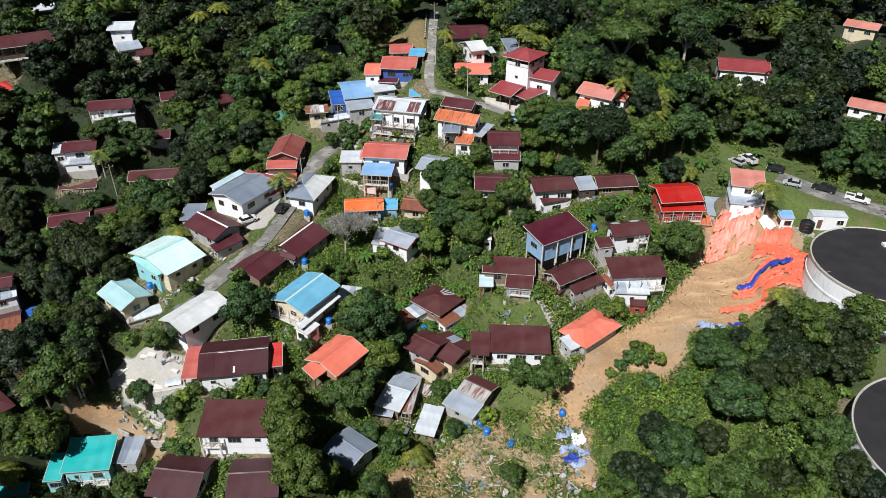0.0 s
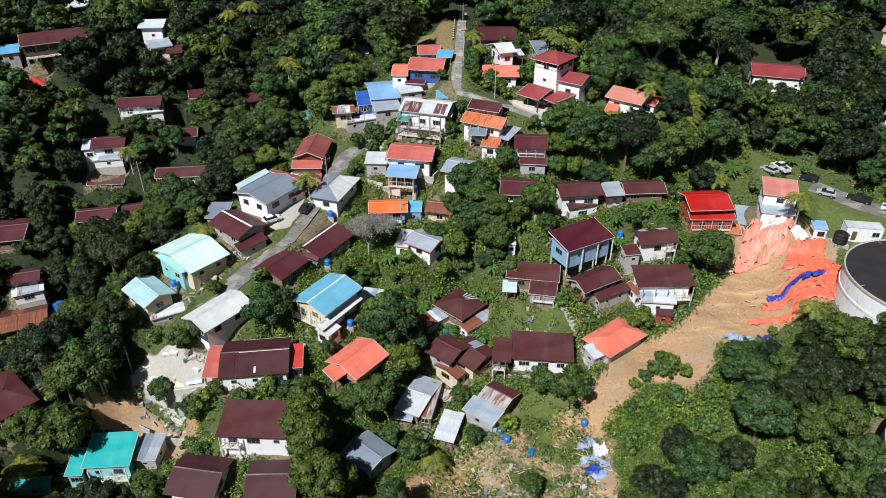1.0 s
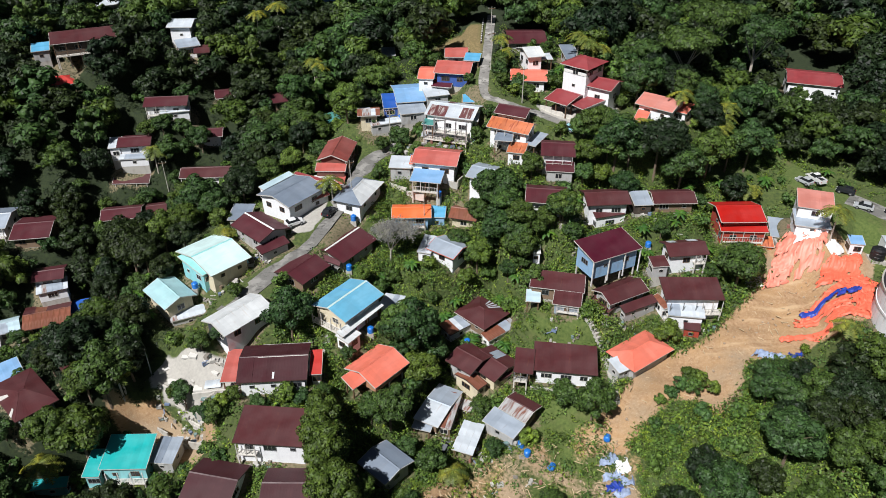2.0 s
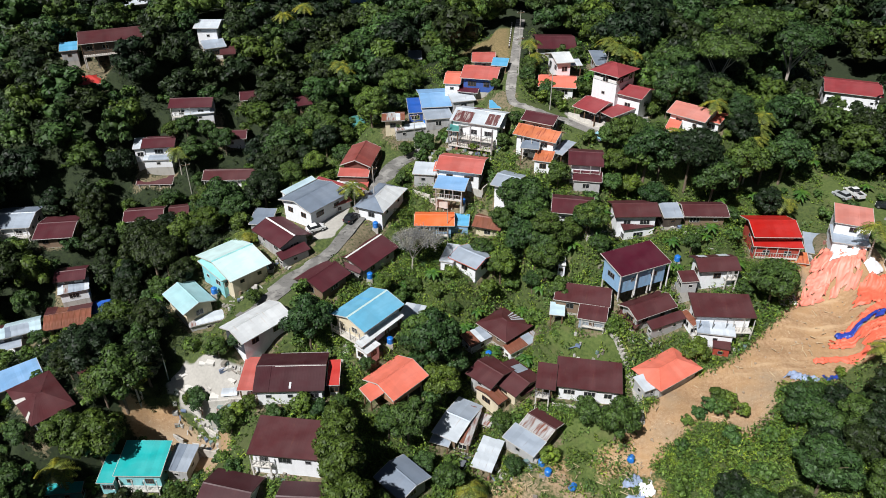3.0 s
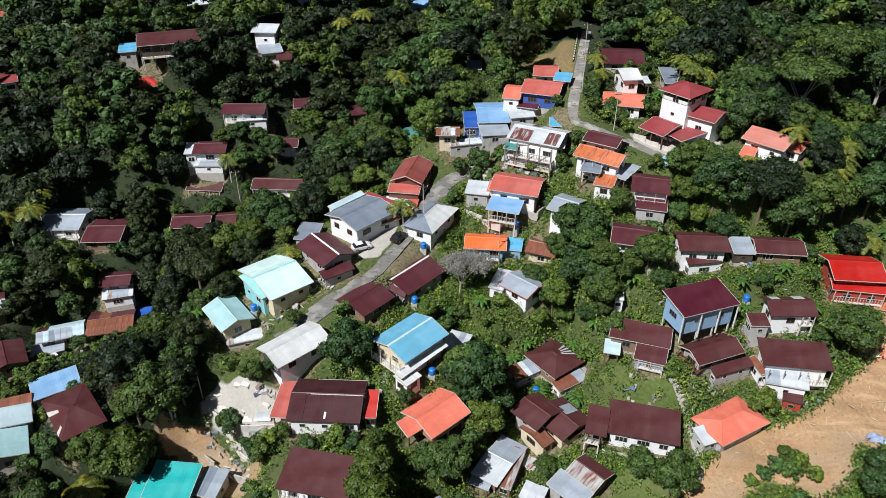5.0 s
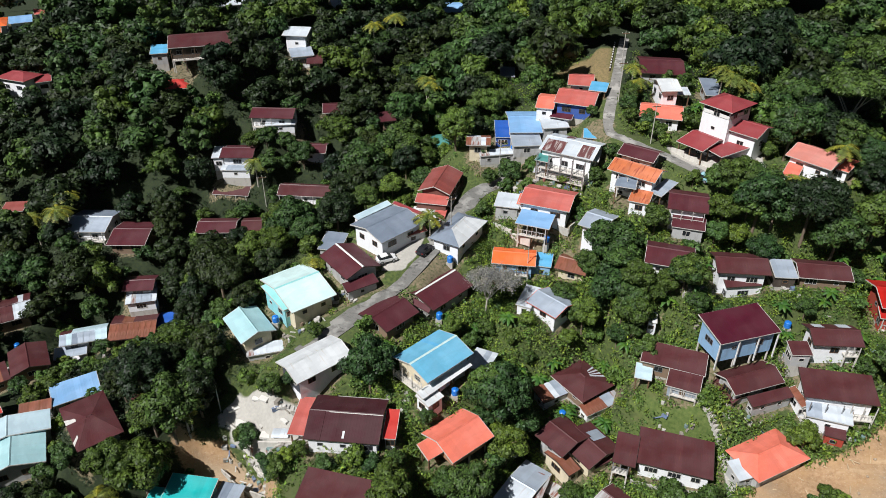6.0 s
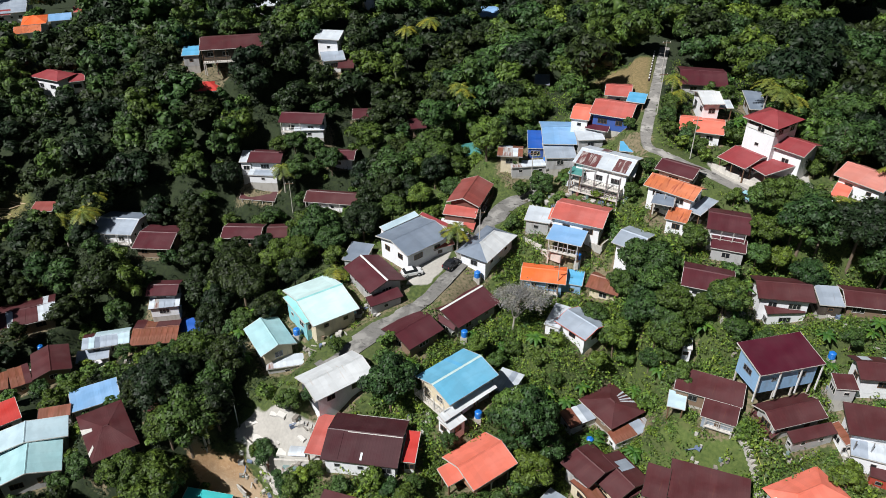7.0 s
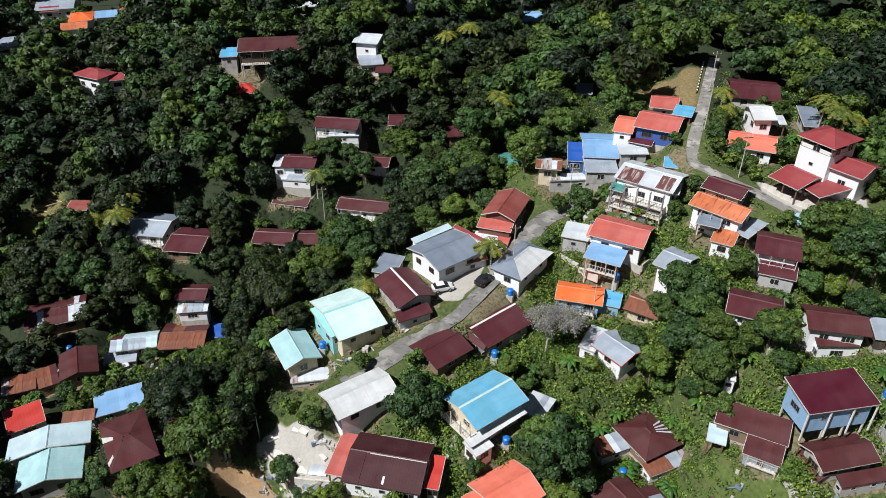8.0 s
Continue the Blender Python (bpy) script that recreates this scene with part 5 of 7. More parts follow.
def ribbon(name, line, half, material, label, lift=0.09, category="road"):
    pts = []
    for p, q in zip(line, line[1:]):
        n = max(1, int(math.hypot(q[0] - p[0], q[1] - p[1]) / 1.0))
        pts += [Vector(p).lerp(Vector(q), i / n) for i in range(n)]
    pts.append(Vector(line[-1]))
    for _ in range(4):
        pts = [pts[0]] + [(a + b * 2 + c) / 4 for a, b, c in zip(pts, pts[1:], pts[2:])] + [pts[-1]]
    bm = bmesh.new()
    rows = []
    for i, p in enumerate(pts):
        d = (pts[min(i + 1, len(pts) - 1)] - pts[max(i - 1, 0)])
        nrm = Vector((-d.y, d.x, 0)).normalized()
        w = half * (1 + 0.05 * noise.noise((p.x * 0.4, p.y * 0.4, 0)))
        zc = land_at(p.x, p.y) + lift
        rows.append([bm.verts.new((p.x + nrm.x * s * w, p.y + nrm.y * s * w, zc + dz)) for s, dz in ((-1, -0.5), (-1, 0), (-0.35, 0.04), (0.35, 0.04), (1, 0), (1, -0.5))])
    for a, b in zip(rows, rows[1:]):
        for k in range(5):
            bm.faces.new((a[k], a[k + 1], b[k + 1], b[k]))
    bmesh.ops.recalc_face_normals(bm, faces=bm.faces)
    return tagged(part(name, bm, material, None), label, category, kind="structure")


def roadway(name, col):
    """Worn paving: pale and dark patches, grime and grit."""
    m, nt, b = mat_base(name, 0.92)
    c = mixc(nt, noise_fac(nt, 6.0, 6), tone(col, 0.7), tone(col, 1.3))
    c = mixc(nt, ramp(nt, noise_fac(nt, 0.45, 5), 0.50, 0.62), c, tone(col, 1.7))
    c = mixc(nt, ramp(nt, noise_fac(nt, 0.8, 6, (1.0, 1.7, 1.0)), 0.56, 0.68), c, tone(col, 0.45))
    nt.links.new(c, b.inputs["Base Color"])
    bump(nt, b, noise_fac(nt, 14, 4), 0.4, 0.02)
    return m


ASPHALT = roadway("worn_asphalt", (0.155, 0.15, 0.14))
PALEROAD = roadway("worn_concrete_road", (0.22, 0.21, 0.195))
ribbon("road", ROAD, 1.75, ASPHALT, "narrow worn asphalt village road climbing between houses")
ribbon("road", LANE, 1.05, PALEROAD, "narrow grey concrete lane to the hilltop")
ribbon("road", PARKING, 2.4, ASPHALT, "asphalt road with parked cars beside a grass bank")

# ---- water tanks ----
TANKTOP = plain("black_tank_roof", (0.026, 0.024, 0.026), 0.6, var=0.6, scale=0.35)
TANKWALL = plaster("white_tank_wall", (0.80, 0.81, 0.84), 0.45)


def water_tank(x, y, r, top, high):
    t = thing("water_tank", pose(x, y, top - high), "large round white concrete water tank with a black roof", "water tank", "water tanks on the hilltop")
    n = 72
    bm = bmesh.new()
    prof = [(r, -0.6), (r, high * 0.46), (r + 0.10, high * 0.46), (r + 0.10, high * 0.52), (r, high * 0.52), (r, high - 0.35)]
    rows = [[bm.verts.new((a * math.cos(2 * math.pi * i / n), a * math.sin(2 * math.pi * i / n), z)) for i in range(n)] for a, z in prof]
    for p, q in zip(rows, rows[1:]):
        for i in range(n):
            bm.faces.new((p[i], p[(i + 1) % n], q[(i + 1) % n], q[i]))
    part("wall", bm, TANKWALL, t)
    bm = bmesh.new()
    prof = [(r, high - 0.35), (r + 0.14, high - 0.35), (r + 0.14, high), (r - 0.02, high + 0.02), (r - 0.12, high - 0.10)]
    rows = [[bm.verts.new((a * math.cos(2 * math.pi * i / n), a * math.sin(2 * math.pi * i / n), z)) for i in range(n)] for a, z in prof]
    for p, q in zip(rows, rows[1:]):
        for i in range(n):
            bm.faces.new((p[i], p[(i + 1) % n], q[(i + 1) % n], q[i]))
    part("rim", bm, CONCRETE, t, "grey concrete rim")
    bm = bmesh.new()
    prof = [(r - 0.12, high - 0.10), (r * 0.6, high + 0.10), (r * 0.25, high + 0.22), (0.4, high + 0.26)]
    rows = [[bm.verts.new((a * math.cos(2 * math.pi * i / n), a * math.sin(2 * math.pi * i / n), z)) for i in range(n)] for a, z in prof]
    for p, q in zip(rows, rows[1:]):
        for i in range(n):
            bm.faces.new((p[i], p[(i + 1) % n], q[(i + 1) % n], q[i]))
    bm.faces.new(rows[-1])
    part("roof", bm, TANKTOP, t, "black bitumen roof")
    for k in range(8):
        a = k * math.pi / 4 + 0.2
        part("seam", box(0.6, r - 0.2, -0.04, 0.04, high + 0.02, high + 0.12), CONCRETE if k % 2 == 0 else TANKTOP, t, "", Matrix.Rotation(a, 4, 'Z') @ Matrix.Translation((0, 0, 0.02)) @ Matrix.Rotation(0.02, 4, 'Y'))
    part("hatch", box(-0.6, 0.6, -0.5, 0.5, high + 0.1, high + 0.55), TRIM, t, "white hatch", Matrix.Translation((r * 0.2, r * 0.45, 0)))
    return t


for spec in TANKS:
    water_tank(*spec)

# ---- plants ----
seeded = np.random.RandomState(5)


def ico(sub):
    bm = bmesh.new()
    bmesh.ops.create_icosphere(bm, subdivisions=sub, radius=1)
    v = np.array([w.co for w in bm.verts])
    f = np.array([[w.index for w in fc.verts] for fc in bm.faces])
    bm.free()
    return v, f


ICO, ICO_FINE = ico(1), ico(2)


def unit(a):
    return a / np.linalg.norm(a, axis=-1, keepdims=True)


def leaf_faces(rng, p, nrm, s):
    """Pointed leaf sprays at p, facing nrm, s long."""
    t = unit(np.cross(nrm, rng.normal(size=p.shape)))
    b = np.cross(nrm, t)
    s = s[:, None]
    e = s * rng.uniform(0.38, 0.66, s.shape)
    droop = nrm * s * 0.25
    return np.stack([p + t * s - droop, p - t * s * 0.6 + b * e, p - t * s * 0.6 - b * e], 1).reshape(-1, 3)


def crown_arrays(rng, r, h, lobes, leaves, leaf, flat=0.8, core=0.8):
    """Vertices and faces of a crown: many leafy billows round a ragged heart."""
    d = unit(rng.normal(size=(lobes * 6, 3)))
    d = d[d[:, 2] > -0.45]
    keep = [d[0]]
    for q in sorted(d[1:].tolist(), key=lambda v: rng.uniform()):      # spread over the crown, not bunched
        if len(keep) < lobes and min(np.linalg.norm(np.array(q) - k) for k in keep) > 1.9 / math.sqrt(lobes):
            keep.append(np.array(q))
    d = np.array(keep)
    n = len(d)
    out = rng.uniform(0.40, 0.80, (n, 1))
    cen = d * out * np.array([r, r, h * 0.62])
    rad = rng.uniform(0.20, 0.36, n) * r * (1.4 if lobes < 12 else 1.05)
    sq = np.array([1, 1, flat])
    verts = [ICO_FINE[0] * np.array([r, r, h * 0.6]) * 0.40 * rng.uniform(0.6, 1.15, (len(ICO_FINE[0]), 1))]
    faces = [ICO_FINE[1]]
    n0 = len(verts[0])
    for c, q in zip(cen, rad):
        verts.append(ICO[0] * q * core * sq * rng.uniform(0.75, 1.1, (len(ICO[0]), 1)) + c)
        faces.append(ICO[1] + n0)
        n0 += len(ICO[0])
    m = leaves * 4
    k = rng.choice(n, m, p=rad ** 2 / (rad ** 2).sum())
    q = unit(rng.normal(size=(m, 3)) + d[k] * 0.45 + np.array([0, 0, 0.35]))
    p = cen[k] + q * rad[k][:, None] * sq * rng.uniform(0.82, 1.10, (m, 1))
    depth = (((p[:, None] - cen[None]) / (rad[None, :, None] * sq)) ** 2).sum(2).min(1)
    ok = np.nonzero(depth > 0.6)[0][:leaves]
    nrm = unit(q[ok] + np.array([0, 0, 0.25]) + rng.normal(size=(len(ok), 3)) * 0.30)
    v = leaf_faces(rng, p[ok], nrm, leaf * rng.uniform(0.65, 1.35, len(ok)))
    verts.append(v)
    faces.append(np.arange(len(v)).reshape(-1, 3) + n0)
    return np.vstack(verts), np.vstack(faces)


def mesh_of(name, v, f, material):
    me = bpy.data.meshes.new(name)
    me.from_pydata(v.tolist(), [], f.tolist())
    me.materials.append(material)
    me.shade_smooth()
    return me


def trunk_mesh(rng, h, r, spread_r, material):
    bm = bmesh.new()
    lean = Vector((rng.uniform(-0.3, 0.3), rng.uniform(-0.3, 0.3), h * 0.55))
    add_tube(bm, (0, 0, -0.8), lean, r, r * 0.7, 8)
    for k in range(5):
        a = k * 1.26 + rng.uniform(-0.4, 0.4)
        add_tube(bm, lean * rng.uniform(0.75, 1.0), (spread_r * 0.6 * math.cos(a), spread_r * 0.6 * math.sin(a), h * rng.uniform(0.68, 0.86)), r * 0.5, r * 0.2, 6)
    me = bpy.data.meshes.new("trunk")
    bm.to_mesh(me)
    bm.free()
    me.materials.append(material)
    return me


# kinds: height, crown radius, crown height, lobes, leaves, leaf size, leaf material
KINDS = [(8.5, 3.5, 5.0, 9, 1610, 0.28, LEAF), (8.0, 3.2, 5.2, 9, 1470, 0.28, LEAF_DARK), (7.5, 3.4, 4.2, 8, 1540, 0.27, LEAF_LIGHT),
         (10.5, 3.3, 7.0, 11, 1680, 0.3, LEAF), (4.2, 2.1, 2.9, 6, 784, 0.22, LEAF), (2.6, 1.5, 1.9, 5, 475, 0.2, LEAF_LIGHT), (9.5, 4.4, 4.2, 11, 1889, 0.31, LEAF_DARK),
         (8.0, 4.0, 4.6, 12, 800, 0.25, LEAF_GREY), (15.5, 6.5, 3.4, 12, 2200, 0.32, LEAF)]
PROTO, FAR = [], []
for k, (h, r, ch, lobes, leaves, leaf, lm) in enumerate(KINDS):
    rng = np.random.RandomState(40 + k)
    v, f = crown_arrays(rng, r, ch, int(lobes * 2.6), int(leaves * 1.9), leaf * 0.9, 0.4 if k == 8 else 0.8, 0.45 if k == 7 else 0.8)
    v[:, 2] += h - ch * 0.62
    PROTO.append((mesh_of("crown", v, f, lm), trunk_mesh(rng, h, 0.05 + h * 0.018, r, PALEBARK if k > 6 else BARK)))
    if k > 6:
        continue
    for j in range(4):       # two for the middle distance, two lighter ones for the far woods
        v, f = crown_arrays(np.random.RandomState(80 + 4 * k + j), r, ch, int(lobes * (1.7 if j < 2 else 1.0)), int(leaves * (0.72 if j < 2 else 0.36)), leaf * (1.1 if j < 2 else 1.5), 0.8, 0.85)
        v[:, 2] += h - ch * 0.62
        FAR.append((v, f, k))

GROWN = []     # x, y, radius of what stands


def road_gap(x, y):
    d = 1e9
    for line, half in ((ROAD, 2.2), (LANE, 1.9), (PARKING, 2.6)):
        for p, q in zip(line, line[1:]):
            ex, ey = q[0] - p[0], q[1] - p[1]
            t = min(1, max(0, ((x - p[0]) * ex + (y - p[1]) * ey) / (ex * ex + ey * ey)))
            d = min(d, math.hypot(x - p[0] - t * ex, y - p[1] - t * ey) - half)
    return d


def within(x, y, ring):
    odd = False
    for (ax, ay), (bx, by) in zip(ring, ring[1:] + ring[:1]):
        if (ay > y) != (by > y) and x < (bx - ax) * (y - ay) / (by - ay) + ax:
            odd = not odd
    return odd


MEAN_EYE = Vector((-1, 13, 75))      # mean camera position; trees are placed to leave its view of houses clear
SEEN_POINTS, CLEAR = [], {}
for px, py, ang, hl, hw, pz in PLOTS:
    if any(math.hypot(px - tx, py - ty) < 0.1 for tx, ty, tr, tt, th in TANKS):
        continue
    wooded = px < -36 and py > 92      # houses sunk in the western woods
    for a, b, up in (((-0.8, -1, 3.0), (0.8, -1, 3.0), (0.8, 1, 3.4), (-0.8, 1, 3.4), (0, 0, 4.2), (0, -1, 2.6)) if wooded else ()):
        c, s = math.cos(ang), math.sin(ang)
        CLEAR[len(SEEN_POINTS)] = 0.85
        SEEN_POINTS.append((px + c * a * hl - s * b * hw, py + s * a * hl + c * b * hw, pz + up))
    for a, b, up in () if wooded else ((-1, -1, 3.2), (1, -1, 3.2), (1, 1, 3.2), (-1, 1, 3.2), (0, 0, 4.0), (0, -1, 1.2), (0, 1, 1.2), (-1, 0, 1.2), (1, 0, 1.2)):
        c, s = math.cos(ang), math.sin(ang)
        SEEN_POINTS.append((px + c * a * hl - s * b * hw, py + s * a * hl + c * b * hw, pz + up))
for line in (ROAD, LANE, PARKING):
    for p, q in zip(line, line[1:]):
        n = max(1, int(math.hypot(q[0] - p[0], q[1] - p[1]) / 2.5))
        SEEN_POINTS += [tuple(Vector(p).lerp(Vector(q), i / n)) for i in range(n)]
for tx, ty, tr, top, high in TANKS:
    SEEN_POINTS += [(tx + tr * math.cos(k * 0.524), ty + tr * math.sin(k * 0.524), top - 0.6) for k in range(12)] + [(tx, ty, top)]
# open earth, grass bank, parked cars and school front stay in the camera's sight
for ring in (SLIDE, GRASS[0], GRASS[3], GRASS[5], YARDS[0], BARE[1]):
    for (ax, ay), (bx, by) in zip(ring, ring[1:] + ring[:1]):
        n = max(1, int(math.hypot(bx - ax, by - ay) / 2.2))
        SEEN_POINTS += [(ax + (bx - ax) * i / n, ay + (by - ay) * i / n, land_at(ax + (bx - ax) * i / n, ay + (by - ay) * i / n) + 0.2) for i in range(n)]
SEEN_POINTS += [(-4.0, 70.4, land_at(-4.0, 70.4) + 2.6)] + [(x, y, land_at(x, y) + 0.5) for x, y in ((59.4, 130.2), (62.0, 131.4), (66.2, 127.6), (60.6, 134.0), (58.4, 133.0))]
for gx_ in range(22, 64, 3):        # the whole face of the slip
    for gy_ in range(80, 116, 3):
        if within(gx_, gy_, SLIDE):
            SEEN_POINTS.append((gx_, gy_, land_at(gx_, gy_) + 0.2))
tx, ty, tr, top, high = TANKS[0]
SEEN_POINTS += [(tx + tr * math.cos(a), ty + tr * math.sin(a), top - 3.4) for a in (2.6, 2.9, 3.2, 3.5, 3.8, 4.1)]
ROOM = np.array([CLEAR.get(i, 1.0) for i in range(len(SEEN_POINTS))])
SEEN_POINTS = np.array(SEEN_POINTS)
SIGHT_LINES = np.array(MEAN_EYE)[None] - SEEN_POINTS
SIGHT_LINES = SIGHT_LINES / np.linalg.norm(SIGHT_LINES, axis=1)[:, None]


def hides_from_camera(x, y, zc, r):
    """Whether a crown would hide a house, road or open patch from the camera."""
    d = np.array([x, y, zc]) - SEEN_POINTS
    s = (d * SIGHT_LINES).sum(1)
    off = np.linalg.norm(d - SIGHT_LINES * s[:, None], axis=1)
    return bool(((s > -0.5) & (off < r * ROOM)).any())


KEEP_CLEAR = [(59, 104), (77, 104), (77, 116), (59, 116)]       # no trees here, so the container and black barrel show to the camera


def open_ground(x, y, margin):
    for ring in (SLIDE, DEBRIS, *BARE, *YARDS, *GRASS, KEEP_CLEAR):
        if within(x, y, ring):
            return False
    if road_gap(x, y) < margin:
        return False
    for px, py, ang, hl, hw, pz in PLOTS:
        if abs(px - x) < 20 and abs(py - y) < 20:
            c, s = math.cos(ang), math.sin(ang)
            dx, dy = x - px, y - py
            if math.hypot(max(0, abs(dx * c + dy * s) - hl), max(0, abs(-dx * s + dy * c) - hw)) < margin:
                return False
    return True


LABELS = ["broad-leaved tree with a dense green crown", "dark green broad-leaved tree with a dense crown", "light green broad-leaved tree", "tall broad-leaved tree with an uneven crown",
          "small leafy fruit tree", "low light green bush", "spreading dark green tree", "half-bare tree with a greyish silvery crown", "tall tree with a pale trunk and a flat layered crown"]
woods_mats = {}      # by leaf: vertices, faces, tint, count


def plant(x, y, k, size, near, z=None):
    rot = seeded.uniform(0, 2 * math.pi)
    z = land_at(x, y) if z is None else z
    if near:
        crown, trunk = PROTO[k]
        bush = k == 5
        t = thing("bush" if bush else "tree", pose(x, y, z - 0.05, 0, 0, math.degrees(rot)) @ Matrix.Diagonal((size, size, size, 1)), LABELS[k], "bush" if bush else "tree", "trees between the houses")
        piece("crown", crown, None, t)
        piece("trunk", trunk, None, t)
    else:
        v, f, kk = FAR[4 * k + seeded.randint(2) + (2 if math.hypot(x, y - 10) > 150 else 0)]
        c, s = math.cos(rot), math.sin(rot)
        sz = np.array([size * seeded.uniform(0.9, 1.15), size * seeded.uniform(0.9, 1.15), size])
        u = v * sz
        u = np.stack([u[:, 0] * c - u[:, 1] * s + x, u[:, 0] * s + u[:, 1] * c + y, u[:, 2] + z], 1)
        store = woods_mats.setdefault(KINDS[k][6].name, [[], [], [], 0])
        store[0].append(u)
        store[1].append(f + store[3])
        store[2].append(np.full(len(u), seeded.uniform(0, 1)))
        store[3] += len(u)
    GROWN.append((x, y, KINDS[k][1] * size))



def palm(x, y, h):
    rng = random.Random(int(x * 13 + y * 7))
    t = thing("palm_tree", pose(x, y, land_at(x, y) - 0.1, 0, 0, rng.uniform(0, 360)), "coconut palm with long drooping yellow-green fronds", "palm tree", "coconut palms")
    bm = bmesh.new()
    top, prev = Vector((0, 0, 0)), Vector((0, 0, -0.6))
    bend = rng.uniform(0.02, 0.14)
    for k in range(6):
        nxt = Vector((bend * h * ((k + 1) / 6) ** 2, 0, h * (k + 1) / 6))
        add_tube(bm, prev, nxt, 0.17 - 0.012 * k, 0.16 - 0.012 * k, 8)
        prev = nxt
    top = prev
    part("trunk", bm, PALEBARK, t)
    for k in range(19):
        a = k * 2.4 + rng.uniform(-0.25, 0.25)
        lift = rng.uniform(-0.7, 1.0)
        ln = rng.uniform(2.7, 3.6) * min(1.0, 0.55 + 0.07 * h)
        bm = bmesh.new()
        n = 15
        side = Vector((-math.sin(a), math.cos(a), 0))
        ahead = Vector((math.cos(a), math.sin(a), 0))
        spine = [ahead * (ln * i / n * 0.92) + Vector((0, 0, ln * (lift * 0.5 * i / n - (0.45 + 0.3 * lift) * (i / n) ** 2))) for i in range(n + 1)]
        for i in range(n):
            p, q = spine[i], spine[i + 1]
            w = 0.10 + 0.62 * math.sin(math.pi * (0.10 + 0.82 * i / n))
            for sg in (-1, 1):
                tip = p + side * (sg * w) + ahead * (0.45 * w) - Vector((0, 0, w * rng.uniform(0.25, 0.7)))
                bm.faces.new([bm.verts.new(c) for c in ((p, q, tip) if sg > 0 else (q, p, tip))])
        part("frond", bm, LEAF_PALM, t, "", Matrix.Translation(top))
    return t


def silver_tree(x, y, h):
    """A half-bare tree: forking silvery limbs with sparse grey leaves."""
    rng = random.Random(9)
    t = thing("tree", pose(x, y, land_at(x, y) - 0.1), LABELS[7], "tree", "trees between the houses")
    bm, twigs = bmesh.new(), []

    def fork(p, d, ln, r, level):
        q = p + d * ln
        add_tube(bm, p, q, r, r * 0.65, 6 if level < 2 else 3)
        if level >= 3:
            twigs.append((p + q) / 2)
            twigs.append(q)
        if level == 5:
            return
        for _ in range(4 if level < 2 else 3):
            e = (d * 0.8 + Vector((rng.gauss(0, 0.6), rng.gauss(0, 0.6), rng.gauss(0.15, 0.3)))).normalized()
            fork(q, e, ln * rng.uniform(0.60, 0.80), r * 0.6, level + 1)
    fork(Vector((0, 0, -0.6)), Vector((0.05, 0.02, 1)).normalized(), h * 0.36, 0.2, 0)
    part("branchwork", bm, PALEBARK, t, "pale bare branchwork")
    gen = np.random.RandomState(4)
    pts = np.repeat(np.array([tuple(p) for p in twigs]), 7, 0) + gen.normal(size=(len(twigs) * 7, 3)) * 0.28
    v = leaf_faces(gen, pts, unit(gen.normal(size=pts.shape) + np.array([0, 0, 0.8])), gen.uniform(0.09, 0.17, len(pts)))
    piece("crown", mesh_of("crown", v, np.arange(len(v)).reshape(-1, 3), LEAF_GREY), None, t, "sparse silvery leaves")
    GROWN.append((x, y, 3.6))


silver_tree(-17.3, 105.4, 8.6)
plant(-30.1, 86.7, 0, 1.06, True)
plant(-61.6, 87.7, 0, 1.01, True)
plant(-55.1, 81.9, 0, 0.95, True)
plant(-64.3, 78.1, 1, 0.80, True)
plant(1.2, 113.3, 0, 1.25, True)
plant(12.0, 108.5, 0, 0.81, True)
plant(5.2, 105.8, 0, 0.92, True)
plant(-2.2, 108.2, 2, 0.90, True)
plant(1.6, 109.4, 0, 1.08, True)
plant(-11.8, 88.9, 0, 1.25, True)
plant(-13.6, 76.5, 0, 0.97, True)
plant(41.5, 104.4, 0, 1.18, True)
plant(28.9, 94.1, 4, 1.12, True)
plant(16.1, 80.8, 0, 0.92, True)
plant(-9.9, 85.2, 0, 0.93, True)
plant(-21.8, 70.3, 0, 0.75, True)
plant(-20.6, 65.9, 0, 0.98, True)
plant(-46.6, 131.6, 0, 1.25, True)
plant(-37.4, 71.4, 4, 0.89, True)
plant(12.2, 82.9, 4, 1.11, True)
plant(-3.1, 92.2, 4, 0.71, True)
plant(-16.2, 75.7, 0, 0.63, True)
plant(34.1, 123.3, 0, 1.25, True)
plant(22.0, 124.1, 0, 1.25, True)
plant(29.7, 124.9, 6, 1.25, True)
plant(39.4, 126.7, 0, 1.25, True)
plant(48.3, 132.2, 0, 1.25, True)
plant(-0.4, 82.2, 4, 0.97, True)
plant(-20.8, 83.6, 4, 0.66, True)
plant(46.3, 54.5, 1, 0.88, True)
plant(46.4, 59.8, 0, 0.84, True)
plant(48.2, 52.3, 1, 0.76, True)
plant(47.2, 65.8, 0, 0.88, True)
plant(56.7, 76.2, 4, 1.23, True)
plant(44.5, 56.1, 0, 0.87, True)
plant(-18.2, 60.6, 0, 1.00, True)
plant(-22.9, 76.2, 4, 0.66, True)
plant(-25.4, 74.4, 4, 0.70, True)
plant(-44.7, 77.3, 4, 0.98, True)
plant(-38.5, 72.0, 4, 0.85, True)
plant(-54.6, 74.7, 0, 1.24, True)
plant(-59.0, 77.2, 1, 1.23, True)
plant(-56.7, 69.3, 0, 1.23, True)
plant(-52.5, 78.7, 1, 1.09, True)
plant(9.7, 67.5, 4, 0.97, True)
plant(7.5, 102.8, 4, 1.05, True)
plant(13.7, 107.3, 4, 1.02, True)
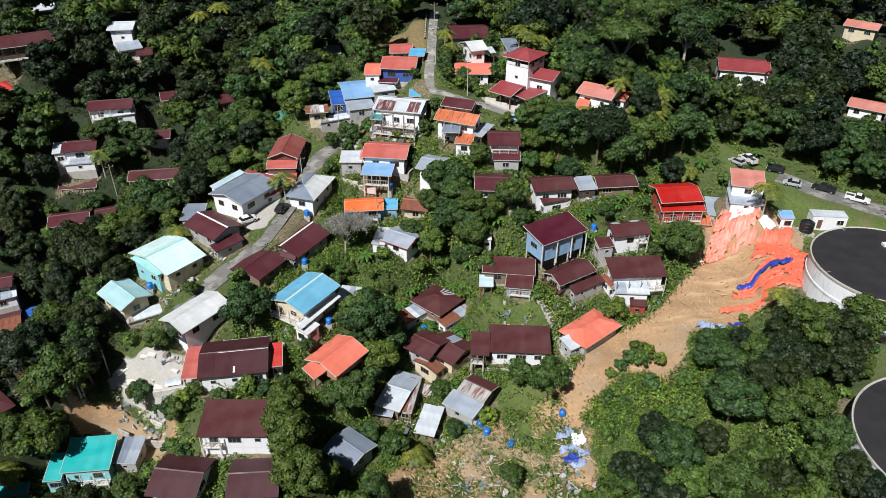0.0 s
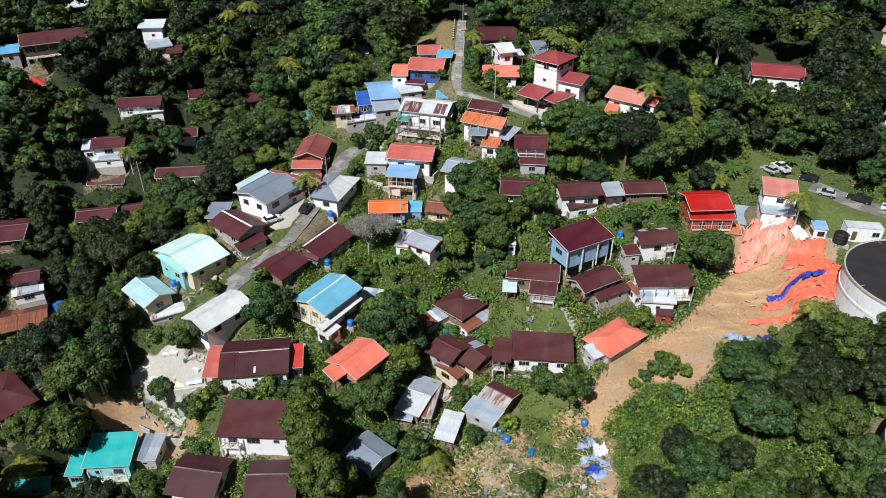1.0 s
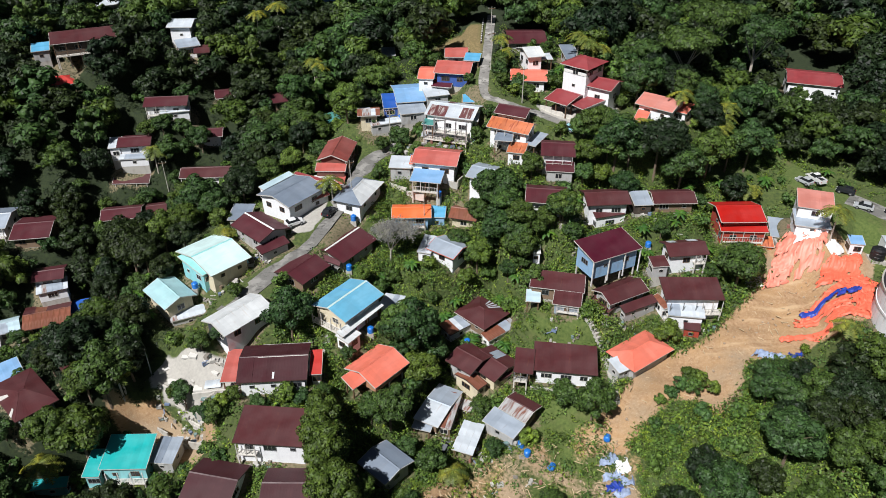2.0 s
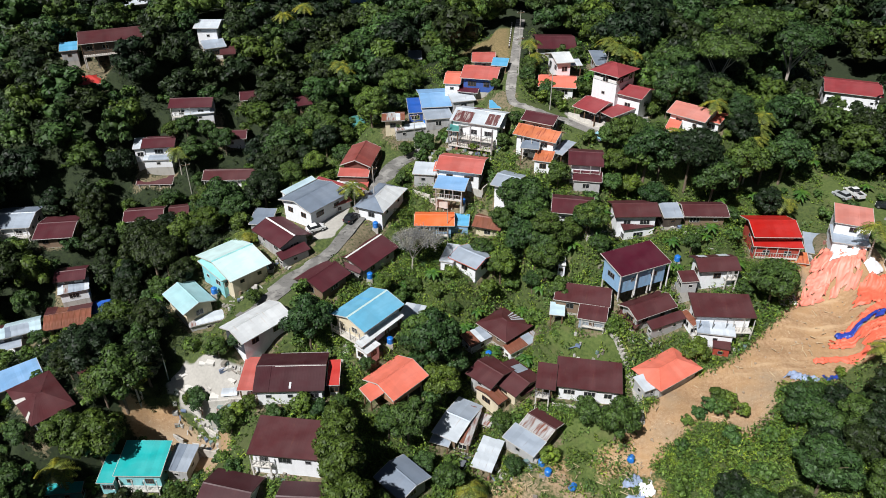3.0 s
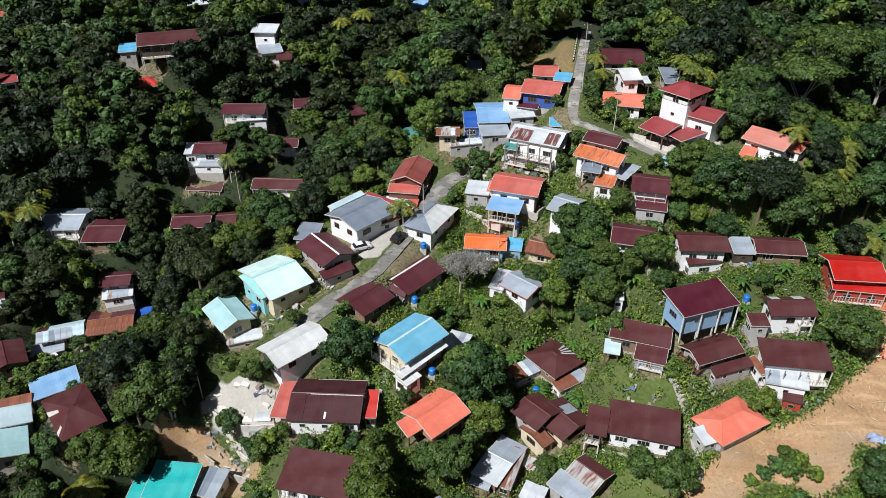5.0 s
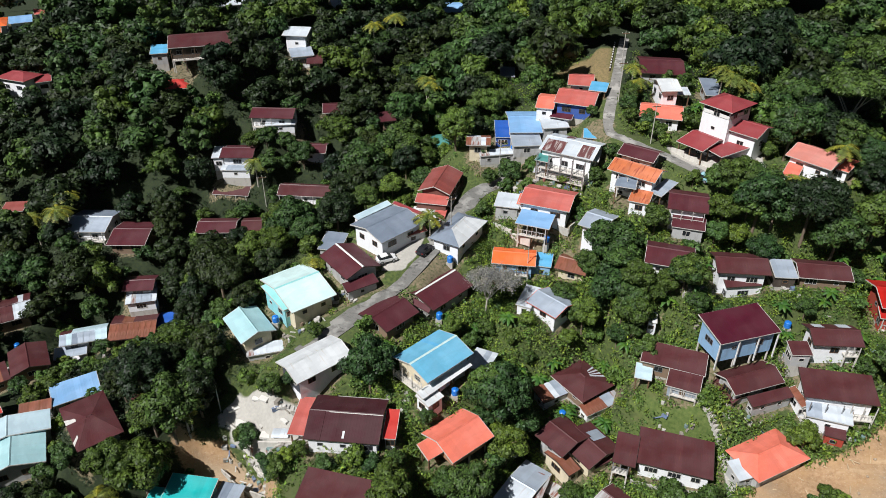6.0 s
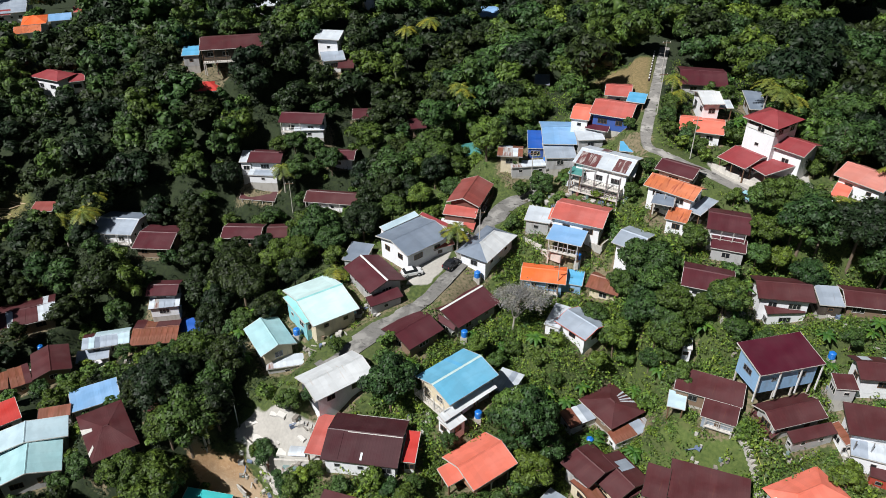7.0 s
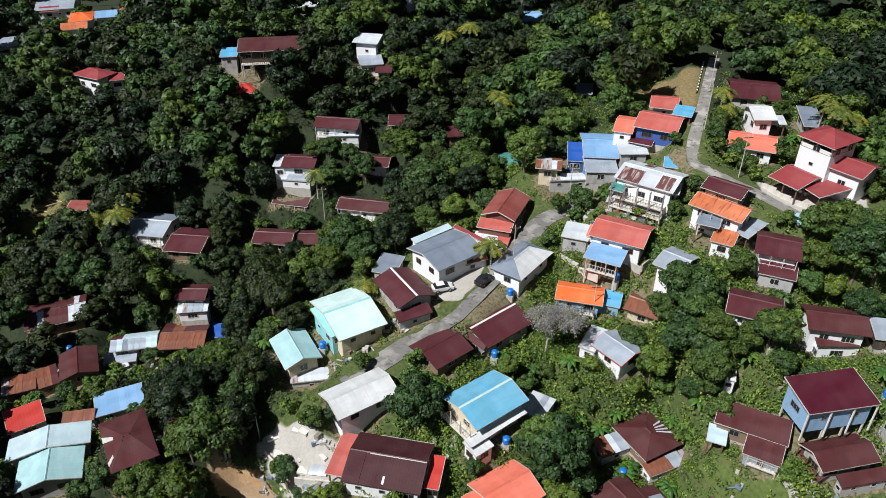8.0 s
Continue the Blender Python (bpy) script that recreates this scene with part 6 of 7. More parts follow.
plant(17.7, 108.9, 4, 0.92, True)
plant(9.1, 108.9, 0, 0.61, True)
plant(-54.1, 76.4, 1, 0.84, True)
plant(-58.8, 85.2, 1, 0.90, True)
plant(-39.6, 83.5, 4, 1.02, True)
plant(-40.0, 91.3, 4, 0.71, True)
plant(-5.6, 110.7, 4, 1.14, True)
plant(7.0, 108.1, 0, 0.72, True)
plant(-53.6, 96.1, 1, 0.75, True)
plant(-56.5, 73.6, 0, 0.87, True)
plant(-59.9, 68.0, 0, 0.86, True)
plant(-35.6, 74.6, 4, 0.62, True)
plant(-13.7, 89.9, 2, 0.83, True)
plant(47.9, 170.6, 8, 1.25, True)
plant(59.0, 171.9, 8, 1.25, True)
plant(38.1, 149.7, 8, 1.02, True)
plant(-9.3, 89.3, 0, 0.91, True)
plant(-42.3, 81.3, 4, 0.89, True)
plant(-3.3, 108.0, 0, 0.58, True)
plant(-0.0, 110.3, 0, 0.63, True)
plant(3.4, 107.3, 2, 0.64, True)
plant(-0.3, 108.6, 2, 0.56, True)
plant(3.3, 106.5, 0, 0.53, True)
plant(5.4, 105.1, 0, 0.50, True)
plant(-4.1, 105.5, 2, 0.50, True)
plant(-21.3, 99.5, 2, 0.52, True)
plant(-18.7, 100.7, 2, 0.53, True)
plant(-16.6, 103.6, 4, 0.79, True)
plant(-11.6, 96.4, 4, 0.68, True)
plant(-13.4, 91.2, 2, 0.50, True)
plant(-15.4, 89.1, 0, 0.50, True)
plant(-12.3, 102.5, 4, 0.71, True)
plant(-9.6, 102.1, 4, 0.64, True)
plant(-13.9, 87.0, 0, 0.50, True)
plant(-11.4, 85.9, 2, 0.50, True)
plant(-21.4, 96.4, 4, 0.68, True)
plant(-70.0, 138.2, 4, 1.25, True)
plant(-66.1, 139.2, 4, 1.16, True)
plant(-73.8, 138.9, 4, 1.19, True)
plant(-62.2, 138.1, 0, 0.76, True)
plant(-46.4, 77.6, 4, 0.58, True)
plant(-42.8, 76.4, 4, 0.50, True)
plant(-38.5, 72.7, 4, 0.50, True)
plant(-1.2, 117.5, 0, 0.83, True)
plant(2.2, 111.2, 2, 0.90, True)
plant(-2.3, 114.4, 0, 0.69, True)
plant(4.8, 108.4, 0, 0.78, True)
plant(1.2, 110.5, 2, 0.79, True)
plant(4.5, 107.1, 0, 0.76, True)
plant(11.5, 108.5, 0, 0.78, True)
plant(16.0, 127.3, 2, 0.86, True)
plant(18.7, 126.6, 0, 0.97, True)
plant(22.2, 125.0, 0, 0.97, True)
plant(16.9, 123.3, 0, 0.82, True)
plant(20.6, 124.2, 2, 1.00, True)
plant(24.4, 123.9, 0, 0.98, True)
plant(19.4, 122.6, 2, 0.76, True)
plant(16.1, 120.4, 2, 0.64, True)
plant(23.6, 120.2, 0, 0.78, True)
plant(6.7, 119.4, 0, 0.65, True)
plant(42.9, 79.0, 0, 0.82, True)
plant(46.3, 78.4, 0, 1.01, True)
plant(51.4, 81.6, 1, 1.17, True)
plant(54.2, 80.4, 0, 1.08, True)
plant(56.8, 77.4, 1, 1.10, True)
plant(60.8, 79.4, 0, 1.09, True)
plant(-1.3, 134.6, 4, 0.85, True)
plant(3.8, 144.0, 4, 0.95, True)
plant(4.6, 147.0, 4, 0.9, True)
plant(-3.6, 130.6, 4, 0.8, True)
plant(-24.6, 137.6, 4, 0.7, True)
plant(-18.6, 132.9, 4, 1.15, True)
plant(-5.9, 144.6, 4, 0.6, True)
plant(6.2, 141.6, 4, 0.9, True)
plant(0.6, 151.4, 4, 0.95, True)
plant(0.4, 147.2, 4, 0.9, True)
plant(-22.5, 132.4, 4, 0.85, True)
plant(-15.2, 136.4, 4, 0.7, True)
plant(-20.6, 137.0, 4, 0.55, True)
plant(0.8, 143.2, 4, 0.8, True)
plant(30.8, 86.6, 4, 0.72, True)
plant(29.4, 85.2, 5, 0.9, True)
plant(32.4, 85.6, 5, 0.95, True)
plant(28.0, 84.0, 5, 0.8, True)
plant(33.8, 84.2, 5, 0.9, True)
plant(31.2, 84.2, 5, 1.0, True)
plant(26.2, 83.0, 5, 0.7, True)
palm(-4.0, 70.4, 3.0)
palm(41.0, 129.2, 9.0)
palm(0.4, 157.6, 4.5)
palm(-41.6, 159.0, 9.0)
palm(17.5, 151.5, 9.0)
palm(34.2, 134.3, 6.0)
palm(57.6, 111.1, 7.0)
palm(47.5, 125.0, 5.0)
palm(-102.6, 112.4, 8.0)
palm(-104.0, 116.7, 9.0)
palm(-109.2, 113.3, 7.0)
palm(-42.1, 159.3, 9.0)
palm(16.5, 154.9, 8.0)
palm(21.4, 151.9, 8.0)
palm(1.8, 155.0, 4.0)
palm(41.9, 133.0, 8.0)
palm(44.9, 139.2, 8.0)
palm(-103.1, 113.2, 8.0)
palm(-60.6, 64.7, 6.0)
palm(-53.1, 75.9, 6.0)
palm(-53.0, 76.5, 6.0)
palm(-56.2, 182.0, 10.0)
palm(-58.6, 173.7, 10.0)
palm(-70.6, 133.3, 6.0)
palm(27.5, 126.8, 5.0)
palm(-29.0, 115.2, 5.0)
palm(18.5, 128.9, 5.0)
palm(54.0, 91.1, 4.0)
palm(-45.5, 104.8, 3.0)


def banana_proto():
    t = thing("banana_plant", pose(0, 0, 0), "banana plant with broad bright green leaves", "banana plant", "banana plants on the slope")
    rng = random.Random(77)
    part("stem", tube((0, 0, -0.4), (0.1, 0, 1.7), 0.14, 0.10, 8), LEAF_PALM, t, "pale green stem")
    for k in range(8):
        a = k * 0.82 + rng.uniform(-0.2, 0.2)
        lift = rng.uniform(0.3, 1.2)
        ln = rng.uniform(1.5, 2.1)
        bm = bmesh.new()
        rows = []
        side = Vector((-math.sin(a), math.cos(a), 0))
        for i in range(6):
            s = i / 5
            mid = Vector((math.cos(a) * ln * s, math.sin(a) * ln * s, 1.7 + ln * (lift * s - (0.5 + 0.6 * lift) * s * s)))
            w = 0.05 + 0.30 * math.sin(math.pi * min(1, 0.1 + 0.85 * s))
            rows.append([bm.verts.new(mid - side * w - Vector((0, 0, w * 0.4))), bm.verts.new(mid), bm.verts.new(mid + side * w - Vector((0, 0, w * 0.4)))])
        for r0, r1 in zip(rows, rows[1:]):
            bm.faces.new((r0[0], r0[1], r1[1], r1[0]))
            bm.faces.new((r0[1], r0[2], r1[2], r1[1]))
        part("leaf", bm, LEAF_BANANA, t)
    return t


LEAF_BANANA = leafy("banana_leaf", (0.055, 0.135, 0.024), 0.6, 0.3)
bananas = []
for zone, count in (((-14, 8, 90, 116), 26), ((6, 40, 104, 118), 12), ((-30, -12, 86, 104), 8), ((20, 50, 122, 140), 12), ((-60, -42, 84, 100), 8), ((-14, 20, 132, 160), 8), ((50, 66, 128, 142), 8)):
    tries = 0
    while count and tries < 400:
        tries += 1
        x, y = seeded.uniform(zone[0], zone[1]), seeded.uniform(zone[2], zone[3])
        if open_ground(x, y, 1.2) and not hides_from_camera(x, y, land_at(x, y) + 1.6, 1.3):
            m = pose(x, y, land_at(x, y), 0, 0, seeded.uniform(0, 360)) @ Matrix.Scale(seeded.uniform(0.6, 0.95), 4)
            if not bananas:
                bananas.append(banana_proto())
                bananas[0].matrix_basis = m
            else:
                bananas.append(copy_thing(bananas[0], m))
                bananas[-1].scale = m.to_scale()
            GROWN.append((x, y, 1.2))
            count -= 1

SCRUB = [(17, 77), (24, 82), (29, 85.5), (33, 83), (38, 85), (41, 78), (34, 72), (26, 68), (20, 70)]     # young growth on the slip's foot
# wood and gardens, kept off houses, roads and the camera's view of them
cands = []
gap = 4.3
for gx_ in np.arange(-320, 150, gap):
    for gy_ in np.arange(44, 312, gap):
        cands.append((gx_ + seeded.uniform(-1.7, 1.7), gy_ + seeded.uniform(-1.7, 1.7)))
cands.sort(key=lambda p: math.hypot(p[0] + 10, p[1] - 60))
near_count = 0
for x, y in cands:
    dist = math.hypot(x, y - 10)
    if x < -(1.65 * (y - 20) + 22) or x > 0.66 * y + 12:
        continue
    deep = dist > 150
    if dist > (360 if x < -190 else 310) or (deep and seeded.random_sample() < (0.15 if dist < 205 else 0.68)):
        continue
    # West and far east: dimness put into the leaf colour by darker kinds.
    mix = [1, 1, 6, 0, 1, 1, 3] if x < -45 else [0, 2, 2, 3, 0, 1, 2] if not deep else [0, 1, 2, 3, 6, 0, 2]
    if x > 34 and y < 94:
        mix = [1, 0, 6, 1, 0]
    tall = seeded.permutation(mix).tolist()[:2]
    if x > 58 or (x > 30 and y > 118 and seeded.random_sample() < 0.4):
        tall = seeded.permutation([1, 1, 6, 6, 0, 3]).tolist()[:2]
    for k in [5] if within(x, y, SCRUB) else tall + [4, 5]:
        size = seeded.uniform(0.75, 1.2) * (1.0 if not deep else 1.15 if dist < 205 else 1.75)
        r = KINDS[k][1] * size
        if any((x - a) ** 2 + (y - b) ** 2 < (0.46 * (r + q)) ** 2 for a, b, q in GROWN if abs(x - a) < 9 and abs(y - b) < 9):
            continue
        if not open_ground(x, y, r * 0.55 if k < 4 or k == 6 else r * 0.7):
            continue
        z = land_at(x, y)
        if hides_from_camera(x, y, z + (KINDS[k][0] - KINDS[k][2] * 0.5) * size, r * (0.85 if not deep else 0.95 if x < -190 or x > 55 else 0.7)):
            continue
        near = near_count < 300 and k != 5 and dist < 135 and abs(x) < 75
        near_count += near
        plant(x, y, k, size, near, z)
        break
    else:
        size = seeded.uniform(0.4, 0.75)       # low shrubs fill what is left
        if dist < 190 and not within(x, y, SCRUB) and open_ground(x, y, 1.2) and not any((x - a) ** 2 + (y - b) ** 2 < (0.4 * q) ** 2 for a, b, q in GROWN if abs(x - a) < 5 and abs(y - b) < 5):
            plant(x, y, 5, size, False)



def undergrowth():
    """Low leafy growth between trees and houses."""
    rng = np.random.RandomState(21)
    n = 33000
    core = rng.uniform(0, 1, n) < 0.5       # thickest among the houses
    x = np.where(core, rng.uniform(-32, 48, n), rng.uniform(-125, 85, n))
    y = np.where(core, rng.uniform(62, 128, n), rng.uniform(46, 178, n))
    keep = (x > -(1.36 * (y - 22) + 10)) & (x < 0.66 * y + 8)
    for ring in (SLIDE, *BARE, YARDS[0], YARDS[1], YARDS[2], GRASS[0]):
        keep &= inside(x, y, ring, 0.4) <= 0
    thin = inside(x, y, DEBRIS, 0.4)
    for ring in GRASS[1:]:
        thin = np.maximum(thin, inside(x, y, ring) * (1.55 if ring is GRASS[3] else 1.0))
    keep &= rng.uniform(0, 1, n) > thin * 0.85
    for px, py, ang, hl, hw, pz in PLOTS:
        c, s = math.cos(ang), math.sin(ang)
        dx, dy = x - px, y - py
        d = np.hypot(np.maximum(np.abs(dx * c + dy * s) - hl, 0), np.maximum(np.abs(-dx * s + dy * c) - hw, 0))
        keep &= d > rng.uniform(0.15, 1.0, n)
    for line, half in ((ROAD, 2.2), (LANE, 1.9), (PARKING, 2.6)):
        for p, q in zip(line, line[1:]):
            ex, ey = q[0] - p[0], q[1] - p[1]
            t = np.clip(((x - p[0]) * ex + (y - p[1]) * ey) / (ex * ex + ey * ey), 0, 1)
            keep &= np.hypot(x - p[0] - t * ex, y - p[1] - t * ey) > half + 0.5
    x, y = x[keep], y[keep]
    z = land(x, y)
    size = rng.uniform(0.35, 1.0, len(x)) ** 1.5 * 1.5 + 0.25
    size *= 0.6 + 0.8 * np.clip(np.array([noise.noise((a * 0.12, b * 0.12, 1)) for a, b in zip(x, y)]) + 0.5, 0, 1)
    per = 22
    N = len(x) * per
    X, Y, Z, S = np.repeat(x, per), np.repeat(y, per), np.repeat(z, per), np.repeat(size, per)
    d = rng.normal(size=(N, 3))
    d[:, 2] = np.abs(d[:, 2]) + 0.15
    d = unit(d)
    p = np.stack([X, Y, Z], 1) + d * (S * rng.uniform(0.45, 1.0, N))[:, None] * np.array([0.95, 0.95, 1.1])
    nrm = unit(d + rng.normal(size=(N, 3)) * 0.4 + np.array([0, 0, 0.4]))
    v = leaf_faces(rng, p, nrm, rng.uniform(0.10, 0.21, N) * (0.65 + 0.5 * S))
    tint = np.repeat(rng.uniform(0, 1, len(x)), per * 3)
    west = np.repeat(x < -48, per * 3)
    # The western share takes a darker leaf that stands in for tree shade.
    for mask, material, label in ((~west, LEAF_LOW, "thick low green undergrowth of shrubs and weeds"), (west, LEAF_DARK, "low undergrowth of the western woods, shade put into its dark colour")):
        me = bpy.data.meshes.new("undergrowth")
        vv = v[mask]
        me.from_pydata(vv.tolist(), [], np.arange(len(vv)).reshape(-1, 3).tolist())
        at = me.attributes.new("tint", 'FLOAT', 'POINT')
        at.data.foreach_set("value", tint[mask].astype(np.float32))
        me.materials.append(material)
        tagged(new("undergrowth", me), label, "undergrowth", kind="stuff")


LEAF_LOW = leafy("shrub_leaf", (0.070, 0.118, 0.026))
undergrowth()
for name, (vs, fs, ts, n) in woods_mats.items():
    me = bpy.data.meshes.new("woods")
    me.from_pydata(np.vstack(vs).tolist(), [], np.vstack(fs).tolist())
    at = me.attributes.new("tint", 'FLOAT', 'POINT')
    at.data.foreach_set("value", np.concatenate(ts).astype(np.float32))
    me.materials.append(bpy.data.materials[name])
    me.shade_smooth()
    tagged(new("woods", me), "dense tropical woods of many green trees on the slopes", "woods", kind="stuff")

# ---- tarpaulins on the slip ----
TARP_RED = plain("orange_red_tarpaulin", (0.80, 0.15, 0.085), 0.55, var=0.22, scale=0.9)
TARP_PINK = plain("faded_tarpaulin", (0.82, 0.26, 0.19), 0.5, var=0.35, scale=0.7)
TARP_WHITE = plain("white_tarpaulin", (0.80, 0.80, 0.80), 0.4, var=0.08, scale=1.0)
TARP_BLUE = plain("blue_tarpaulin", (0.02, 0.05, 0.32), 0.4, var=0.3, scale=1.0)
RAG_BLUE = plain("torn_blue_sheet", (0.26, 0.32, 0.46), 0.6, var=0.6, scale=1.5)


def tarp(q, material, label, lift=0.16, crease=0.20, name="tarpaulin"):
    """A creased sheet that lies on the slope between four ground corners."""
    a, b, c, d = [Vector((*p, 0)) for p in q]
    n = max(8, int(max((b - a).length, (c - d).length) / 0.20))
    m = max(8, int(max((d - a).length, (c - b).length) / 0.20))
    bm = bmesh.new()
    rows = []
    seed = a.x * 0.37
    for j in range(m + 1):
        row = []
        for i in range(n + 1):
            s, t = i / n, j / m
            p = a.lerp(b, s).lerp(d.lerp(c, s), t)
            edge = min(s * n, (1 - s) * n, t * m, (1 - t) * m) * 0.2
            p.x += noise.noise((p.x * 0.6, p.y * 0.6, seed)) * 0.5 + noise.noise((p.x * 2.6, p.y * 2.6, seed)) * 0.22
            p.y += noise.noise((p.x * 0.6, p.y * 0.6, seed + 9)) * 0.5 + noise.noise((p.x * 2.6, p.y * 2.6, seed + 9)) * 0.22
            fold = abs(noise.noise((s * n * 0.30, t * m * 0.05, seed))) + 0.6 * abs(noise.noise((s * n * 0.1 + t * 3, t * m * 0.2, seed + 4))) + 0.45 * abs(noise.noise((s * n * 0.8, t * m * 0.16, seed + 2)))
            z = land_at(p.x, p.y) + lift + 0.22 + crease * fold * 1.9
            if edge < 0.05:
                z -= 0.3
            row.append(bm.verts.new((p.x, p.y, z)))
        rows.append(row)
    for j in range(m):
        for i in range(n):
            rim = min(i, j, n - 1 - i, m - 1 - j)
            tear = noise.noise((i * 0.16, j * 0.16, seed + 20))
            if crease > 0.1 and tear > (0.22 if rim < 3 else 0.50):
                continue
            bm.faces.new((rows[j][i], rows[j][i + 1], rows[j + 1][i + 1], rows[j + 1][i]))
    bmesh.ops.delete(bm, geom=[v for v in bm.verts if not v.link_faces], context='VERTS')
    ob = part(name, bm, material, None)
    ob.data.shade_smooth()
    return tagged(ob, label, "tarpaulin", "tarpaulins on the landslide")


tarp([(52.2, 111.4), (56.2, 111.3), (57.7, 115.3), (54.5, 118.0)], TARP_WHITE, "white plastic sheet at the head of the landslide", 0.7, 0.09)
tarp([(46.0, 104.6), (50.8, 106.5), (54.4, 114.2), (51.3, 115.6)], TARP_PINK, "sun-bleached orange tarpaulin draped down the slope", 0.16, 0.32)
tarp([(51.6, 106.6), (55.9, 108.0), (58.4, 114.2), (54.2, 115.0)], TARP_PINK, "faded orange tarpaulin beside another on the slope", 0.22, 0.36)
tarp([(43.1, 103.8), (46.4, 105.0), (46.2, 107.6), (43.3, 105.6)], TARP_WHITE, "crumpled white plastic sheet", 0.5, 0.09)
tarp([(56.7, 110.4), (57.9, 108.4), (60.3, 110.4), (58.7, 112.2)], TARP_WHITE, "square white sheet lying on the earth", 0.35, 0.06)
tarp([(53.9, 103.4), (61.6, 105.3), (63.4, 110.8), (56.9, 108.8)], TARP_RED, "orange-red tarpaulin creased over bare earth")
tarp([(51.3, 98.4), (63.2, 104.2), (62.2, 106.6), (51.0, 99.9)], TARP_RED, "long orange-red tarpaulin strip on the slope", 0.1, 0.3)
tarp([(49.1, 96.4), (60.2, 98.1), (61.2, 101.6), (49.0, 97.7)], TARP_RED, "orange-red tarpaulin strip below the blue roll", 0.08, 0.34)
tarp([(53.6, 95.6), (58.9, 94.8), (60.2, 98.4), (53.4, 97.0)], TARP_RED, "orange-red tarpaulin below the water tank", 0.05, 0.3)
tarp([(58.4, 98.2), (59.0, 94.6), (63.9, 104.8), (61.2, 106.0)], TARP_RED, "orange-red tarpaulin against the tank wall", 0.15, 0.35)
tarp([(50.7, 98.1), (60.2, 101.4), (60.0, 102.6), (50.6, 99.2)], TARP_BLUE, "rolled dark blue tarpaulin", 0.45, 0.25)
tarp([(46.3, 93.6), (53.9, 94.5), (53.8, 95.7), (46.2, 94.4)], TARP_RED, "narrow orange tarpaulin strip", 0.1, 0.1)
tarp([(40.7, 90.7), (45.3, 89.3), (46.0, 90.8), (41.9, 91.4)], RAG_BLUE, "tangled torn blue sheeting", 0.12, 0.4)
tarp([(46.8, 90.2), (49.0, 90.6), (48.6, 91.6), (46.6, 91.2)], TARP_BLUE, "small blue plastic sheet", 0.2, 0.2)
for i, (x, y, w, d, mt) in enumerate(((18.6, 75.2, 1.3, 0.8, RAG_BLUE), (20.2, 74.0, 1.0, 1.2, TARP_WHITE), (19.0, 72.8, 1.6, 0.7, RAG_BLUE), (20.6, 71.6, 0.9, 1.0, RAG_BLUE), (18.8, 70.9, 1.3, 0.8, TARP_BLUE), (19.6, 70.0, 1.2, 0.6, RAG_BLUE))):
    tarp([(x - w, y - d), (x + w, y - d * 0.7), (x + w * 0.8, y + d), (x - w * 0.9, y + d * 0.8)], mt, "torn scrap of plastic sheeting among rubble", 0.0, 0.45)

# ---- vehicles ----


def car_paint(name, col):
    return plain(name, col, 0.25, 0.1, var=0.05)


PAINT = {"white": car_paint("white_car_paint", (0.75, 0.75, 0.75)), "silver": car_paint("silver_car_paint", (0.45, 0.47, 0.49)), "black": car_paint("black_car_paint", (0.02, 0.022, 0.028)),
         "aqua": car_paint("aqua_car_paint", (0.30, 0.55, 0.62)), "grey": car_paint("grey_car_paint", (0.16, 0.17, 0.19))}
LAMP_RED = plain("red_lamp", (0.4, 0.02, 0.02), 0.3)


def prism(profile, half, top_half=None, split=1e9):
    """Side profile (y, z) given a width, narrower above split."""
    bm = bmesh.new()
    sides = []
    for s in (-1, 1):
        sides.append([bm.verts.new((s * (half if z < split else (top_half or half)), y, z)) for y, z in profile])
    k = len(profile)
    for i in range(k):
        bm.faces.new((sides[0][i], sides[0][(i + 1) % k], sides[1][(i + 1) % k], sides[1][i]))
    bm.faces.new(sides[0])
    bm.faces.new(sides[1][::-1])
    bmesh.ops.recalc_face_normals(bm, faces=bm.faces)
    bmesh.ops.bevel(bm, geom=list(bm.edges), offset=0.05, segments=2, affect='EDGES')
    return bm


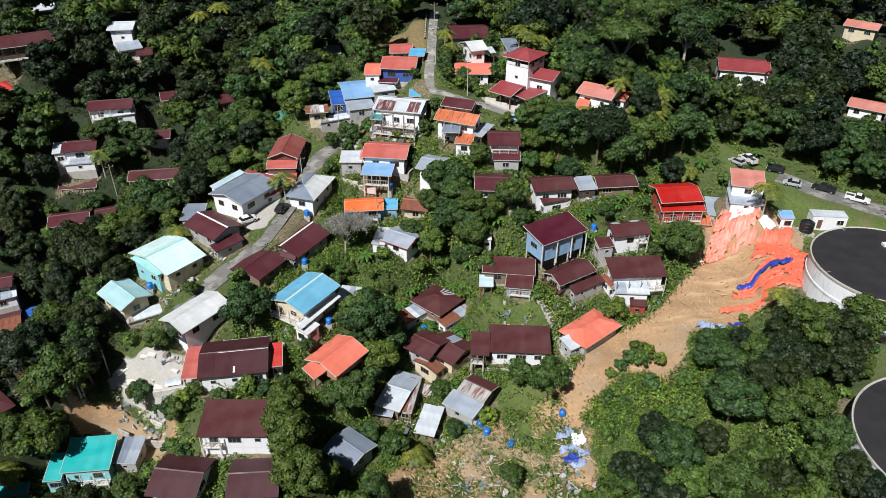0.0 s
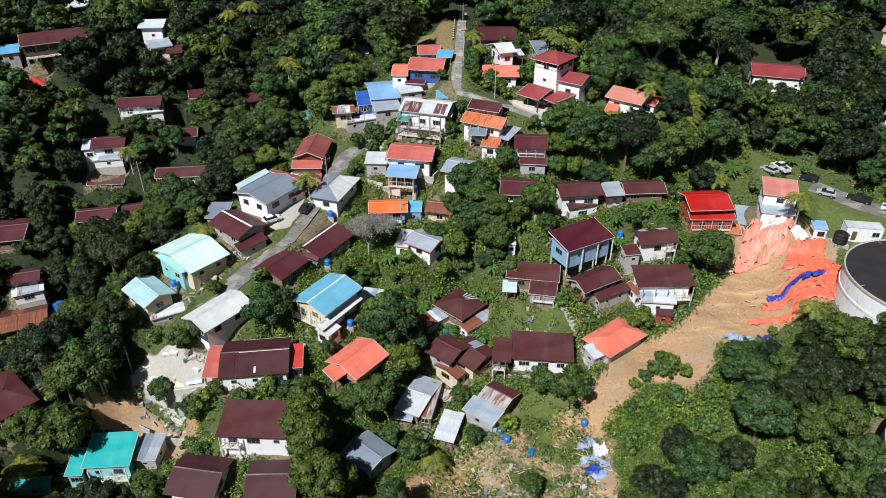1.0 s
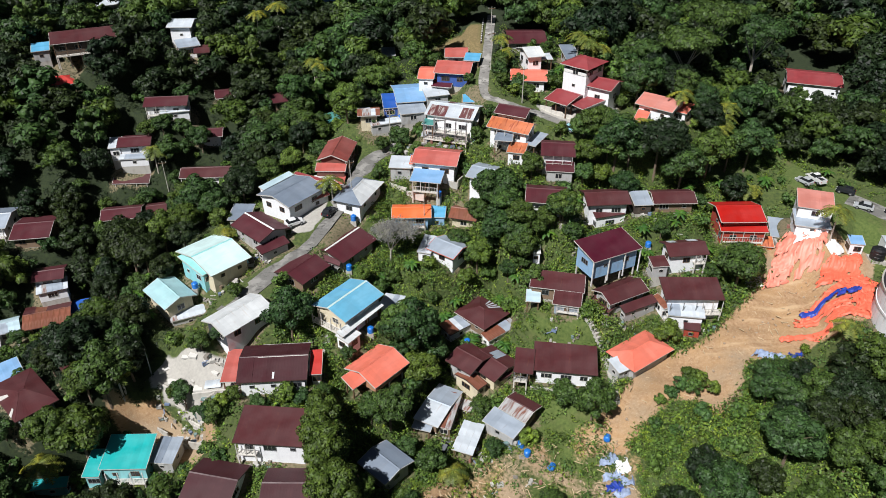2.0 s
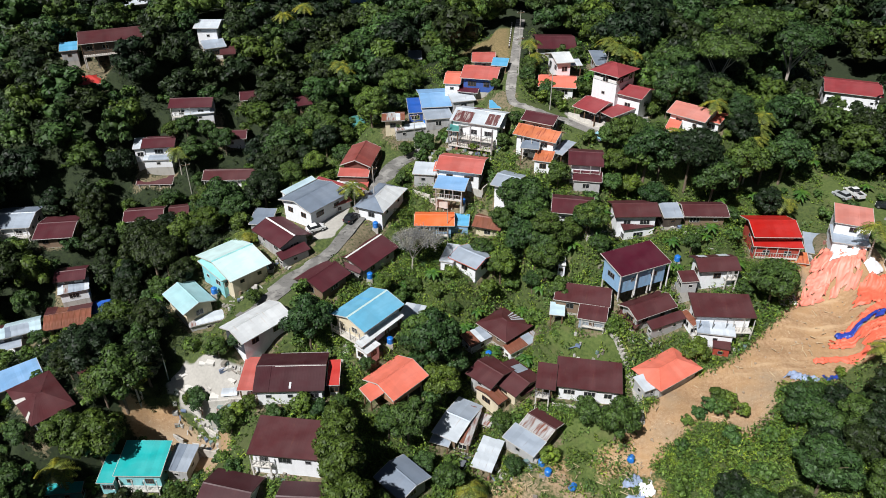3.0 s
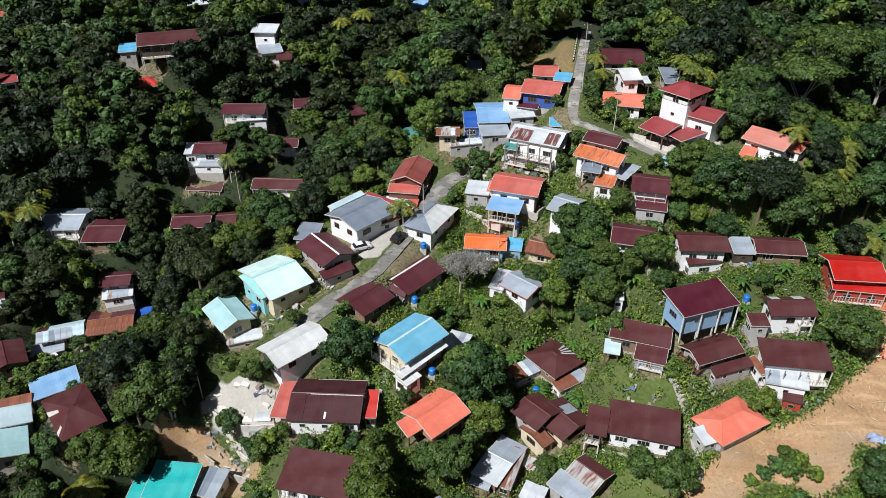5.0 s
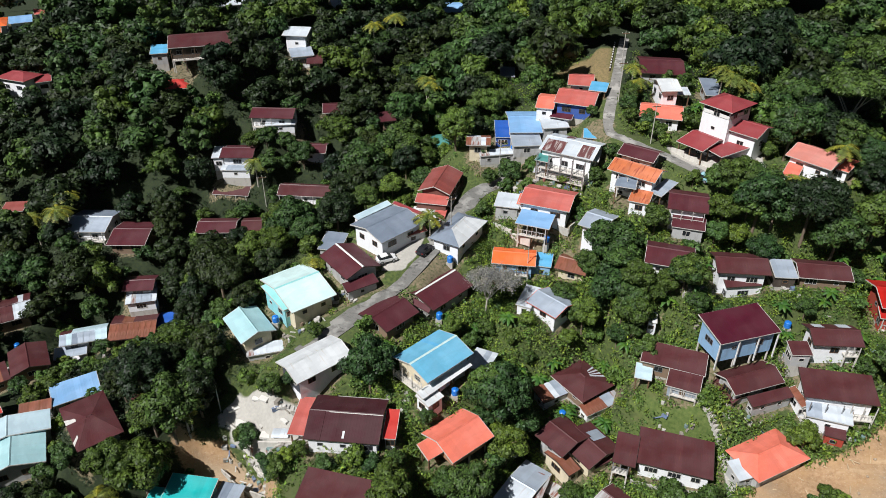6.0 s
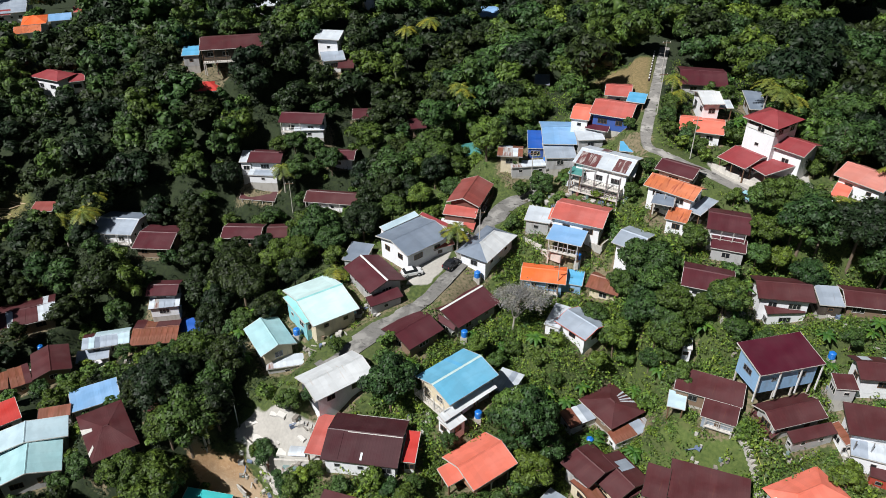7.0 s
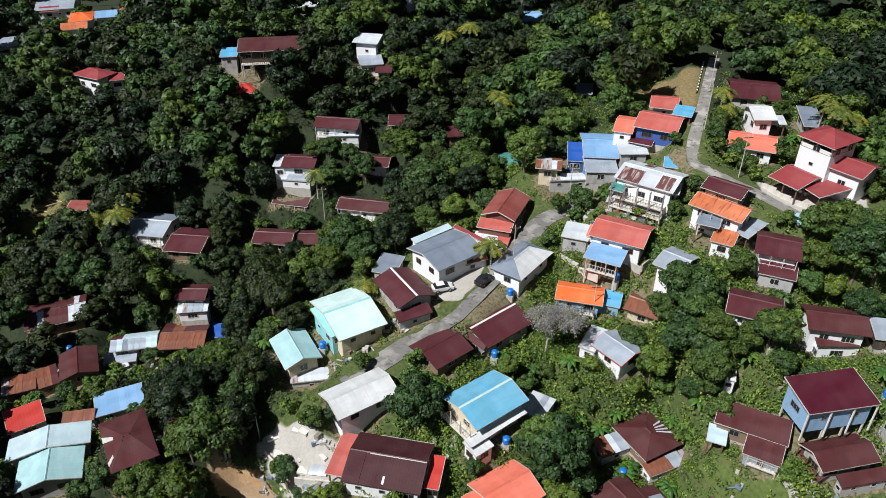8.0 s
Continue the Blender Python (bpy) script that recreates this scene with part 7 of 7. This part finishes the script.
def vehicle(x, y, ang, paint, pickup=False, z=None):
    what = "pickup truck" if pickup else "car"
    z = land_at(x, y) + 0.10 if z is None else z
    c = thing("pickup_truck" if pickup else "car", pose(x, y, z, 0, 0, ang) @ Matrix.Diagonal((0.86, 1, 0.88, 1)), f"{paint} parked {what} on the village road" if pickup else f"{paint} parked car beside the road", "car", "parked cars")
    ln = 4.3 if pickup else 3.3
    f, r = ln / 2, -ln / 2
    P = PAINT[paint]
    part("body", prism([(r, 0.35), (r, 0.95), (r + 0.1, 1.0), (f - 0.95, 1.0), (f - 0.2, 0.85), (f, 0.65), (f, 0.35)], 0.88), P, c)
    if pickup:
        cab = [(-0.5, 0.95), (-0.4, 1.68), (0.6, 1.68), (1.15, 0.95)]
        part("bed_liner", box(-0.75, 0.75, r + 0.12, -0.65, 0.99, 1.03), BLACKPLASTIC, c, "black bed liner")
        for bx in (-0.84, 0.78):
            part("bed_side", box(bx, bx + 0.06, r + 0.02, -0.52, 0.95, 1.28), P, c)
        part("tailgate", box(-0.80, 0.80, r + 0.01, r + 0.08, 0.95, 1.28), P, c)
    else:
        cab = [(r + 0.25, 0.95), (r + 0.55, 1.45), (0.25, 1.48), (0.95, 0.95)]
    part("cabin", prism(cab, 0.84, 0.66, 1.2), GLASS, c, "dark glazed cabin")
    part("roof", prism([(cab[1][0] + 0.02, cab[1][1] - 0.03), (cab[1][0] + 0.1, cab[1][1] + 0.06), (cab[2][0] - 0.1, cab[2][1] + 0.06), (cab[2][0] - 0.02, cab[2][1] - 0.03)], 0.68), P, c)
    for sx in (-1, 1):
        for wy in (r + 0.68, f - 0.68):
            w = part("wheel", tube((sx * 0.72, wy, 0.33), (sx * 0.92, wy, 0.33), 0.33, 0.33, 14), RUBBER, c, "black tyre")
            part("rim", tube((sx * 0.90, wy, 0.33), (sx * 0.935, wy, 0.33), 0.20, 0.18, 10), STEEL, w, "grey rim")
        part("headlight", box(sx * 0.62 - 0.16, sx * 0.62 + 0.16, f - 0.08, f + 0.012, 0.62, 0.76), TRIM, c, "clear headlight")
        part("tail_light", box(sx * 0.72 - 0.10, sx * 0.72 + 0.10, r - 0.012, r + 0.06, 0.72, 0.92), LAMP_RED, c, "red tail light")
    return c


vehicle(59.4, 130.2, 35, "silver")
vehicle(62.0, 131.4, 20, "white", True)
vehicle(66.2, 127.6, 60, "black")
vehicle(67.4, 122.2, 62, "silver")
vehicle(73.2, 121.2, 56, "black", True)
vehicle(78.0, 117.6, 236, "white", True)
vehicle(82.4, 112.0, 225, "grey")
vehicle(-5.6, 75.6, -20, "grey")
vehicle(-34.3, 107.8, -52, "white")
vehicle(-30.0, 119.9, 50, "white")
vehicle(-86.7, 142.0, 80, "silver")
vehicle(13.6, 131.0, 60, "aqua")
vehicle(16.8, 132.6, 55, "black")
vehicle(14.4, 139.6, 50, "silver")
vehicle(-28.9, 111.6, -20, "black")
vehicle(-88.2, 93.2, 60, "white")

# ---- water barrels, poles, walls and steps ----


def barrel(x, y, material=None, r=0.5, h=1.05, stand=0.6, lying=False):
    material = material or BLUEPLASTIC
    z = land_at(x, y)
    if lying:
        t = thing("water_barrel", pose(x, y, z + r * 0.9, 80, 0, 40 * math.sin(x)), "blue plastic water barrel lying on the slope", "water barrel", "blue water barrels")
        stand, base = 0, -h / 2
    else:
        t = thing("water_barrel", pose(x, y, z), ("black" if material is BLACKPLASTIC else "blue") + " plastic water tank standing beside a house", "water barrel", "blue water barrels")
        base = stand
        if stand:
            part("stand", box(-r, r, -r, r, -0.5, stand), CONCRETE, t, "concrete block stand")
    bm = bmesh.new()
    n = 18
    prof = [(r * 0.96, 0), (r, 0.06), (r, h * 0.3), (r * 0.965, h * 0.32), (r, h * 0.35), (r, h * 0.62), (r * 0.965, h * 0.64), (r, h * 0.67), (r, h * 0.86), (r * 0.72, h * 0.97), (r * 0.4, h)]
    rows = [[bm.verts.new((a * math.cos(2 * math.pi * i / n), a * math.sin(2 * math.pi * i / n), z_ + base + 0.003)) for i in range(n)] for a, z_ in prof]
    for p, q in zip(rows, rows[1:]):
        for i in range(n):
            bm.faces.new((p[i], p[(i + 1) % n], q[(i + 1) % n], q[i]))
    bm.faces.new(rows[0][::-1])
    bm.faces.new(rows[-1])
    part("drum", bm, material, t)
    part("lid", tube((0, 0, base + h), (0, 0, base + h + 0.09), r * 0.42, r * 0.38, 14), material, t)
    return t


def utility_pole(x, y, h, arm=1.6, lamp=False):
    z = land_at(x, y)
    t = thing("street_lamp" if lamp else "utility_pole", pose(x, y, z, 0, 0, 25), "slim grey street lamp on a leaning pole" if lamp else "grey utility pole with a crossarm", "street lamp" if lamp else "pole", "poles along the lanes")
    part("pole", tube((0, 0, -0.8), (0, 0, h), 0.10, 0.06, 10), STEEL if lamp else CONCRETE, t)
    if lamp:
        part("arm", tube((0, 0, h - 0.1), (-1.3, 0, h + 0.25), 0.05, 0.04, 6), STEEL, t)
        part("lamp_head", box(-1.75, -1.2, -0.12, 0.12, h + 0.2, h + 0.32), TRIM, t, "white lamp head")
    else:
        part("crossarm", box(-arm / 2, arm / 2, -0.05, 0.05, h - 0.6, h - 0.48), WOOD, t)
        for k in (-0.45, 0.45, 0.0):
            part("insulator", tube((k * arm, 0, h - 0.47), (k * arm, 0, h - 0.25), 0.05, 0.035, 6), TRIM, t)
    return t


def low_wall(pts, h, thick, material, label, name="retaining_wall"):
    t = thing(name, pose(pts[0][0], pts[0][1], land_at(*pts[0])), label, "wall")
    inv = t.matrix_basis.inverted()
    for p, q in zip(pts, pts[1:]):
        n = max(1, int(math.hypot(q[0] - p[0], q[1] - p[1]) / 2.0))
        for i in range(n):
            a = Vector((*p, 0)).lerp(Vector((*q, 0)), i / n)
            b = Vector((*p, 0)).lerp(Vector((*q, 0)), (i + 1) / n)
            zt = max(land_at(a.x, a.y), land_at(b.x, b.y)) + h
            ang = math.degrees(math.atan2(b.y - a.y, b.x - a.x))
            part("panel", box(0, (b - a).length - 0.03, -thick / 2, thick / 2, -h - 0.9, 0), material, t, "", inv @ pose(a.x, a.y, zt, 0, 0, ang))
    return t


def log_pile(x, y, n):
    """Pale poles left lying across one another."""
    rng = random.Random(31)
    t = thing("log_pile", pose(x, y, land_at(x, y)), "pale felled poles lying across a dry grass clearing", "log pile")
    for k in range(n):
        a = rng.uniform(-0.35, 0.35) + (1.2 if k % 4 == 3 else 0.0)
        ln = rng.uniform(2.2, 3.8)
        px, py = rng.uniform(-1.5, 1.5), k * 0.55 - n * 0.27
        z = land_at(x + px, y + py) - land_at(x, y) + 0.22 + (0.18 if k % 4 == 3 else 0)
        d = Vector((math.cos(a), math.sin(a), 0)) * ln / 2
        part("log", tube(Vector((px, py, z)) - d, Vector((px, py, z)) + d, 0.13, 0.10, 8), PALEWOOD, t)
    return t


def steps(pts, width, label):
    t = thing("steps", pose(pts[0][0], pts[0][1], land_at(*pts[0])), label, "steps")
    inv = t.matrix_basis.inverted()
    for p, q in zip(pts, pts[1:]):
        d = math.hypot(q[0] - p[0], q[1] - p[1])
        n = max(1, int(d / 0.42))
        ang = math.degrees(math.atan2(q[1] - p[1], q[0] - p[0]))
        for i in range(n):
            a = Vector((*p, 0)).lerp(Vector((*q, 0)), (i + 0.5) / n)
            part("step", box(-0.23, 0.23, -width / 2, width / 2, -0.8, 0.12), CONCRETE, t, "", inv @ pose(a.x, a.y, land_at(a.x, a.y) + 0.12, 0, 0, ang))
    for p, q in zip(pts, pts[1:]):
        a, b = Vector((*p, land_at(*p) + 1.05)), Vector((*q, land_at(*q) + 1.05))
        off = Vector((-(b - a).y, (b - a).x, 0)).normalized() * (width / 2 + 0.05)
        part("handrail", tube(a + off, b + off, 0.035), RAIL, t, "yellow handrail", inv)
        part("rail_post", tube(a + off - Vector((0, 0, 1.4)), a + off, 0.03), RAIL, t, "", inv)
    return t


SLAB = plain("pale_slab", (0.62, 0.60, 0.56), 0.85, var=0.12, scale=0.8)
for x, y, w, d, ang, tip in ((-48.3, 80.6, 2.2, 0.8, 42, 9), (-46.6, 78.9, 1.5, 1.2, 20, 2), (-43.4, 80.5, 1.3, 0.8, -10, 6), (-41.2, 80.2, 1.0, 0.9, 30, -7), (-44.8, 80.8, 1.1, 0.6, 5, 10), (-39.8, 78.9, 1.2, 0.5, -25, 4), (-42.0, 77.4, 1.6, 1.1, 8, 1)):
    tagged(part("concrete_slab", box(-w / 2, w / 2, -d / 2, d / 2, -0.25, 0.12), SLAB, None, "", pose(x, y, land_at(x, y) + 0.08, tip, 0, ang)), "broken pale concrete slab lying in the yard", "slab", "broken slabs in the yard")


def curved_sheet(x, y, ang):
    bm = bmesh.new()
    rows = [[bm.verts.new((s * 1.15, 0.85 * math.sin(a), 0.32 * math.cos(a) + dz)) for s, dz in ((-1, 0), (1, 0.04), (1, 0.0), (-1, -0.04))] for a in [radians(-80 + 16 * i) for i in range(11)]]
    for p, q in zip(rows, rows[1:]):
        for k in range(4):
            bm.faces.new((p[k], p[(k + 1) % 4], q[(k + 1) % 4], q[k]))
    tagged(part("metal_sheet", bm, PALEZINC, None, "", pose(x, y, land_at(x, y) + 0.1, 0, 0, ang)), "bent sheet of galvanised metal lying in the yard", "metal sheet")


curved_sheet(-39.6, 77.3, 12)
RAIL = plain("yellow_rail", (0.50, 0.46, 0.14), 0.5)
for x, y, st in ((-47.4, 93.4, 1.0), (-23.5, 100.4, 1.2), (-10.0, 119.4, 1.4), (-24.5, 111.0, 0.6), (27.3, 110.3, 0.8), (-3.2, 94.4, 1.0), (-18.1, 88.6, 0.6), (5.7, 76.4, 0.0), (6.6, 75.0, 0.0), (-19.5, 139.5, 0.9), (-97.5, 91.0, 0.9)):
    barrel(x, y, None, stand=st)
barrel(10.2, 74.2, lying=True, r=0.5, h=1.1)
barrel(18.4, 78.4, lying=True, r=0.5, h=1.1)
barrel(65.4, 109.6, BLACKPLASTIC, 1.2, 2.1, 0.25)
barrel(-39.8, 99.2, BLACKPLASTIC, 0.55, 1.1, 0.5)
for x, y, h in ((-2.0, 166.0, 8.0), (-1.6, 150.0, 8.0), (-21.0, 134.0, 8.0), (-25.6, 116.0, 8.0), (5.0, 139.6, 7.5), (105.1, 174.9, 9.0), (-12.2, 114.0, 6.5), (-68.1, 131.0, 7.0)):
    utility_pole(x, y, h)
utility_pole(-50.4, 80.0, 5.0, lamp=True)
utility_pole(60.6, 82.4, 7.5, lamp=True)
low_wall([(-49.0, 75.4), (-43.0, 72.6), (-38.0, 72.0)], 0.5, 0.2, CONCRETE, "grey concrete block retaining wall below the yard")
low_wall([(-48.8, 78.6), (-42.0, 75.2), (-36.6, 76.4)], 0.3, 0.25, PALECONC, "pale concrete edge of the yard")
low_wall([(-19.4, 121.4), (-16.0, 119.6), (-12.6, 118.6)], 0.6, 0.3, PALECONC, "pale stone retaining wall above the orange-roofed house")
low_wall([(8.6, 138.6), (13.0, 136.4), (18.0, 134.0)], 0.7, 0.2, PALECONC, "pale concrete yard wall before the villa")
low_wall([(-9.5, 122.4), (-6.6, 121.0), (-4.6, 125.8)], 0.5, 0.2, CONCRETE, "mossy concrete garden wall")
low_wall([(7.0, 85.4), (12.0, 84.8), (18.0, 85.8)], 0.4, 0.2, CONCRETE, "low concrete wall below the white house")
steps([(14.4, 100.2), (14.8, 96.9), (16.9, 95.0), (18.5, 93.6), (19.2, 90.6), (19.6, 87.2), (19.8, 82.4)], 1.0, "long flight of pale concrete steps with a yellow handrail")
steps([(11.4, 108.6), (14.0, 110.0), (15.8, 112.6), (16.6, 114.4)], 1.1, "pale concrete steps between two houses")
log_pile(-129.0, 118.6, 10)
# painted kerb along the lane
kerb = thing("kerb", pose(-4.2, 170.0, land_at(-4.2, 170.0)), "black and white painted kerb along the lane", "kerb")
for i in range(22):
    ky = 165.0 + i * 0.8
    part("kerb_block", box(-0.12, 0.12, -0.36, 0.36, -0.5, 0.38), TRIM if i % 2 else DARKTRIM, kerb, "", kerb.matrix_basis.inverted() @ pose(-4.2, ky, land_at(-4.2, ky)))


def container(x, y, ang):
    t = thing("site_container", pose(x, y, land_at(x, y), 0, 0, ang), "white site container with a small window beside the tank", "container")
    part("body", box(-3.0, 3.0, -1.2, 1.2, -0.6, 2.6), WHITE, t)
    part("roof", ribbed(((-3.05, -1.25, 2.603), (3.05, -1.25, 2.603), (3.05, 1.25, 2.603), (-3.05, 1.25, 2.603))), PALEZINC, t)
    window(t, Matrix.Translation((1.9, -1.2, 1.5)), 1, 0)
    piece("door", DOOR_ME, None, t, "", Matrix.Translation((-1.6, -1.2, 1.03)))


container(69.8, 111.6, -6)


# ---- odds and ends beside the houses ----


def odds_material():
    m, nt, b = mat_base("odds_and_ends", 0.6)
    geo = nt.nodes.new("ShaderNodeNewGeometry")
    cr = nt.nodes.new("ShaderNodeValToRGB")
    cr.color_ramp.interpolation = 'CONSTANT'
    cols = [(0.0, (0.62, 0.62, 0.60)), (0.25, (0.30, 0.28, 0.25)), (0.42, (0.10, 0.22, 0.45)), (0.52, (0.25, 0.16, 0.09)), (0.70, (0.75, 0.74, 0.70)), (0.85, (0.35, 0.08, 0.06)), (0.92, (0.12, 0.30, 0.32))]
    while len(cr.color_ramp.elements) < len(cols):
        cr.color_ramp.elements.new(0.5)
    for e, (p, c) in zip(cr.color_ramp.elements, cols):
        e.position, e.color = p, (*c, 1)
    nt.links.new(geo.outputs["Random Per Island"], cr.inputs[0])
    nt.links.new(mixc(nt, noise_fac(nt, 3, 4), cr.outputs[0], (0.2, 0.17, 0.14)), b.inputs["Base Color"])
    return m


ODDS = odds_material()


def clutter(x, y, rx, ry, n, seed):
    rng = random.Random(seed)
    bm = bmesh.new()
    for _ in range(n):
        px, py = x + rng.uniform(-rx, rx), y + rng.uniform(-ry, ry)
        m = pose(px, py, land_at(px, py), rng.uniform(-8, 8), rng.uniform(-8, 8), rng.uniform(0, 180))
        k = rng.random()
        if k < 0.45:
            w, d, h = rng.uniform(0.15, 0.5), rng.uniform(0.12, 0.35), rng.uniform(0.15, 0.6)
            add_box(bm, -w, w, -d, d, -0.1, h, m)
        elif k < 0.75:
            w = rng.uniform(0.8, 2.2)
            add_box(bm, -w / 2, w / 2, -0.08, 0.08, 0.0, 0.12, m)
        else:
            p = m.translation
            add_tube(bm, p - Vector((0, 0, 0.1)), p + Vector((0, 0, rng.uniform(0.3, 0.7))), 0.25, 0.28, 8)
    tagged(part("odds_and_ends", bm, ODDS, None), "scattered boards, crates and buckets beside a house", "clutter", kind="stuff")


for i, (x, y, rx, ry, n) in enumerate(((-40, 80.4, 3.4, 0.7, 16), (-44, 74.4, 4, 1.6, 24), (-30, 66, 3, 1.2, 14), (-9, 130.6, 5, 1.2, 40), (-43, 93, 3, 2, 22), (2, 75.5, 4, 1.5, 24), (-5, 79, 2, 3, 14), (33, 97, 4, 1.2, 20),
                                      (-38, 101, 2.5, 2, 14), (-27, 86, 3, 2, 18), (26, 107, 3, 2, 18), (-1, 95.5, 4, 1.5, 20), (30, 114, 4, 1.5, 18), (7, 127, 3, 2, 14), (-84, 93, 6, 2, 26), (-96, 86, 5, 2, 26), (-49, 67.5, 5, 1.2, 18), (53, 116, 4, 2, 16), (12.5, 94.6, 2.5, 1.2, 10), (22, 96.5, 4, 1.2, 10), (13, 65, 6, 4, 34), (4, 69, 5, 3, 30), (19, 67, 2.5, 4, 20), (-46, 77, 3, 1.5, 26), (-40, 74.4, 3, 1.4, 24), (-19, 131, 3, 1.5, 14), (-34, 90, 3, 2, 14), (16, 108, 2.5, 2, 12), (38, 108, 2, 2, 12), (-13, 128, 3, 1.5, 14))):
    clutter(x, y, rx, ry, n, 60 + i)

# ---- rubble on the slip ----


EARTHSTONE = plain("earthy_stone", (0.36, 0.28, 0.20), 0.95, var=0.45, scale=2.0)


def rubble():
    rng = random.Random(3)
    bm = bmesh.new()
    bm2 = bmesh.new()
    n = 0
    while n < 760:
        x, y = rng.uniform(-8, 62), rng.uniform(58, 114)
        d = within(x, y, DEBRIS)
        if not d and (not within(x, y, SLIDE) or rng.random() < 0.8):
            continue
        n += 1
        m = pose(x, y, land_at(x, y) + 0.12, rng.uniform(-18, 18), rng.uniform(-18, 18), rng.uniform(0, 180))
        if rng.random() < 0.5:
            ln = rng.uniform(0.3, 1.5)
            add_box(bm, -ln / 2, ln / 2, -0.05, 0.05, -0.05, 0.04, m)
        else:
            s = rng.uniform(0.06, 0.24)
            v = bmesh.ops.create_icosphere(bm2, subdivisions=1, radius=s)["verts"]
            for w in v:
                w.co = m @ (w.co * rng.uniform(0.7, 1.15))
    tagged(part("planks", bm, PALEWOOD, None), "scattered broken boards on the landslide", "debris", kind="stuff")
    tagged(part("stones", bm2, EARTHSTONE, None), "scattered stones and broken concrete", "debris", kind="stuff")


rubble()

# ---- from plan units to metres ----
for ob in [o for o in scene.objects if o.parent is None and o.type in {'MESH', 'EMPTY'}]:
    ob.matrix_basis = Matrix.Scale(UNIT, 4) @ ob.matrix_basis
